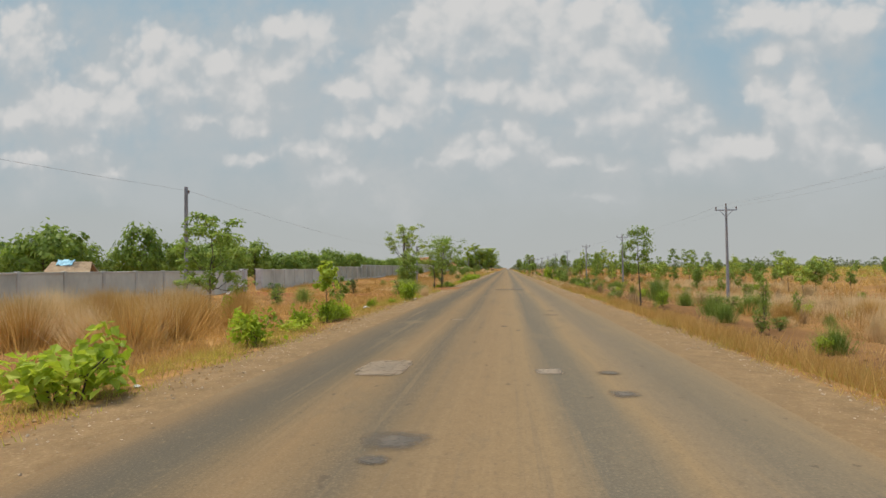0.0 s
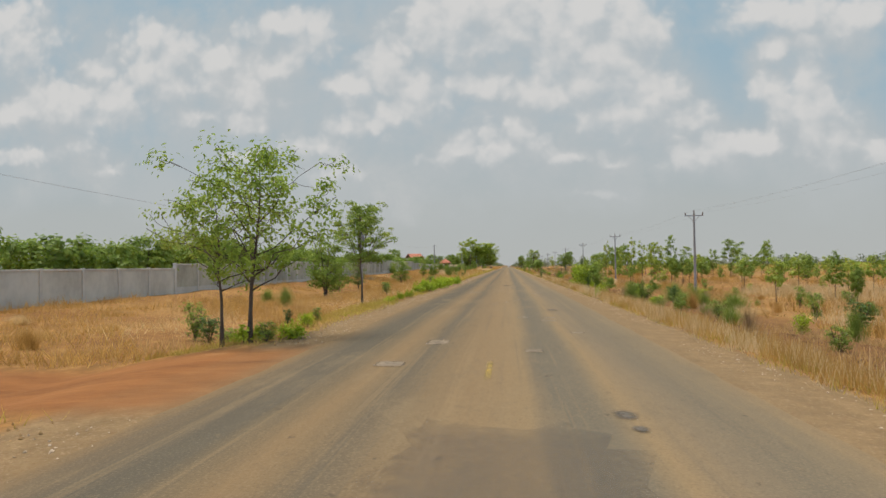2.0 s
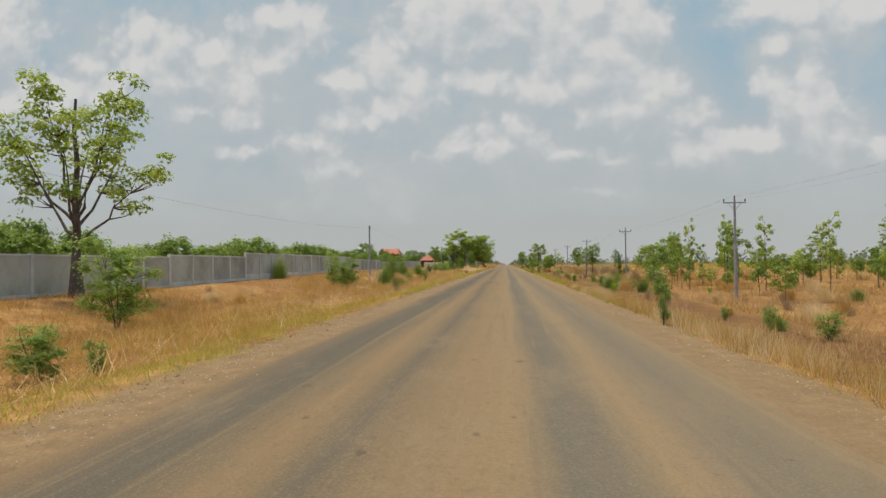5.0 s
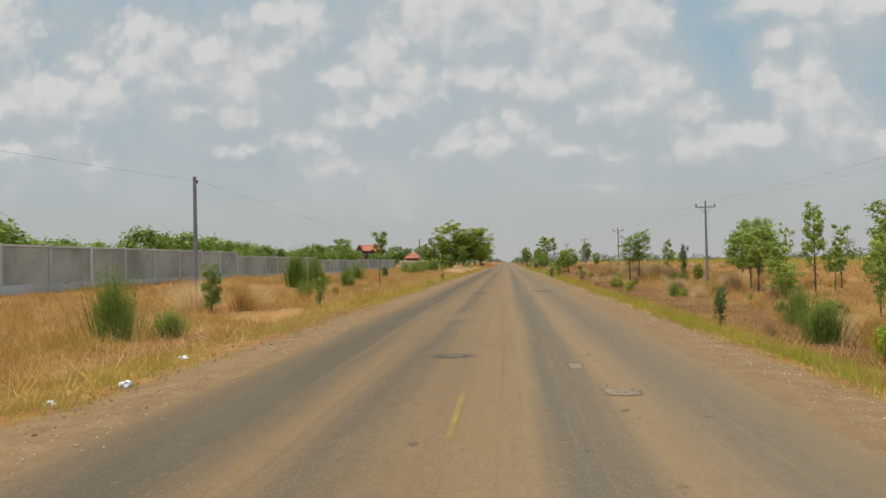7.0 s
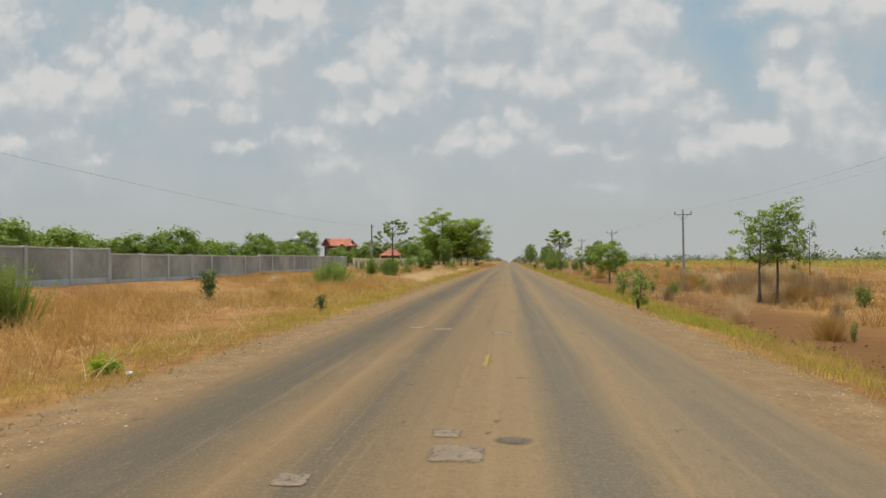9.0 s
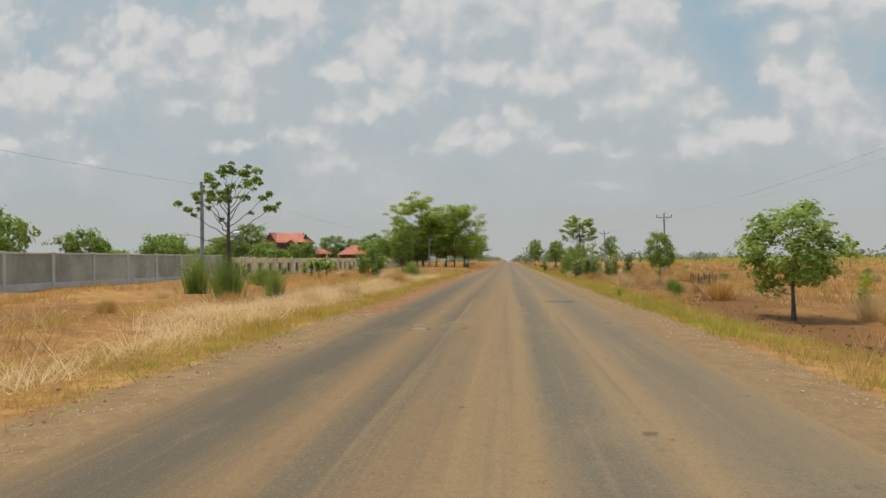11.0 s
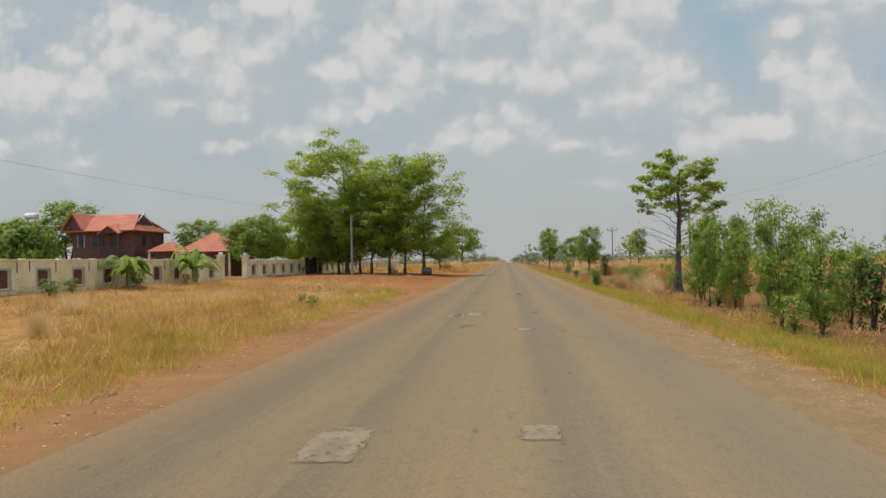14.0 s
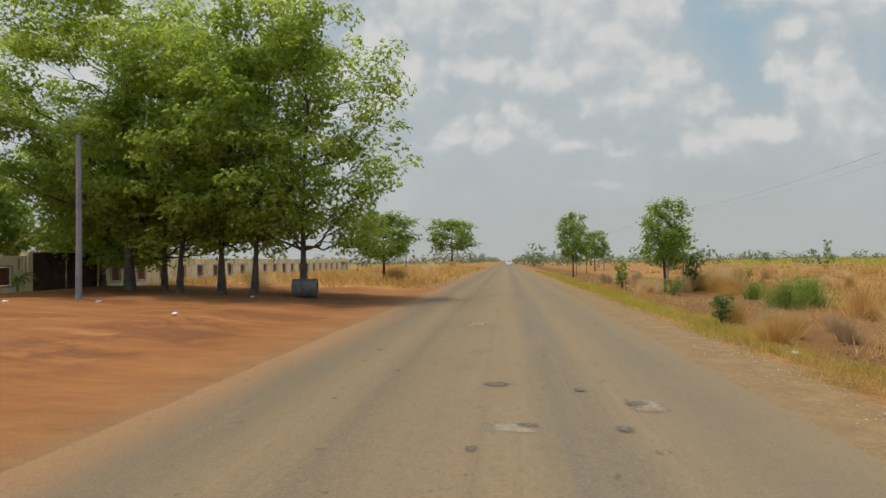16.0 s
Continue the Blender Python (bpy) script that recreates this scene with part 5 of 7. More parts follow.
BROOM_2 = [(12.9, 165.1, 1.4, 1.3), (-22.7, 165.8, 2, 1.5), (9.9, 166.2, 1.5, 1.2), (11.7, 171.9, 1.5, 1.1), (-15.9, 191.1, 2.7, 1.6), (-15.6, 191.5, 2.3, 1.2), (-14.4, 191.3, 2.4, 1.5), (-14.0, 192.0, 1.2, 1.1), (-12.2, 192.4, 1.7, 1.0), (-13.6, 201.6, 1.7, 1.5), (-12.2, 181.7, 1.0, 0.8), (-11.8, 181.9, 1.0, 0.6), (12.0, 192.2, 1.2, 0.8), (20.0, 219.4, 1.4, 1.0), (-12, 227.3, 1.5, 3), (-14.3, 237, 1.5, 4.5), (-13.1, 254.7, 2.0, 1.4), (-12.2, 252.9, 1.8, 1.2), (-15.4, 256.2, 2.0, 1.5), (-11.2, 255.6, 1.3, 1.0), (9.5, 262.9, 0.8, 0.7), (-15.6, 265.5, 1.2, 2.5), (-8.7, 283.2, 1.4, 2), (12.9, 356.8, 1.4, 1.6), (14.2, 357.4, 1.3, 1.7), (14.0, 363.6, 1.0, 1.3), (7.7, 349.2, 0.75, 0.8), (11.3, 342.6, 1.2, 1.0), (10.2, 336.0, 1.0, 0.9), (9.6, 333.7, 0.6, 0.5)]

BUSH_1 = [(-14.2, 90, 5.5, 4.2), (-17.4, 105.6, 3.4, 3.4), (-16.6, 110.9, 2.9, 2.2), (-9, 115.2, 1.3, 1.5), (-14.3, 125.9, 3.6, 3.2), (-7.5, 146.6, 1, 0.7), (-13.7, 157.7, 2.9, 2.9), (-16.1, 162.1, 3.5, 1.9), (15.3, 169.4, 2.4, 1.8), (-12.2, 170.1, 2.3, 1.2), (20.3, 193.8, 3, 3), (6.3, 285.4, 1.9, 1.8), (5.6, 288.6, 0.9, 0.6), (6.6, 290.3, 0.9, 0.7), (9, 294.2, 2, 0.9), (12.1, 299.4, 2.3, 1.3)]
BUSH_2 = [(7.2, 301.8, 2.7, 1.5), (10.6, 302.6, 2.4, 1.4), (8.9, 303.2, 2.2, 1.1), (12, 303.6, 2.2, 1.4), (7.1, 303.7, 3.6, 1.9), (9.1, 304.4, 2.9, 1.1), (9.7, 305.5, 2.5, 1.5), (9.8, 308.1, 3.6, 1.6), (10.3, 309.9, 3.5, 1.2), (10, 311.9, 4.8, 1.5), (9.1, 312.8, 3.6, 1.8), (8.8, 314.3, 3.9, 2.3), (10.2, 315.1, 3.3, 0.9), (9.6, 315.5, 2.7, 1), (9.5, 317.1, 3.1, 1), (9.5, 318.6, 4.6, 2.2), (10.1, 320.1, 4.2, 1.5), (10.5, 326.1, 2, 0.8)]

TREE_1 = [(23.5, 209, 6.3, 4.4), (31.4, 227.8, 7.4, 4.5), (10, 249.6, 4.3, 3.3), (11.6, 276, 4.3, 2.0), (-9.7, 284.5, 5.0, 2.2), (8.7, 314.7, 4.1, 1.1), (10.4, 316.2, 4.4, 1.2), (10.9, 370.8, 6.3, 3.5), (7.7, 399.7, 7.6, 3.9), (16.9, 449.2, 8.4, 4.9)]

LUSH_1 = [(6, 93.9, 2.1, 1.7), (6.2, 98.8, 2.5, 1.7), (9.5, 116.2, 2.3, 1.7), (12.7, 193.4, 0.7, 0.9)]

SLIM_1 = [(21.9, 234.3, 5.7, 1.2), (15.7, 310.2, 2.9, 1.1)]

MANGO_1 = [(-8.9, 372.1, 5.3, 5.8)]

FAR_1 = [(-14, 491.1, 13.2, 12.6), (44.1, 503.1, 11.4, 5.8)]

DRY_1 = [(-15.3, 18.6, 1.8, 2.1), (-14.4, 19.4, 1.9, 2), (-13.1, 19.5, 1.9, 2.2), (-12.4, 20.3, 1.8, 1.5), (14.1, 34.3, 1.3, 1.7), (-5.1, 38.1, 0.8, 0.8), (17.8, 43.2, 1.2, 1.9), (-6.5, 43.3, 0.8, 0.8), (23.9, 44.8, 1.4, 2.4), (34.3, 85.8, 1.4, 2.4), (17.5, 121.8, 1.4, 2.4), (4.3, 143.8, 0.4, 0.6), (11.4, 165.7, 1.4, 1.6), (11.3, 167.9, 1.3, 1), (22.8, 170.7, 1.4, 2.4), (-13.7, 171.5, 1.8, 2.4), (-12, 172.8, 1.6, 1.8), (-12.2, 174.3, 1.3, 2.2), (29.6, 190.3, 1.4, 2.4), (15.2, 205.2, 1.4, 2.4), (26.8, 216.3, 1.4, 2.4), (26.8, 219.5, 1.4, 2.4)]
DRY_2 = [(16.4, 230.7, 1.4, 2.4), (19.4, 231.9, 1.4, 2.4), (21.2, 238.2, 1.4, 2.4), (19.6, 242.9, 1.4, 2.4), (18, 249.2, 1.4, 2.4), (-7.4, 249.4, 0.7, 2), (-10.9, 250.2, 0.7, 1.6), (-7.2, 254.8, 0.9, 1.9), (10.2, 258, 1.4, 2.2), (-7.6, 265.9, 0.6, 1.4), (-7.3, 267.4, 1.1, 1.7), (8, 271.4, 1.4, 1.4), (6.9, 279.5, 0.9, 1), (-10.6, 281.5, 1.3, 1.8), (-9, 279.8, 0.8, 1.4), (6, 287.6, 0.9, 1.1), (-7.9, 290.7, 0.5, 1.6), (6.1, 292.3, 0.6, 0.9), (9.5, 314.1, 1.4, 0.9), (9.1, 326.3, 1.4, 1.5), (11.2, 333, 1.4, 1.6), (11.7, 340.2, 1.4, 2.3), (6.6, 342.5, 0.9, 1.3)]
DRY_3 = [(14.1, 353, 1.4, 1.8), (-12.7, 357.9, 1.2, 1.8), (14.6, 369.3, 1.4, 2.4), (9.5, 369.5, 1.4, 2.3), (-8.1, 372.5, 1.3, 2.4), (-9.1, 401.8, 1.9, 2.4), (-11.1, 457.2, 1.9, 2.4)]

BANANA_1 = [(-18.6, 287.5, 2.5, 2.4), (-18.1, 288.3, 2.0, 2.2), (-19.2, 286.9, 2.1, 2.2), (-20.9, 319.8, 2.3, 2.5), (-19.6, 324.7, 2.8, 2.9), (-20.6, 327, 3.2, 2.9), (-21.7, 352.4, 1.2, 1.4)]

PLACES = [(VINE_1, vines), (VINE_2[:8:2] + VINE_2[8:], vines), (VINE_3, vines), (TALL_1, talls), (TALL_2, talls), (SHRUB_1, shrubs), (SHRUB_2, shrubs), (SHRUB_3, shrubs), (SAPL_1, saplings), (BROOM_1, brooms), (BROOM_2, brooms), (BUSH_1, bushes), ([(x, y, h, w * 0.95) for i, (x, y, h, w) in enumerate(BUSH_2) if i % 3 != 2], bushes), (TREE_1, smalls), (LUSH_1, lushes), (SLIM_1, slims), (MANGO_1, smalls), (FAR_1, smalls), (DRY_1, drys), (DRY_2, drys), (DRY_3, drys), (BANANA_1, bananas)]
for name_rows, kinds in PLACES:
    scatter(kinds, [(x, y, h * 1.3, w * 1.0) for x, y, h, w in name_rows] if kinds is vines else [(x, y, h * 1.25, w * 1.2) for x, y, h, w in name_rows] if kinds is brooms else name_rows)

# thick stand of tall straw
for i in range(34):
    drys[i % 2].put(-13.6 - 3.2 * rng0.uniform(-1, 1), 19.5 + 5.0 * rng0.uniform(-1, 1), rng0.uniform(1.5, 2.2), rng0.uniform(1.4, 2.3))
# tall roadside trees, each its own
def single(name, label, x, y, H, W, seed, bark, mat, rot=0.0, **kw):
    t = tree_kind(name, label, "", seed, H, W, bark, mat, **kw)
    t.put(x, y, H, W, rot)
    t.done()


single("roadside_tree", "spreading small-leaved tree with airy drooping branches", -5.85, 55.5, 4.45, 3.2, 101, M["bark"], M["leaf_airy"], base=0.26, trunk_r=0.055, limbs=28, leaf=0.12, count=3600, envelope="round", clump=0.11, rise=0.6, droop=0.6, lean=0.06, puffs=150)
single("roadside_tree", "spreading small-leaved tree with airy drooping branches", -6.45, 55.4, 3.5, 2.8, 108, M["bark"], M["leaf_airy"], base=0.36, trunk_r=0.045, limbs=22, leaf=0.11, count=2000, envelope="round", clump=0.11, rise=0.45, droop=0.6, lean=-0.05, puffs=100)
single("roadside_tree", "slim young tree with an oval leafy top", -10.2, 195.2, 4.5, 1.15, 104, M["bark"], M["leaf"], base=0.58, trunk_r=0.045, limbs=14, leaf=0.11, count=2300, envelope="round", clump=0.22, rise=0.9, puffs=70)
single("roadside_tree", "thin leafy tree on the verge beside the ditch", 8.6, 42.7, 5.6, 1.35, 107, M["bark"], M["leaf"], base=0.52, trunk_r=0.055, limbs=13, leaf=0.17, count=1200, envelope="round", clump=0.26, rise=0.6, lean=-0.02)
feathery = Kind("roadside_tree", "slender feathery tree with layered green foliage", "tree", "", 5.4, 2.0, M["bark"], M["leaf"],
                *branched_tree(seed=102, H=5.4, W=1.9, trunk_r=0.06, limbs=17, puff=0.4, leaf=0.12, count=4600, fork=0.36, low=0.4, lean=-0.02, skew=0.35, flat=0.5, wide=0.5, aspect=0.5))
feathery.put(-7.6, 74.1, 5.4, 2.0, 0)
feathery.done()
single("young_tree", "young verge tree with large yellow-green leaves", -5.95, 20.1, 2.0, 0.85, 112, M["bark"], M["leaf_vine"], base=0.42, trunk_r=0.022, limbs=12, leaf=0.15, count=520, envelope="column", clump=0.16, rise=0.7, aspect=0.7, puffs=40)
for x, y, h, w, seed, mat, low, puff, n in ((15.3, 226.2, 5.6, 2.5, 109, "leaf", 0.42, 0.5, 3200), (16.5, 226.6, 6.3, 1.7, 110, "leaf", 0.42, 0.5, 3200),
                                            (-12.7, 25.8, 4.6, 2.9, 111, "leaf_airy", 0.26, 0.42, 3600)):
    open_tree = Kind("roadside_tree", "dark-stemmed small tree with an open green top", "tree", "", h, w, M["bark"], M[mat],
                     *branched_tree(seed=seed, H=h, W=w, trunk_r=0.1 if n < 3500 else 0.055, limbs=16, puff=puff, leaf=0.15, count=n, fork=low, low=low, lean=0.02, skew=0.1, flat=0.6, wide=0.6, aspect=0.6))
    open_tree.put(x, y, h, w, 0)
    open_tree.done()
# brown dead growth standing in the field and by the trees
for x, y, n, h in ((20.6, 235.5, 12, 2.7), (16.2, 243.5, 7, 2.4), (16.0, 229.0, 5, 1.5), (19.6, 204.0, 9, 2.2), (16.5, 199.5, 4, 1.4), (-10.3, 186.5, 6, 0.75), (15.4, 345.0, 8, 1.9), (14.7, 373.0, 6, 2.2), (10.7, 343.3, 4, 1.5), (9.4, 335.3, 4, 1.2), (8.8, 346.4, 5, 1.0)):
    for i in range(n):
        (drys[i % 2] if i % 3 else deads[i % 2]).put(x + rng0.normal(0, 1.0), y + rng0.normal(0, 1.4), h * rng0.uniform(0.7, 1.1), h * rng0.uniform(0.6, 0.9) + 0.5)
for name, label, x, y, rot, h, w, mat, kw in (
        ("pollard_tree", "yellow-green tree with dark forked trunk behind the fence", -21.9, 134.2, 20, 11.0, 7.4, M["leaf_light"],
         dict(seed=103, R=3.7, trunk_r=0.27, limbs=9, start=(0.26, 0.42), ends=(0.55, 0.95, 0.5), tuft=0.8, leaf=0.24, count=5200, twigs=11, lift=0.42, stub=0.93, spread_out=0.42, thick=0.5)),
        ("umbrella_tree", "flat-topped tree with bare level branches and leaf tufts", -12.4, 253.3, 35, 5.8, 4.2, M["leaf"],
         dict(seed=105, R=2.15, trunk_r=0.14, limbs=22, start=(0.4, 0.8), ends=(0.5, 1.0, 0.25), tuft=0.23, leaf=0.17, count=2000, twigs=2, bare=0.2, lift=0.12, spread_out=0.25, thick=0.36)),
        ("roadside_tree", "tall dark-trunked tree with layered bright green branches", 11.55, 330.6, 0, 9.2, 7.6, M["leaf_light"],
         dict(seed=106, R=3.0, trunk_r=0.25, limbs=42, start=(0.24, 0.84), ends=(0.36, 1.0, 0.6), tuft=0.55, leaf=0.19, count=8600, twigs=4, bare=0.38, flat=0.5, lift=0.0, lean=0.03, spread_out=0.24, thick=0.22, dome=False))):
    t = Kind(name, label, "tree", "", h, w, M["bark"], mat, *limb_tree(H=h, **kw))
    t.put(x, y, h, w, rot)
    t.done()
bananas[0].put(-20.35, 319.1, 2.5, 2.4)

smalls[1].put(-13.0, 285.8, 4.1, 2.9, sink=1.0)

# rows of the orchard behind the fence
for row_x in (-30.0, -36.5, -46.0):
    y = 2.0
    while y < 330:
        y += 6.2 + rng0.uniform(-0.8, 0.8)
        xx = row_x + rng0.uniform(-0.8, 0.8)
        if 262 < y and xx > -48:
            continue
        if rng0.uniform() < 0.9:
            orchard[int(rng0.integers(0, 3))].put(xx, y, (4.7 if y < 75 else 4.1 if y < 150 else 3.7) * rng0.uniform(0.75, 1.25), 4.4 * rng0.uniform(0.85, 1.15))
# trees of the yard and round the houses
for x, y, h, w in ((-58.4, 366, 10.2, 8), (-62, 362, 8.0, 9), (-66, 366, 7.5, 8), (-39.0, 364, 7.0, 6.5), (-35.0, 366, 6.2, 6), (-28.3, 357, 7.2, 6.0), (-25.2, 347.0, 5.6, 5.0), (-24.8, 351.0, 5.9, 4.6), (-27.5, 366, 6.2, 5.5), (-24.8, 362, 4.4, 4.0)):
    smalls[int(rng0.integers(0, 3))].put(x, y, h, w)
SHADE = [(-17.0, 353.4, 14.1, 10.4, dict(seed=86, trunk_r=0.19, limbs=34, puff=1.3, leaf=0.21, count=39560, fork=0.2, low=0.24, lean=-0.02, skew=-0.25, flat=0.5, wide=0.52)),
         (-18.6, 356.0, 8.8, 6.7, dict(seed=87, trunk_r=0.13, limbs=20, puff=1.1, leaf=0.21, count=12500, fork=0.15, low=0.14, lean=-0.05, flat=0.6, wide=0.42)),
         (-21.4, 358.0, 8.3, 6.4, dict(seed=93, trunk_r=0.13, limbs=20, puff=1.1, leaf=0.21, count=12500, fork=0.15, low=0.14, lean=-0.04, flat=0.6, wide=0.42)),
         (-15.8, 354.2, 10.2, 5.7, dict(seed=88, trunk_r=0.12, limbs=20, puff=1.05, leaf=0.21, count=11500, fork=0.15, low=0.17, lean=0.04, flat=0.65, wide=0.48)),
         (-14.2, 352.6, 10.6, 5.4, dict(seed=89, trunk_r=0.12, limbs=20, puff=1.05, leaf=0.21, count=11500, fork=0.15, low=0.2, lean=0.06, flat=0.65, wide=0.5)),
         (-12.2, 352.4, 12.4, 5.7, dict(seed=90, trunk_r=0.14, limbs=24, puff=1.05, leaf=0.21, count=12470, fork=0.18, low=0.2, lean=0.01, flat=0.7, wide=0.55)),
         (-10.5, 351.8, 12.2, 5.8, dict(seed=91, trunk_r=0.12, limbs=22, puff=1.0, leaf=0.21, count=12500, fork=0.2, low=0.22, lean=0.08, flat=0.7, wide=0.55)),
         (-8.5, 352.2, 12.6, 7.6, dict(seed=92, trunk_r=0.14, limbs=28, puff=1.1, leaf=0.21, count=16340, fork=0.14, low=0.15, lean=0.02, flat=0.7, wide=0.48))]
for x, y, h, w, kw in SHADE:
    t = Kind("shade_tree", "tall broad shade tree with layered green foliage and slim leaning trunk", "tree", "shade trees", h, w, M["bark"], M["leaf_shade"], *branched_tree(H=h, W=w, **kw))
    t.put(x, y, h, w, 0)
    t.done()
for i in range(20):
    orchard[i % 3].put(rng0.uniform(-72, -52) if i % 2 else rng0.uniform(-40, -30), rng0.uniform(266, 335), rng0.uniform(3.0, 4.4), rng0.uniform(3.6, 5.0))
for i in range(12):
    shrubs[i % 2].put(-20.9 + rng0.uniform(-0.3, 0.6), 275 + i * 4.6 + rng0.uniform(-1.5, 1.5), rng0.uniform(0.6, 1.2), rng0.uniform(0.9, 1.6))
# young trees spread over the low field
for i in range(115):
    y = rng0.uniform(45, 330)
    x = 21 + 60 * rng0.uniform() ** 1.3
    if y > 200 and rng0.uniform() < 0.6:
        continue
    h = rng0.uniform(1.8, 4.6)
    (saplings[int(rng0.integers(0, 3))] if rng0.uniform() < 0.85 else smalls[i % 3]).put(x, y, h, h * rng0.uniform(0.35, 0.55))
for i in range(120):
    y, x = rng0.uniform(10, 400), rng0.uniform(11, 45)
    drys[i % 2].put(x, y, rng0.uniform(0.6, 1.6), rng0.uniform(0.8, 1.9))
# low shrubs and tussocks in the ditch and the field beyond
for i in range(120):
    y, x = rng0.uniform(15, 135) if i % 3 else rng0.uniform(150, 400), 9.5 + 24 * rng0.uniform() ** 1.4
    kind = (shrubs, brooms, shrubs, lushes)[i % 4][i % 2]
    h = rng0.uniform(0.5, 1.3)
    kind.put(x, y, h, h * rng0.uniform(0.8, 1.3))
for i in range(130):
    h = rng0.uniform(0.5, 1.3)
    (deads[i % 2] if i % 3 else drys[i % 2]).put(9.0 + 22 * rng0.uniform() ** 1.3, rng0.uniform(20, 400), h, h * rng0.uniform(0.7, 1.4))
for i in range(16):
    deads[i % 2].put(rng0.uniform(16.0, 23.0), rng0.uniform(228, 238), rng0.uniform(1.6, 2.6), rng0.uniform(1.6, 2.6))
for i in range(60):
    h = rng0.uniform(2.0, 5.0)
    saplings[i % 3].put(rng0.uniform(24, 75), rng0.uniform(85, 215), h, h * rng0.uniform(0.4, 0.6))
for i in range(40):
    y, x = rng0.uniform(6, 320), rng0.uniform(-21, -9)
    if 47 < y < 57:
        continue
    drys[i % 2].put(x, y, rng0.uniform(0.4, 0.9), rng0.uniform(0.7, 1.5))

for k in bananas + orchard + saplings + talls + slims + smalls + shrubs + lushes + bushes + brooms + drys + deads + vines:
    k.done()


# ---- grass ----
def in_track(x, y):
    return ((x > -20.8) & (x < -3) & (y + 1.35 * x > 313.3) & (y < 360.5)) | ((x > -22) & (x < -3) & (y > 48.2) & (y < 54.7)) | ((x < -14) & (y > 332) & (y < 340))


def grass(name, label, mat, n, xr, yr, h0, h1, width, seed, lean=1.0, clumps=40, tight=0.45, keep=None):
    """A spread of blades gathered in tufts, one mesh."""
    rng = np.random.default_rng(seed)
    c = np.column_stack([rng.uniform(*xr, n // clumps), rng.uniform(*yr, n // clumps)])
    k = rng.integers(0, len(c), n)
    P = c[k] + rng.normal(0, tight, (n, 2))
    hs = rng.uniform(0.55, 1.25, len(c))[k]
    bare = ((P[:, 0] > 7.4) & (P[:, 0] < 10.6) & (P[:, 1] < 235)) | ((P[:, 0] < -14.8) & (P[:, 0] > -21.5) & (P[:, 1] > 56) & (P[:, 1] < 128)) | ((P[:, 0] < -10.0) & (P[:, 1] > 250) & (P[:, 1] < 335))
    ok = ~in_track(P[:, 0], P[:, 1]) & ~(bare & (rng.uniform(size=len(c))[k] < 0.66)) & (P[:, 0] > xr[0] - 0.15) & (P[:, 0] < xr[1] + 0.4)
    if keep is not None:
        ok &= keep(P[:, 0], P[:, 1])
    P, hs = P[ok], hs[ok]
    Z = height(P[:, 0], P[:, 1]) - 0.02
    H = hs * rng.uniform(h0, h1, len(P))
    V, F = blades(np.column_stack([P, Z]), H, rng, width, lean)
    tagged(new(name, poly_mesh(name, V, F, mat)), label, "grass", kind="stuff")


def patchy(scale, phase, least=-0.35):
    return lambda x, y: np.sin(x * scale + 2.1 * np.sin(y * scale * 0.37 + phase)) + np.sin(y * scale * 0.61 + phase * 2 + x * 0.2) > least


DRY_LABEL = "dry straw-coloured grass covering the roadside ground"
VERGE_LABEL = "short yellowing grass along the road verge"
grass("dry_grass", DRY_LABEL, M["dry"], 120000, (-23.2, -7.0), (0, 130), 0.18, 0.5, 0.028, 201, keep=patchy(0.3, 0.2))
grass("dry_grass", DRY_LABEL, M["dry"], 160000, (-23.2, -7.0), (130, 335), 0.15, 0.5, 0.03, 202, keep=patchy(0.28, 1.1, -0.15))
grass("dry_grass", DRY_LABEL, M["dry"], 16000, (-21.0, -4.5), (360, 460), 0.3, 0.8, 0.06, 203)
grass("dry_grass", DRY_LABEL, M["dry"], 36000, (6.2, 10.0), (0, 400), 0.2, 0.5, 0.028, 204, keep=patchy(0.35, 1.0, 0.25))
grass("dry_grass", DRY_LABEL, M["dry_red"], 80000, (8.5, 17.0), (0, 400), 0.15, 0.5, 0.03, 209, tight=0.5, keep=patchy(0.3, 4.0, 0.1))
grass("dry_grass", DRY_LABEL, M["dry_red"], 70000, (14.0, 34.0), (0, 400), 0.3, 0.9, 0.035, 205, keep=patchy(0.2, 2.0))
grass("dry_grass", DRY_LABEL, M["dry"], 70000, (14.0, 45.0), (10, 430), 0.35, 1.0, 0.05, 206, keep=patchy(0.13, 0.3))
grass("dry_grass", DRY_LABEL, M["dry"], 36000, (45.0, 120.0), (30, 480), 0.5, 1.2, 0.1, 207, tight=1.0)
grass("dry_grass", DRY_LABEL, M["dry_red"], 40000, (-22.0, -8.0), (0, 330), 0.2, 0.6, 0.03, 208, keep=patchy(0.25, 3.0))
grass("verge_grass", VERGE_LABEL, M["verge"], 140000, (-8.0, -5.3), (0, 330), 0.08, 0.24, 0.016, 211, tight=0.3)
grass("verge_grass", VERGE_LABEL, M["verge_green"], 50000, (-6.3, -5.2), (0, 330), 0.05, 0.14, 0.02, 212, tight=0.25, keep=patchy(0.3, 0.7))
grass("verge_grass", VERGE_LABEL, M["verge"], 150000, (4.15, 7.4), (0, 420), 0.08, 0.28, 0.015, 213, tight=0.3)
grass("verge_grass", VERGE_LABEL, M["verge_green"], 90000, (4.3, 6.4), (128, 420), 0.08, 0.28, 0.015, 214, tight=0.3, keep=patchy(0.22, 1.7))
grass("verge_grass", VERGE_LABEL, M["dry"], 90000, (4.3, 6.8), (0, 150), 0.2, 0.55, 0.014, 215, lean=0.7, tight=0.3, keep=patchy(0.2, 2.7, -1.3))
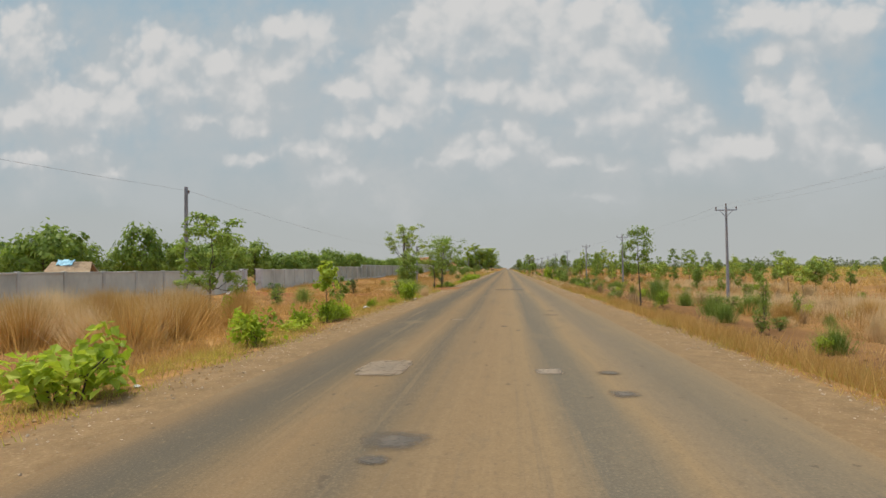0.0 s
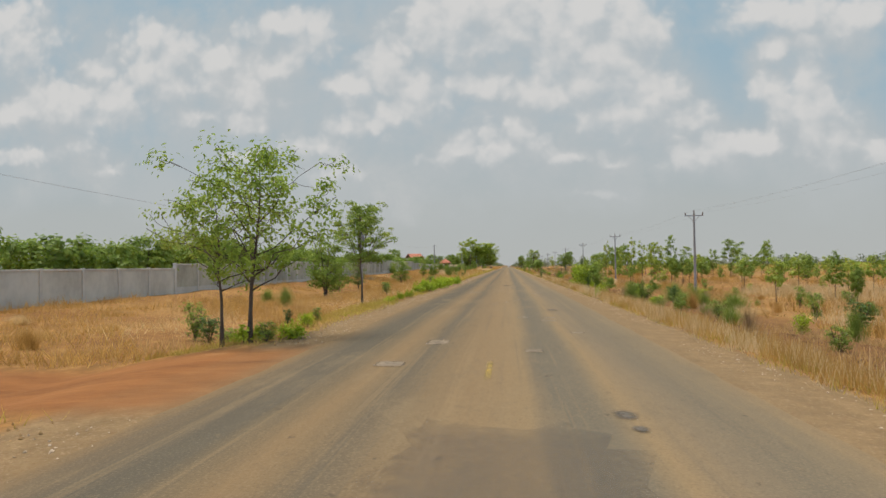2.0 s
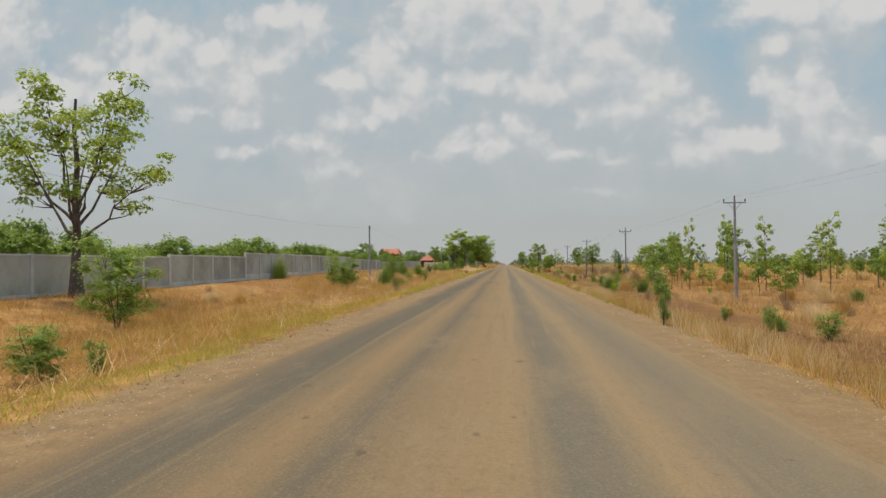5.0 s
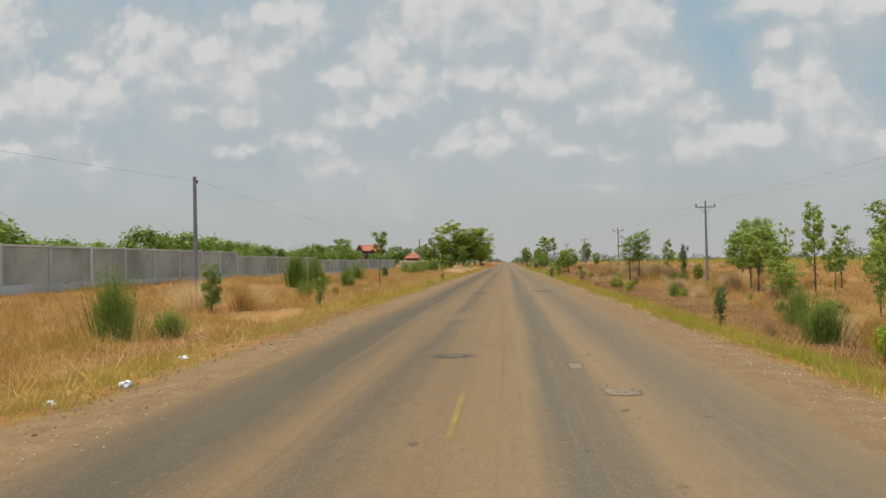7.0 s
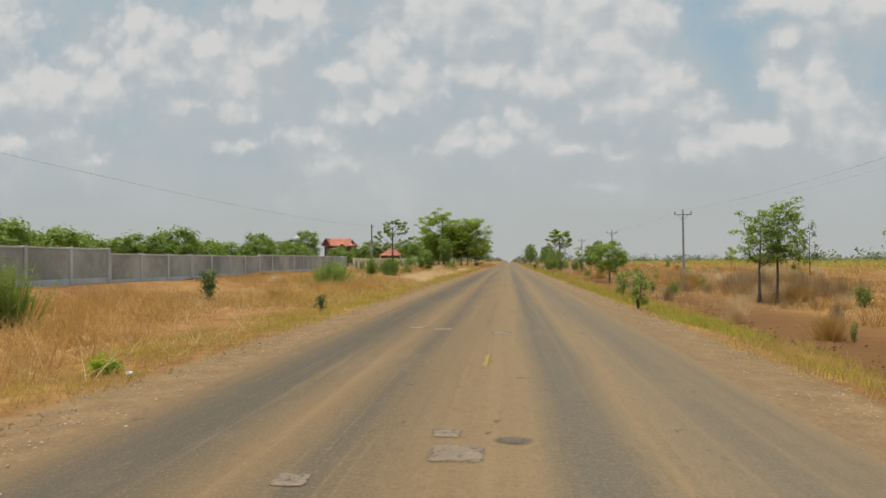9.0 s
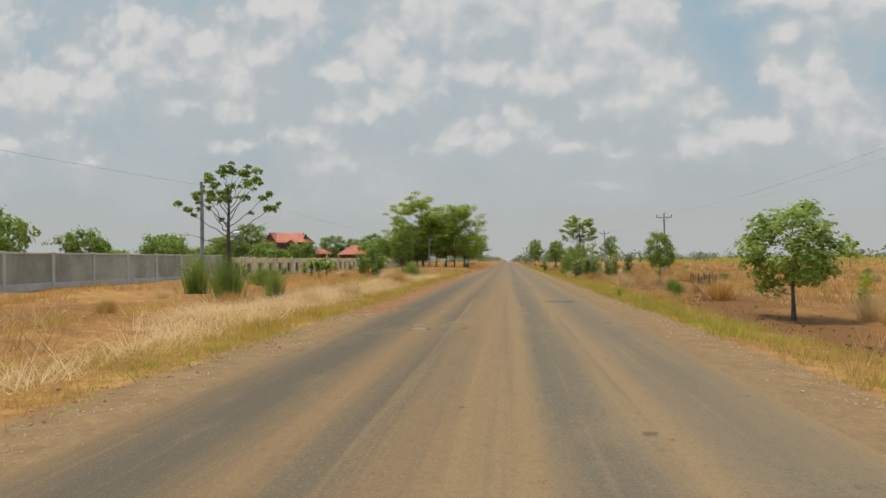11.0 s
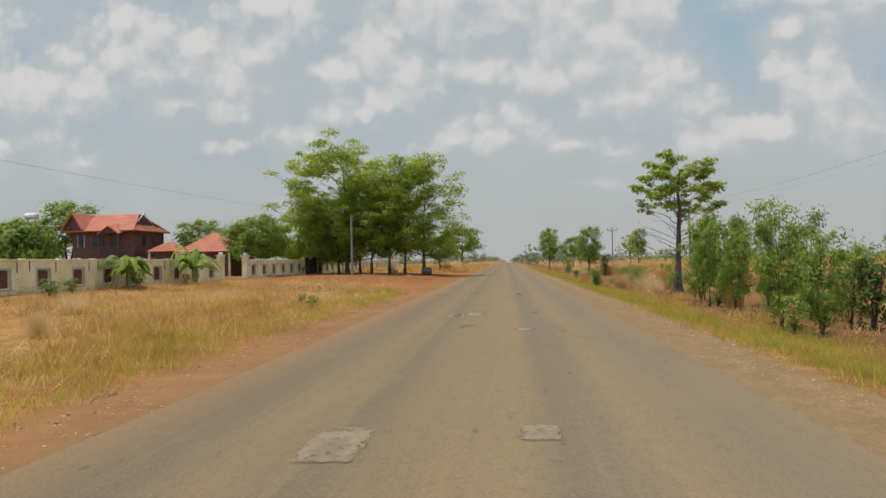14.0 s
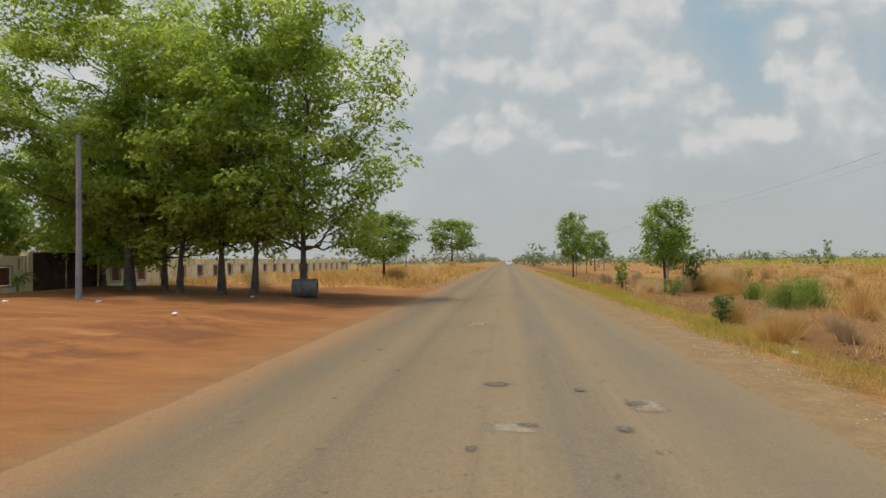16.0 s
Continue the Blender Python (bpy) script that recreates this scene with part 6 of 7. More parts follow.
grass("verge_grass", "pale seeding straw standing along the shoulder", M["straw"], 16000, (4.2, 5.8), (50, 140), 0.3, 0.6, 0.012, 222, lean=0.5, clumps=60, tight=0.22)
grass("dry_grass", "pale tangled straw lying along the verge", M["straw"], 30000, (-9.8, -6.6), (228, 300), 0.2, 0.5, 0.018, 217, lean=1.9, tight=0.4, keep=patchy(0.3, 1.2))
grass("dry_grass", "tall golden grass in uneven stands", M["dry"], 60000, (-19.0, -7.0), (56, 225), 0.4, 0.85, 0.022, 218, tight=0.5, keep=patchy(0.4, 2.2, 0.35))
grass("dry_grass", "tall pale straw standing in the field", M["straw"], 46000, (17.0, 38.0), (22, 120), 0.7, 1.35, 0.03, 219, lean=0.5, tight=0.7, keep=patchy(0.16, 1.9, 0.2))
grass("verge_grass", "golden grass yellowing to green beside the shoulder", M["golden"], 70000, (-13.0, -5.6), (120, 320), 0.18, 0.45, 0.022, 220, tight=0.4, keep=patchy(0.35, 0.9, 0.1))
grass("dry_grass", "long pale dead stems lying over the grass", M["straw"], 9000, (-14.0, -6.0), (60, 330), 0.3, 0.7, 0.02, 221, lean=2.6, clumps=6, tight=0.35)
grass("field_grass", "low green growth across the distant field", M["verge_green"], 30000, (70.0, 300.0), (120, 700), 0.5, 1.1, 0.35, 216, tight=2.5)


# ---- clods and gravel along the edges of the shoulders ----
def clods(name, label, mat, n, x0, spread_x, smin, smax, seed):
    rng = np.random.default_rng(seed)
    y = rng.uniform(0, 345, n)
    x = x0 + rng.normal(0, spread_x, n) + 0.18 * np.sin(y * 0.8) + 0.12 * np.sin(y * 2.3)
    s = rng.uniform(smin, smax, n) * rng.uniform(0.5, 1.0, n)
    ok = ~in_track(x, y)
    x, y, s = x[ok], y[ok], s[ok]
    c = np.column_stack([x, y, height(x, y) + s * 0.2])
    unit = np.array([[1, 0, 0], [-1, 0, 0], [0, 1, 0], [0, -1, 0], [0, 0, 0.7], [0, 0, -0.7]])
    V = c[:, None, :] + unit[None] * s[:, None, None] * rng.uniform(0.6, 1.2, (len(s), 6, 1)) + rng.normal(0, 0.15, (len(s), 6, 3)) * s[:, None, None]
    tri = np.array([[0, 2, 4], [2, 1, 4], [1, 3, 4], [3, 0, 4], [2, 0, 5], [1, 2, 5], [3, 1, 5], [0, 3, 5]])
    F = (tri[None] + 6 * np.arange(len(s))[:, None, None]).reshape(-1, 3)
    tagged(new(name, poly_mesh(name, V.reshape(-1, 3), F, mat)), label, "soil", kind="stuff")


M["clod"] = surface("earth_clods", [(0.0, (0.22, 0.13, 0.05)), (1.0, (0.40, 0.26, 0.11))], 3.0, 0.95, 20.0, space="World")
M["clod_dark"] = surface("dark_earth_clods", [(0.0, (0.09, 0.045, 0.02)), (1.0, (0.21, 0.115, 0.05))], 3.0, 0.95, 20.0, space="World")
M["gravel"] = surface("roadside_gravel", [(0.0, (0.30, 0.22, 0.13)), (1.0, (0.52, 0.42, 0.29))], 3.0, 0.95, 20.0, space="World")
clods("earth_clods", "brown earth clods along the grass edge", M["clod"], 7000, -5.15, 0.2, 0.015, 0.05, 231)
clods("earth_clods", "dark broken clods in the bare ditch", M["clod_dark"], 6000, 9.0, 0.9, 0.02, 0.09, 234)
clods("gravel", "loose pale gravel on the road shoulder", M["gravel"], 9000, 4.05, 0.3, 0.01, 0.028, 232)
clods("gravel", "loose pale gravel on the road shoulder", M["gravel"], 9000, -4.6, 0.35, 0.01, 0.028, 233)


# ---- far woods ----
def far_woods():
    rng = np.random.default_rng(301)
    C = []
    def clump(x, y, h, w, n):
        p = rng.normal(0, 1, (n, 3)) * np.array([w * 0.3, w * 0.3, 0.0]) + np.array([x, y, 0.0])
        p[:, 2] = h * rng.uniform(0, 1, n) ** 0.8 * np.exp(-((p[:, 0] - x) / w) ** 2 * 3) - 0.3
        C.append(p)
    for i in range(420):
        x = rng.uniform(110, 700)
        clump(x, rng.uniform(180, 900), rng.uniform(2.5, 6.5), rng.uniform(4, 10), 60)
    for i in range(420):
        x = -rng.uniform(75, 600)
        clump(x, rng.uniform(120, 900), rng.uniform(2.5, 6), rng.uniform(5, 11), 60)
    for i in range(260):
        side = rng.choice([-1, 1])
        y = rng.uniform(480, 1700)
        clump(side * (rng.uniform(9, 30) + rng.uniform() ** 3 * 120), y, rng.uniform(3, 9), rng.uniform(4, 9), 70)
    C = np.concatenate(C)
    # no haze in the air here; the leaf colour itself carries it
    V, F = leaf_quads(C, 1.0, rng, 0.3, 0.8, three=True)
    tagged(new("far_woods", poly_mesh("far_woods", V, F, M["leaf_hazed"])), "distant line of scattered trees, their green greyed to stand for haze", "trees", kind="stuff")


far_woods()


# ---- yard wall, gates and houses ----
M["plaster"] = surface("cream_plaster", [(0.0, (0.55, 0.44, 0.21)), (0.45, (0.79, 0.66, 0.35)), (1.0, (0.87, 0.76, 0.45))], 0.9, 0.9, 14.0, 0.2, 0.01, space="World")
M["stain"] = surface("rain_stain", [(0.0, (0.05, 0.045, 0.03)), (1.0, (0.16, 0.14, 0.09))], 4.0, 0.9, 30.0)
M["frame_grey"] = surface("grey_window_surround", [(0.0, (0.36, 0.34, 0.27)), (1.0, (0.50, 0.47, 0.38))], 2.0, 0.8, 30.0)
M["maroon"] = surface("maroon_shutter", [(0.0, (0.09, 0.035, 0.025)), (1.0, (0.19, 0.075, 0.05))], 3.0, 0.7, 30.0)
M["wood_dark"] = surface("dark_red_timber", [(0.0, (0.085, 0.04, 0.03)), (1.0, (0.17, 0.085, 0.065))], 2.0, 0.75, 30.0)
M["gate_dark"] = surface("rusty_gate", [(0.0, (0.04, 0.022, 0.016)), (1.0, (0.11, 0.06, 0.045))], 2.0, 0.8, 30.0)
M["rooftile"] = surface("terracotta_roof", [(0.0, (0.36, 0.125, 0.065)), (1.0, (0.54, 0.21, 0.12))], 1.0, 0.75, 20.0, 0.2, 0.01, space="World")
M["glass_dark"] = surface("dark_glass", [(0.0, (0.03, 0.035, 0.04)), (1.0, (0.06, 0.07, 0.08))], 1.0, 0.15, 20.0, 0.02)
M["white"] = surface("white_paint", [(0.0, (0.66, 0.65, 0.62)), (1.0, (0.82, 0.81, 0.78))], 2.0, 0.5, 30.0, 0.1)

WALL_X, BAY = -21.8, 2.45
sill, lintel = 0.26, 1.08


def wall_bay_mesh(h):
    """One bay of the yard wall with a square opening through it."""
    bm = bmesh.new()
    a, b = BAY / 2 - 0.4, BAY / 2 + 0.4
    box_bm(bm, -0.09, 0.09, 0, a, -0.3, h)
    box_bm(bm, -0.09, 0.09, b, BAY, -0.3, h)
    box_bm(bm, -0.09, 0.09, a, b, -0.3, sill)
    box_bm(bm, -0.09, 0.09, a, b, lintel, h)
    return bm_mesh("wall", bm, M["plaster"])


wall_me = wall_bay_mesh(1.52)
pier_me = box_mesh("pier", (-0.13, 0.13, -0.11, 0.11, -0.3, 1.6), M["plaster"], 0.015)
cap_me = box_mesh("coping", (-0.12, 0.12, 0.11, BAY - 0.11, 1.52, 1.57), M["plaster"], 0.01)
stain_me = box_mesh("stain", (-0.002, 0.002, -0.035, 0.035, -0.5, 0.0), M["stain"])
shutter_me = box_mesh("shutter", (-0.02, 0.02, BAY / 2 - 0.37, BAY / 2 + 0.37, sill + 0.03, lintel - 0.03), M["maroon"], 0.004)
bm = bmesh.new()
a, b = BAY / 2 - 0.4, BAY / 2 + 0.4
box_bm(bm, 0.085, 0.12, a - 0.09, a, sill - 0.09, lintel + 0.09)
box_bm(bm, 0.085, 0.12, b, b + 0.09, sill - 0.09, lintel + 0.09)
box_bm(bm, 0.085, 0.12, a, b, lintel, lintel + 0.09)
box_bm(bm, 0.085, 0.12, a, b, sill - 0.09, sill)
surround_me = bm_mesh("window_frame", bm, M["frame_grey"])


def yard_wall(y0, n, base, small=1.0):
    w = thing("yard_wall", "cream plastered yard wall with square shuttered openings", "wall", "yard wall", pose(WALL_X, y0, base))
    for i in range(n):
        o = pose(0, i * BAY, 0)
        part("bay", wall_me, w, at=o)
        part("pier", pier_me, w, "plaster pier with dark rain streaks", at=o)
        part("coping", cap_me, w, at=o)
        s = part("shutter", shutter_me, w, "maroon wooden shutter", at=o)
        part("window_frame", surround_me, w, "grey painted window surround", at=o)
        if i % 3 != 2:
            part("stain", stain_me, w, "dark rain streak", at=pose(0.096, i * BAY + 0.35, 1.5))
        part("stain", stain_me, w, "dark rain streak", at=pose(0.096, i * BAY + BAY - 0.4, 1.45))
    part("pier", pier_me, w, at=pose(0, n * BAY, 0))


yard_wall(274.0, 24, 0.5)
yard_wall(338.2, 6, 0.5)
yard_wall(358.4, 22, 0.45)
for y in (333.3, 337.9):
    p = thing("gate_post", "square cream plaster gate post with a stepped cap", "pillar", "yard gate", pose(WALL_X, y, 0.3))
    part("shaft", box_mesh("shaft", (-0.22, 0.22, -0.22, 0.22, -0.2, 2.0), M["plaster"], 0.015), p)
    part("cap", box_mesh("cap", (-0.29, 0.29, -0.29, 0.29, 2.0, 2.1), M["concrete"], 0.01), p)
    part("finial", box_mesh("finial", (-0.14, 0.14, -0.14, 0.14, 2.1, 2.3), M["concrete"], 0.03), p)


def sheet_gate(y0, y1, h, base):
    g = thing("sheet_gate", "closed dark rusty sheet metal gate", "gate", "", pose(WALL_X, y0, base))
    n = 2
    w = (y1 - y0) / n
    for i in range(n):
        part("leaf", box_mesh("leaf", (-0.02, 0.02, i * w + 0.03, (i + 1) * w - 0.03, 0.05, h), M["gate_dark"], 0.005), g)
        for z in (0.35, h - 0.3):
            part("rail", box_mesh("rail", (0.021, 0.05, i * w + 0.05, (i + 1) * w - 0.05, z, z + 0.06), M["gate_dark"], 0.004), g)


sheet_gate(353.3, 358.1, 1.9, 0.35)
for y in (353.1, 358.2):
    p = thing("gate_post", "square cream plaster gate post with a stepped cap", "pillar", "yard gate", pose(WALL_X, y, 0.3))
    part("shaft", box_mesh("shaft", (-0.2, 0.2, -0.14, 0.14, -0.2, 1.95), M["plaster"], 0.015), p)


def roof_plane(bm, pts, thick=0.12):
    """A sloping slab whose top steps up in tile courses, between four corners (eave, eave, ridge, ridge)."""
    a, b, c, d = [Vector(p) for p in pts]
    nor = (b - a).cross(d - a).normalized()
    if nor.z < 0:
        nor = -nor
    n = 9
    left, right = [], []
    for i in range(n):
        for s, up in ((i / n, 0.035), ((i + 1) / n, 0.0)):
            left.append(bm.verts.new(a.lerp(d, s) + nor * up))
            right.append(bm.verts.new(b.lerp(c, s) + nor * up))
    for i in range(len(left) - 1):
        bm.faces.new((left[i], right[i], right[i + 1], left[i + 1]))
    under = [bm.verts.new(p - nor * thick) for p in (a, b, c, d)]
    bm.faces.new(under)
    bm.faces.new((left[0], right[0], under[1], under[0]))
    bm.faces.new((right[-1], left[-1], under[3], under[2]))
    bm.faces.new(left + [under[3], under[0]])
    bm.faces.new(right + [under[2], under[1]])
    bmesh.ops.recalc_face_normals(bm, faces=bm.faces)


def roof_part(name, planes, parent, label=""):
    for p in planes:
        bm = bmesh.new()
        roof_plane(bm, p)
        part(name, bm_mesh(name, bm, M["rooftile"]), parent, label)


def prism(name, tri, depth, mat, parent):
    bm = bmesh.new()
    f = [bm.verts.new(p) for p in tri]
    g = [bm.verts.new(Vector(p) + Vector(depth)) for p in tri]
    bm.faces.new(f)
    bm.faces.new(g[::-1])
    for i in range(len(f)):
        j = (i + 1) % len(f)
        bm.faces.new((f[j], f[i], g[i], g[j]))
    bmesh.ops.recalc_face_normals(bm, faces=bm.faces)
    part(name, bm_mesh(name, bm, mat), parent)


def timber_house():
    h = thing("timber_house", "two-storey dark red timber house with terracotta gabled roof", "house", "", pose(-46.3, 358.6, 0.3) @ Matrix.Diagonal((0.74, 0.85, 0.97, 1.0)))
    part("wall", box_mesh("wall", (-5.2, 5.0, -3.6, 4.0, 2.6, 5.9), M["wood_dark"], 0.03), h, "dark red boarded upper storey")
    part("lower_wall", box_mesh("lower_wall", (-4.6, 4.4, -2.6, 3.4, -0.2, 2.6), M["concrete"], 0.03), h)
    for x in (-4.9, -1.6, 1.6, 4.7):
        part("column", box_mesh("column", (x - 0.14, x + 0.14, -3.5, -3.22, -0.2, 2.6), M["concrete"], 0.02), h)
    z0, z1 = 5.75, 7.95
    roof_part("roof", [((-5.7, -4.5, z0), (5.6, -4.5, z0), (3.5, 0, z1), (-3.6, 0, z1)), ((5.6, 4.9, z0), (-5.7, 4.9, z0), (-3.6, 0, z1), (3.5, 0, z1))], h, "sagging terracotta tile roof")
    roof_part("end_roof", [((5.7, -4.4, z0), (5.7, 4.8, z0), (4.5, 2.4, z0 + 0.75), (4.5, -2.3, z0 + 0.75))], h)
    roof_part("end_roof", [((-5.8, 4.8, z0), (-5.8, -4.4, z0), (-4.6, -2.3, z0 + 0.75), (-4.6, 2.4, z0 + 0.75))], h)
    prism("gable", [(4.1, -2.3, z0 + 0.6), (4.1, 2.4, z0 + 0.6), (4.1, 0, z1 - 0.12)], (0.12, 0, 0), M["wood_dark"], h)
    prism("gable", [(-5.9, -4.45, z0 + 0.15), (-2.9, -4.45, z0 + 0.15), (-4.3, -4.45, z1 - 0.35)], (0, 0.12, 0), M["wood_dark"], h)
    roof_part("cross_roof", [((-6.2, -4.8, z0 + 0.2), (-6.2, 0, z0 + 0.2), (-4.3, 0, z1), (-4.3, -4.8, z1)), ((-2.6, 0, z0 + 0.2), (-2.6, -4.8, z0 + 0.2), (-4.3, -4.8, z1), (-4.3, 0, z1))], h)
    roof_part("porch_roof", [((0.1, -5.2, 5.35), (0.1, -2.8, 5.9), (1.9, -2.8, 6.75), (1.9, -5.2, 6.3)), ((3.7, -2.8, 5.9), (3.7, -5.2, 5.35), (1.9, -5.2, 6.3), (1.9, -2.8, 6.75))], h)
    prism("porch_gable", [(0.4, -5.0, 5.45), (3.4, -5.0, 5.45), (1.9, -5.0, 6.2)], (0, 0.1, 0), M["wood_dark"], h)
    for x, w in ((-3.7, 0.5), (-0.9, 0.9), (2.0, 0.7)):
        win = part("window", box_mesh("window", (x - w, x + w, -3.66, -3.58, 3.9, 5.2), M["glass_dark"], 0.01), h, "dark window opening")
        part("window_frame", box_mesh("window_frame", (x - w - 0.07, x - w, -3.68, -3.58, 3.85, 5.25), M["white"] if x < -3 else M["wood_dark"], 0.006), win)
        part("window_frame", box_mesh("window_frame", (x + w, x + w + 0.07, -3.68, -3.58, 3.85, 5.25), M["white"] if x < -3 else M["wood_dark"], 0.006), win)
    for y in (-1.2, 1.4):
        part("window", box_mesh("window", (4.97, 5.05, y - 0.45, y + 0.45, 3.9, 5.2), M["glass_dark"], 0.01), h, "dark window opening")
    for x in (0.3, 3.4):
        part("porch_post", box_mesh("porch_post", (x - 0.08, x + 0.08, -5.0, -4.84, -0.2, 5.5), M["wood_dark"], 0.01), h)
    part("porch_floor", box_mesh("porch_floor", (-0.1, 3.8, -5.1, -3.6, 2.5, 2.65), M["wood_dark"], 0.01), h)
    part("barge_board", join_tubes("barge_board", [([(4.3, -2.6, z0 + 0.55), (4.3, 0, z1 + 0.08)], [0.07, 0.07]), ([(4.3, 0, z1 + 0.08), (4.3, 2.7, z0 + 0.55)], [0.07, 0.07])], M["white"], 4), h, "white painted barge board")


timber_house()


def small_house(x, y, w, d, eave, top, base):
    h = thing("bungalow", "low house with terracotta hipped roof behind the wall", "house", "", pose(x, y, base))
    part("wall", box_mesh("wall", (-w + 0.6, w - 0.6, -d + 0.6, d - 0.6, -0.2, eave), M["wood_dark"], 0.02), h)
    r = max(0.3, w - d)
    roof_part("roof", [((-w, -d, eave), (w, -d, eave), (r, 0, top), (-r, 0, top)), ((w, d, eave), (-w, d, eave), (-r, 0, top), (r, 0, top)),
                       ((w, -d, eave), (w, d, eave), (r, 0.02, top), (r, -0.02, top)), ((-w, d, eave), (-w, -d, eave), (-r, -0.02, top), (-r, 0.02, top))], h, "orange terracotta tile roof")
    for k in (-1, 1):
        win = part("window", box_mesh("window", (k * w * 0.4 - 0.4, k * w * 0.4 + 0.4, -d + 0.54, -d + 0.62, 1.0, 2.0), M["glass_dark"], 0.01), h)
    for k in (-1, 1):
        part("column", box_mesh("column", (k * (w - 0.25) - 0.1, k * (w - 0.25) + 0.1, -d + 0.12, -d + 0.32, -0.2, eave), M["plaster"], 0.01), h)


small_house(-30.4, 350.5, 2.9, 2.7, 2.75, 4.75, 0.3)
small_house(-39.4, 357.6, 1.9, 1.7, 3.1, 4.2, 0.3)

# white street lamp or tank above the far trees
tank = thing("water_tank", "white water tank on a tall thin stand", "tank", "", pose(-60.0, 361.5, 0.3))
part("tank", join_tubes("tank", [([(-0.8, 0, 8.1), (-0.75, 0, 8.1), (0.75, 0, 8.1), (0.8, 0, 8.1)], [0.1, 0.38, 0.38, 0.1])], M["white"], 12), tank, "white horizontal tank")
for x in (-0.5, 0.5):
    part("leg", join_tubes("leg", [([(x, 0, -0.2), (x, 0, 7.75)], [0.06, 0.06])], M["steel"], 6), tank)


# ---- concrete ring by the trees ----
def culvert_ring():
    r = thing("culvert_ring", "weathered concrete culvert ring lying on its side", "pipe", "", pose(-8.1, 351.2, float(height(-8.1, 351.2)) + 0.37, 0, 0, 12))
    bm = bmesh.new()
    n = 28
    rings = [(-0.5, 0.37), (-0.5, 0.29), (0.5, 0.29), (0.5, 0.37), (0.44, 0.385), (-0.44, 0.385)]
    vs = [[bm.verts.new((x, rr * math.cos(2 * math.pi * i / n), rr * math.sin(2 * math.pi * i / n))) for i in range(n)] for x, rr in rings]
    for k in range(len(rings)):
        for i in range(n):
            j = (i + 1) % n
            bm.faces.new((vs[k][i], vs[k][j], vs[(k + 1) % len(rings)][j], vs[(k + 1) % len(rings)][i]))
    bmesh.ops.recalc_face_normals(bm, faces=bm.faces)
    part("ring", bm_mesh("ring", bm, M["old_concrete"], True), r)


culvert_ring()


# ---- cut poles lying by the wall ----
def log_pile():
    p = thing("log_pile", "loose pile of cut pale poles lying by the wall", "wood pile", "", pose(-20.3, 341.5, float(height(-20.3, 341.5))))
    rng = np.random.default_rng(41)
    for i in range(16):
        y0, l, x0, r = rng.uniform(-3.2, 1.8), rng.uniform(1.2, 2.6), rng.uniform(-0.4, 0.5), rng.uniform(0.035, 0.07)
        a, z = rng.normal(0, 0.22), rng.uniform(0.03, 0.26)
        part("pole", join_tubes("pole", [([(x0, y0, z), (x0 + math.sin(a) * l * 0.5, y0 + l * 0.5, z + 0.02), (x0 + math.sin(a) * l, y0 + l, z + rng.uniform(-0.02, 0.1))], [r, r * 0.95, r * 0.8])], M["bark_pale"], 7), p)


log_pile()


# ---- car far ahead ----
def far_car():
    c = thing("car", "white saloon car far down the road", "car", "", pose(0.9, 520, 0.0))
    prof = [(-2.1, 0.35), (2.1, 0.35), (2.15, 0.75), (1.9, 0.92), (1.0, 0.98), (0.45, 1.42), (-0.95, 1.45), (-1.6, 1.0), (-2.05, 0.95)]
    prism("body", [(-0.85, y, z) for y, z in prof], (1.7, 0, 0), M["white"], c)
    part("rear_window", box_mesh("rear_window", (-0.65, 0.65, -1.45, -1.38, 1.02, 1.36), M["glass_dark"], 0.01), c)
    part("bumper", box_mesh("bumper", (-0.86, 0.86, -2.2, -2.08, 0.35, 0.6), M["white"], 0.02), c)
    for s in (-1, 1):
        part("tail_light", box_mesh("tail_light", (s * 0.7 - 0.13, s * 0.7 + 0.13, -2.14, -2.06, 0.72, 0.9), M["maroon"], 0.01), c)
        for y in (-1.35, 1.35):
            w = part("wheel", join_tubes("wheel", [([(s * 0.66, y, 0.32), (s * 0.68, y, 0.32), (s * 0.86, y, 0.32), (s * 0.88, y, 0.32)], [0.2, 0.32, 0.32, 0.2])], M["wire"], 16), c)


far_car()

# ---- field hut behind the fence ----
M["thatch"] = surface("grey_thatch", [(0.0, (0.22, 0.15, 0.08)), (1.0, (0.42, 0.31, 0.18))], 4.0, 0.95, 40.0, 0.6, 0.02)
M["tarp"] = surface("light_blue_tarp", [(0.0, (0.25, 0.50, 0.56)), (1.0, (0.42, 0.68, 0.72))], 2.0, 0.6, 20.0, 0.2)


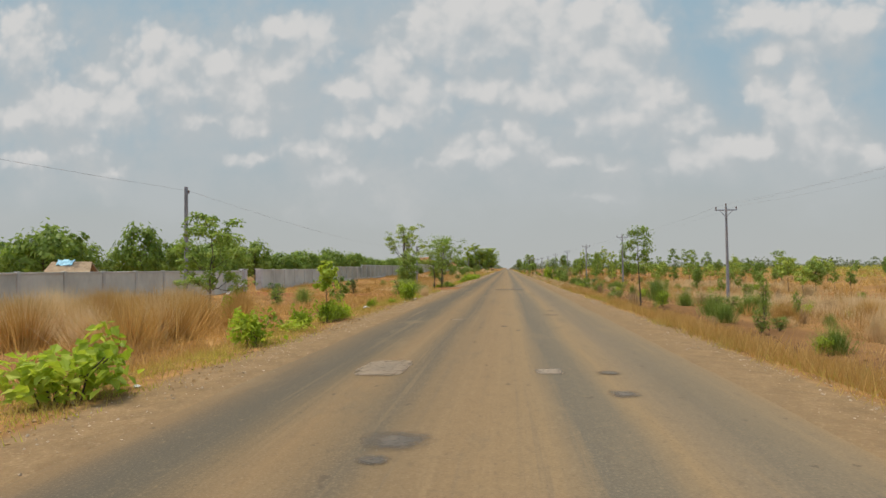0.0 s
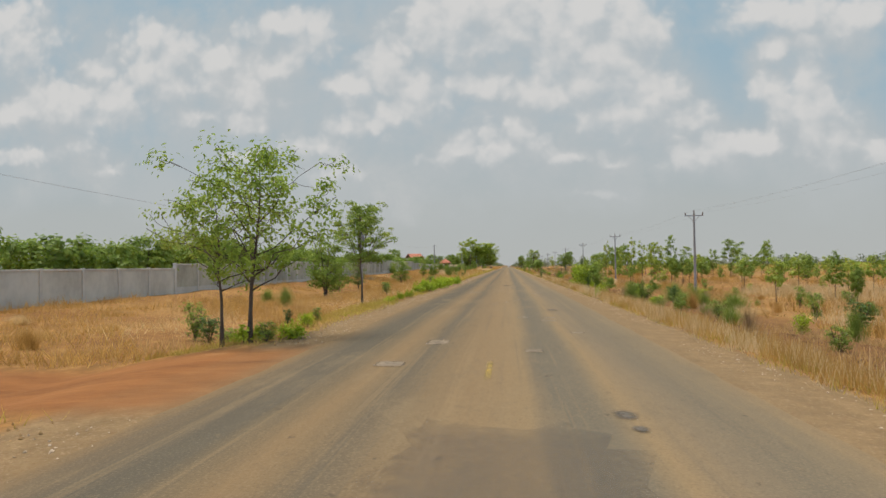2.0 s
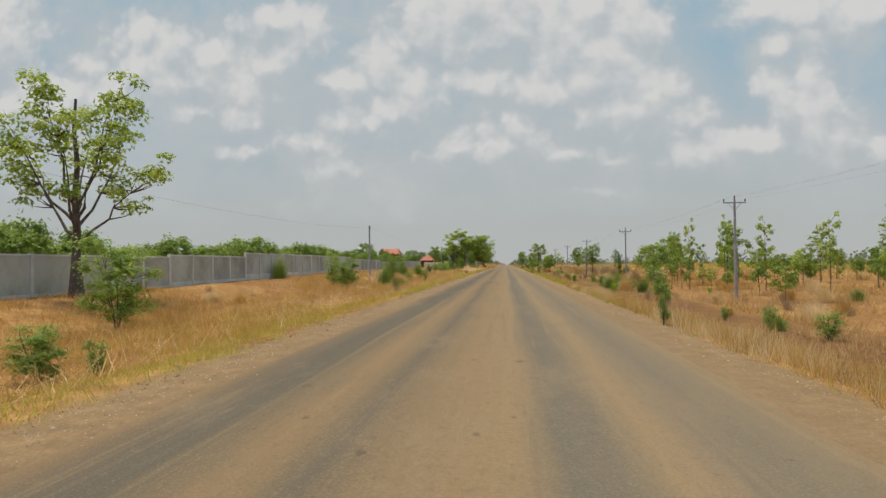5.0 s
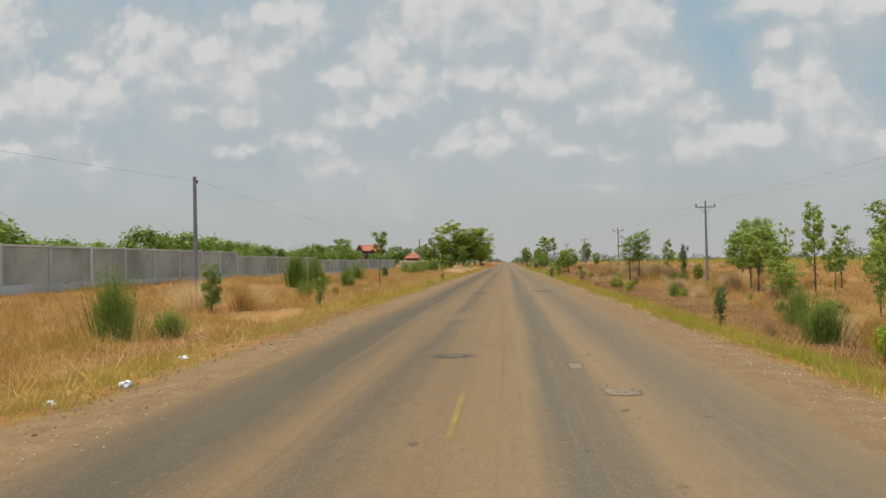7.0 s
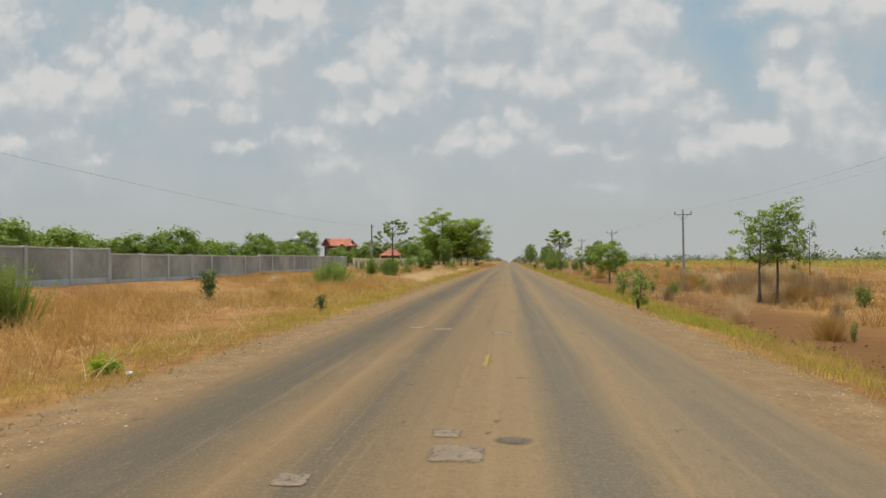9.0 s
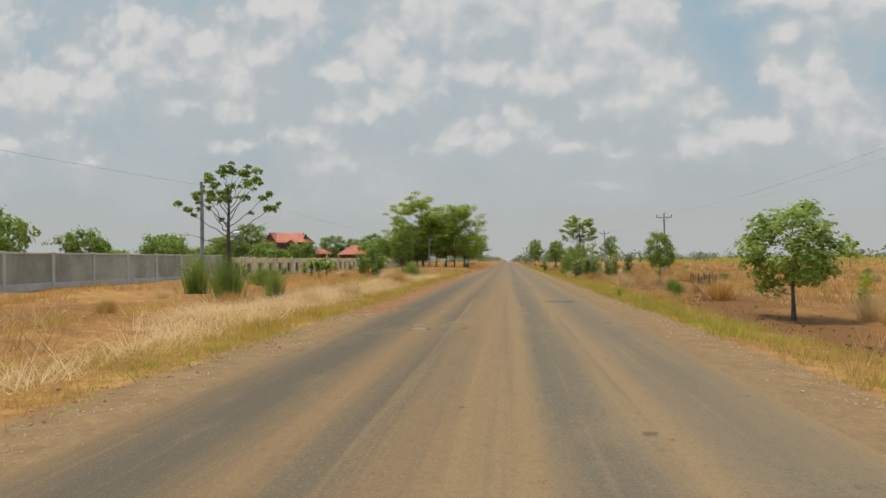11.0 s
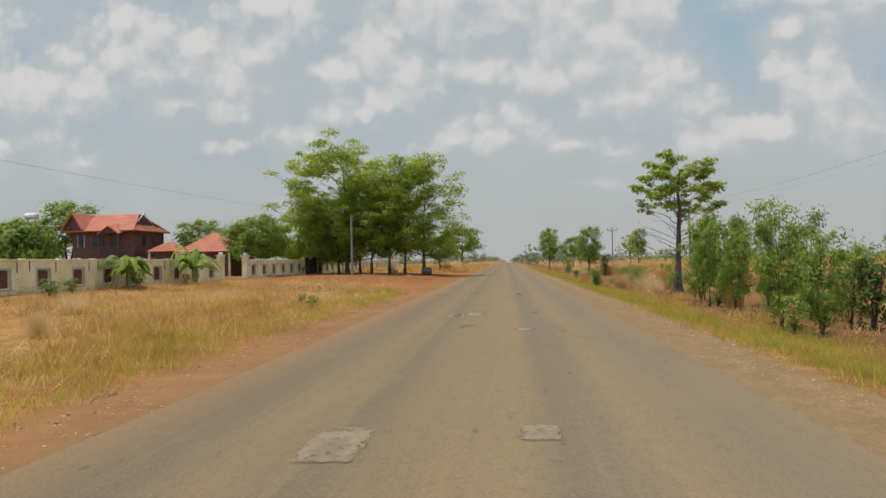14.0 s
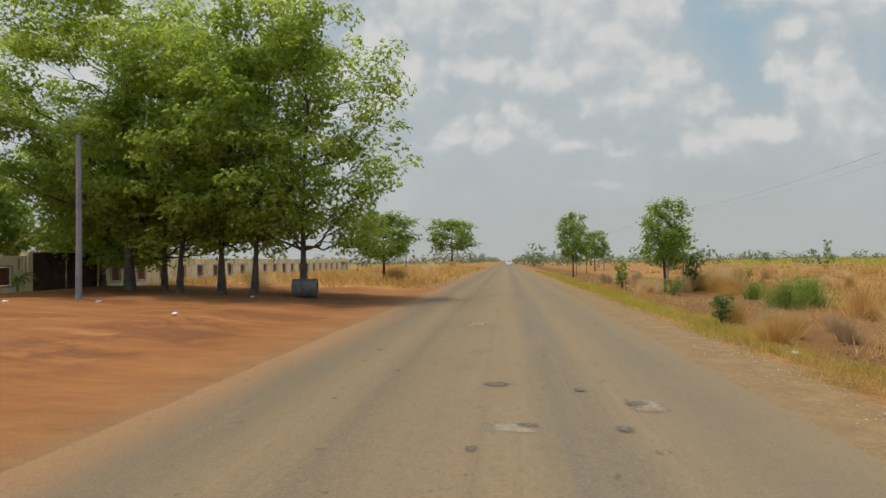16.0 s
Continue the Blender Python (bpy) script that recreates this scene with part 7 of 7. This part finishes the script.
def field_hut(x, y):
    g0 = float(height(x, y))
    h = thing("field_hut", "low thatched field hut with a light blue tarp on top", "hut", "", pose(x, y, g0 + 0.3, 0, 0, 20))
    for px in (-0.9, 0.9):
        for py in (-0.7, 0.7):
            part("post", join_tubes("post", [([(px, py, -0.5), (px, py, 1.75)], [0.05, 0.045])], M["bark_pale"], 6), h)
    for sgn in (-1, 1):
        bm = bmesh.new()
        roof_slab = [(-1.25, sgn * 1.0, 1.5), (1.25, sgn * 1.0, 1.5), (1.1, 0.0, 2.15), (-1.1, 0.0, 2.15)]
        lower = [bm.verts.new(p) for p in roof_slab]
        upper = [bm.verts.new((p[0], p[1], p[2] + 0.12)) for p in roof_slab]
        bm.faces.new(lower)
        bm.faces.new(upper)
        for i in range(4):
            bm.faces.new((lower[i], lower[(i + 1) % 4], upper[(i + 1) % 4], upper[i]))
        bmesh.ops.recalc_face_normals(bm, faces=bm.faces)
        part("roof", bm_mesh("roof", bm, M["thatch"]), h, "weathered thatch slope")
    bm = bmesh.new()
    bmesh.ops.create_grid(bm, x_segments=8, y_segments=6, size=0.5)
    rng = np.random.default_rng(12)
    for v in bm.verts:
        v.co = Vector((v.co.x * 0.9 - 0.3, v.co.y * 0.8, 2.32 - 0.75 * abs(v.co.y) * 0.8 + rng.uniform(0, 0.12)))
    bmesh.ops.solidify(bm, geom=bm.faces[:], thickness=0.02)
    part("tarp", bm_mesh("tarp", bm, M["tarp"]), h, "crumpled light blue tarp")


field_hut(-26.4, 36.0)


# ---- stakes stacked upright at the field edge ----
def stake_fence(x, y0, y1, n):
    f = thing("stake_fence", "low fence of dark uneven stakes at the field edge", "fence", "", pose(x, y0, 0))
    rng = np.random.default_rng(52)
    for i in range(n):
        y = (y1 - y0) * i / (n - 1)
        g0 = float(height(x, y0 + y))
        h, l = rng.uniform(0.55, 0.95), rng.normal(0, 0.08)
        part("stake", join_tubes("stake", [([(0, y, g0 - 0.15), (l * 0.5, y + l * 0.6, g0 + h * 0.5), (l, y + l, g0 + h)], [0.035, 0.03, 0.02])], M["bark"], 5), f)
    part("rail", join_tubes("rail", [([(0.05, 0, float(height(x, y0)) + 0.5), (0.05, (y1 - y0) / 2, float(height(x, (y0 + y1) / 2)) + 0.52), (0.05, y1 - y0, float(height(x, y1)) + 0.5)], [0.025, 0.03, 0.025])], M["bark"], 5), f)


stake_fence(14.8, 273.0, 279.5, 34)

# ---- litter on the verges ----
def litter(x, y, s, seed):
    """A crumpled scrap of paper or plastic."""
    rng = np.random.default_rng(seed)
    bm = bmesh.new()
    bmesh.ops.create_icosphere(bm, subdivisions=2, radius=1.0)
    for v in bm.verts:
        v.co = Vector((v.co.x * s * 0.6, v.co.y * s * 0.45, v.co.z * s * 0.25)) * rng.uniform(0.6, 1.25)
    ob = new("litter", bm_mesh("litter", bm, M["white"]))
    ob.matrix_basis = pose(x, y, float(height(x, y)) + s * 0.14, 0, 0, seed * 50)
    tagged(ob, "crumpled white scrap of litter on the verge", "litter", "verge litter")


for i, (x, y, s) in enumerate(((6.0, 12.4, 0.16), (7.0, 13.0, 0.14), (-5.4, 8.6, 0.1), (-6.6, 28.7, 0.28), (-5.2, 31.2, 0.12), (-5.1, 34.4, 0.14), (-5.3, 153.3, 0.2), (-5.9, 156.0, 0.16), (-5.6, 152.2, 0.12),
                               (-7.8, 255.2, 0.3), (-5.6, 194.6, 0.12), (5.2, 152.9, 0.2), (5.3, 178.5, 0.14), (-8.4, 341.6, 0.16), (-13.6, 346.2, 0.16), (-16.0, 345.0, 0.15), (-9.9, 350.2, 0.16), (5.6, 318.0, 0.16), (6.2, 340.5, 0.2))):
    litter(x, y, s, i)

# ---- repairs and marks on the road ----
M["light"] = repair("pale_repair", [(0.0, (0.17, 0.128, 0.078)), (0.5, (0.225, 0.172, 0.106)), (1.0, (0.28, 0.218, 0.138))], 0.4, (0.165, 0.132, 0.087))
M["pale"] = repair("dusty_repair", [(0.0, (0.20, 0.16, 0.11)), (0.5, (0.26, 0.205, 0.135)), (1.0, (0.33, 0.265, 0.18))], 0.8)
M["dark"] = repair("tar_repair", [(0.0, (0.088, 0.077, 0.058)), (0.5, (0.118, 0.10, 0.072)), (1.0, (0.16, 0.128, 0.085))], 0.95)
M["strip"] = repair("worn_tar", [(0.0, (0.118, 0.104, 0.08)), (0.5, (0.14, 0.12, 0.088)), (1.0, (0.18, 0.143, 0.096))], 0.6, hold=0.36)
M["yellow"] = repair("worn_yellow_paint", [(0.0, (0.25, 0.18, 0.08)), (0.4, (0.38, 0.26, 0.07)), (1.0, (0.50, 0.34, 0.06))], 0.7, hold=0.62)
LIGHT_PATCH_1 = [(-2.1, 10.1, 0.82, 1.61), (-1.66, 19.6, 0.43, 0.28), (0.29, 41.7, 0.41, 0.25), (-1.95, 51.9, 0.51, 0.59), (-1.48, 54.8, 0.47, 0.77), (1.11, 59.9, 0.47, 0.55), (0.45, 53.5, 0.36, 0.39), (1.22, 60.9, 0.42, 0.43), (1.59, 56.7, 0.35, 0.34), (1.43, 77, 0.44, 0.58), (1.47, 74.2, 0.41, 0.61), (-0.09, 68.6, 0.27, 0.29), (-1.98, 79.3, 0.83, 0.85), (1.52, 80.4, 0.53, 0.56), (0.17, 87.5, 0.52, 0.6), (-1.92, 92.8, 0.52, 0.32), (0.59, 96.8, 0.35, 0.41), (1.2, 146.8, 0.5, 0.97), (0.04, 144, 0.2, 0.25), (0.99, 154.6, 0.22, 0.62), (1.34, 152.7, 0.49, 0.39)]
LIGHT_PATCH_2 = [(-1.78, 173.6, 0.38, 0.31), (-0.14, 172.5, 0.25, 0.25), (-0.22, 182, 0.37, 0.46), (-0.57, 191.5, 0.29, 0.26), (-0.43, 190.9, 0.48, 0.48), (-1.58, 190.2, 0.27, 0.28), (-0.14, 199.5, 0.43, 0.53), (-1.49, 200.3, 0.46, 0.48), (-1.96, 245.6, 0.39, 0.4), (0.48, 245, 0.29, 0.26), (-1.46, 268.7, 0.39, 0.42), (0.32, 263.1, 0.35, 0.25), (-1.56, 283.7, 0.46, 0.73), (-1.67, 284.9, 0.69, 0.79), (-1.65, 286.7, 0.65, 1.46), (-1.57, 289.5, 0.65, 1.89), (-1.47, 292, 0.56, 1.08), (0.22, 281.8, 0.39, 0.43), (0.33, 292.4, 0.39, 0.56), (-1.41, 304.7, 0.56, 1.37), (-0.84, 307.1, 0.72, 0.76), (-0.96, 300.8, 0.39, 0.25)]
LIGHT_PATCH_3 = [(-1.74, 319.2, 0.69, 0.92), (-0.69, 342.1, 0.43, 1.14)]
DARK_PATCH_1 = [(-1.15, 5.8, 0.75, 0.74), (-1.24, 5.2, 0.33, 0.3), (1.36, 9.7, 0.42, 0.41), (1.3, 8.1, 0.41, 0.49), (-0.2, 17.2, 0.21, 0.25), (0.15, 16.1, 0.12, 0.25), (1.43, 23.3, 0.28, 0.55), (1.33, 21.3, 0.56, 0.52), (0.22, 31.3, 0.28, 0.3), (1.77, 26.6, 0.19, 0.25), (1.37, 37.5, 0.21, 0.37), (1.34, 38.7, 0.19, 0.25), (1.4, 36.2, 0.13, 0.27), (1.18, 48.5, 0.29, 0.46), (1.24, 47.9, 0.19, 0.3), (1.53, 64.1, 0.42, 0.64), (0.05, 69.6, 0.19, 0.25), (0.28, 68.5, 0.19, 0.25), (-0.46, 68.7, 0.28, 0.25), (-0.16, 90.7, 0.63, 2.14), (-0.86, 93.4, 0.19, 0.25), (-1.87, 91.9, 0.17, 0.25)]
DARK_PATCH_2 = [(1.4, 98.2, 0.57, 0.79), (-0.8, 141.1, 0.37, 0.27), (1.71, 140.4, 0.26, 0.31), (-0.94, 155.6, 0.86, 0.63), (-1.16, 171.5, 0.22, 0.25), (-0.02, 170.4, 0.18, 0.25), (0.21, 172.5, 0.37, 0.28), (0.05, 191.3, 0.34, 0.25), (-1.02, 240.8, 0.14, 0.25), (1.88, 249.9, 1.28, 0.82), (2.38, 242, 0.24, 0.25), (0.5, 248.2, 0.26, 0.32), (0.29, 265, 0.45, 0.49), (1.18, 261.8, 0.41, 0.77), (-1.37, 304.7, 0.34, 0.91), (0.85, 305.5, 0.23, 0.53), (-0.91, 301.9, 0.44, 0.48), (-1.02, 301.5, 0.18, 0.25), (0.61, 315.3, 0.31, 1.07), (0.61, 312.4, 0.16, 0.25), (-1.44, 317.3, 0.49, 0.4), (0.22, 332.3, 0.24, 0.25)]
DARK_PATCH_3 = [(-0.09, 334.3, 0.43, 0.37), (1.44, 333.3, 0.28, 0.34), (1.12, 332.2, 0.18, 0.25), (-0.27, 331.5, 0.12, 0.25), (0.91, 334, 0.17, 0.27)]
wrng = np.random.default_rng(78)
WORN = [(wrng.normal(0.72, 0.22), wrng.uniform(252, 284), wrng.uniform(0.12, 0.34), wrng.uniform(0.15, 0.5)) for i in range(14)]
PALE_PATCH_1 = [(0.53, 9.8, 0.47, 0.64), (0.44, 61.2, 0.4, 0.28), (0.43, 70.8, 0.35, 0.47), (-0.54, 67.6, 0.42, 0.27), (1.56, 77.9, 0.57, 0.49), (-2.43, 142.5, 0.29, 0.35), (0.18, 174.2, 0.5, 0.43), (-0, 177.7, 0.49, 0.42), (1.37, 170.1, 0.35, 0.35), (0, 170.3, 0.48, 0.54), (-2.16, 200.7, 0.54, 0.51), (-2.09, 240.8, 0.55, 0.53), (-2.24, 241.8, 0.52, 0.36), (0.66, 261.5, 0.43, 0.41), (0.8, 283, 0.61, 0.8), (-0.9, 305.2, 0.71, 1.07), (0.44, 301, 0.51, 0.56), (0.07, 332.2, 0.59, 0.41), (1.54, 333.2, 0.42, 0.6)]
YELLOW_PATCH_1 = [(-0.33, 25.5, 0.12, 0.25), (-0.32, 51.4, 0.12, 1.9), (-0.55, 151.6, 0.09, 2.41), (-0.42, 170.2, 0.09, 1), (-0.34, 195.8, 0.11, 1.57), (-0.71, 240.7, 0.09, 0.45), (-0.56, 266.9, 0.15, 0.55), (-0.51, 283.8, 0.13, 1.16), (-0.24, 346.4, 0.11, 2.29)]
TAR_STRIPS = [(-0.05, 46.3, 2.1, 3.6), (-1.35, 176.8, 0.95, 1.3), (1.75, 178.0, 1.0, 1.7)]
PATCHES = [(TAR_STRIPS, "strip"), (LIGHT_PATCH_1, "light"), (LIGHT_PATCH_2, "light"), (LIGHT_PATCH_3, "light"), (DARK_PATCH_1, "dark"), (DARK_PATCH_2, "dark"), (DARK_PATCH_3, "dark"), (PALE_PATCH_1, "pale"), (WORN, "pale"), (YELLOW_PATCH_1, "yellow")]

LABELS = {"light": "pale cement repair patch", "pale": "dusty worn repair patch", "dark": "dark tar patch", "strip": "long worn tar strip", "yellow": "faded yellow centre dash"}
NAMES = {"light": "repair_patch", "pale": "repair_patch", "dark": "tar_patch", "strip": "tar_strip", "yellow": "road_marking"}
lift = {"light": 0.008, "pale": 0.005, "dark": 0.011, "strip": 0.0095, "yellow": 0.008}
prng = np.random.default_rng(77)
for rows, what in PATCHES:
    for x, y, w, l in rows:
        n = 30
        t = np.linspace(0, 2 * np.pi, n, endpoint=False)
        p = 0.45 if what == "yellow" else prng.uniform(0.28, 0.5) if what == "light" else prng.uniform(0.45, 0.6) if what == "strip" else prng.uniform(0.5, 0.95)
        cx = np.sign(np.cos(t)) * np.abs(np.cos(t)) ** p
        cy = np.sign(np.sin(t)) * np.abs(np.sin(t)) ** p
        rr = 1 + prng.normal(0, 0.09 if what in ("dark", "pale", "strip") else 0.03, n)
        if what == "yellow":
            w = min(w, 0.16)
        px, py = x + cx * rr * w / 2, y + cy * rr * l / 2
        V = np.column_stack([px, py, road_z(px) + lift[what]])
        V = np.concatenate([V, [[x, y, float(road_z(x)) + lift[what]]]])
        F = np.array([[i, (i + 1) % n, n] for i in range(n)])
        part(NAMES[what], poly_mesh(NAMES[what], V, F, M[what], True), road, LABELS[what])
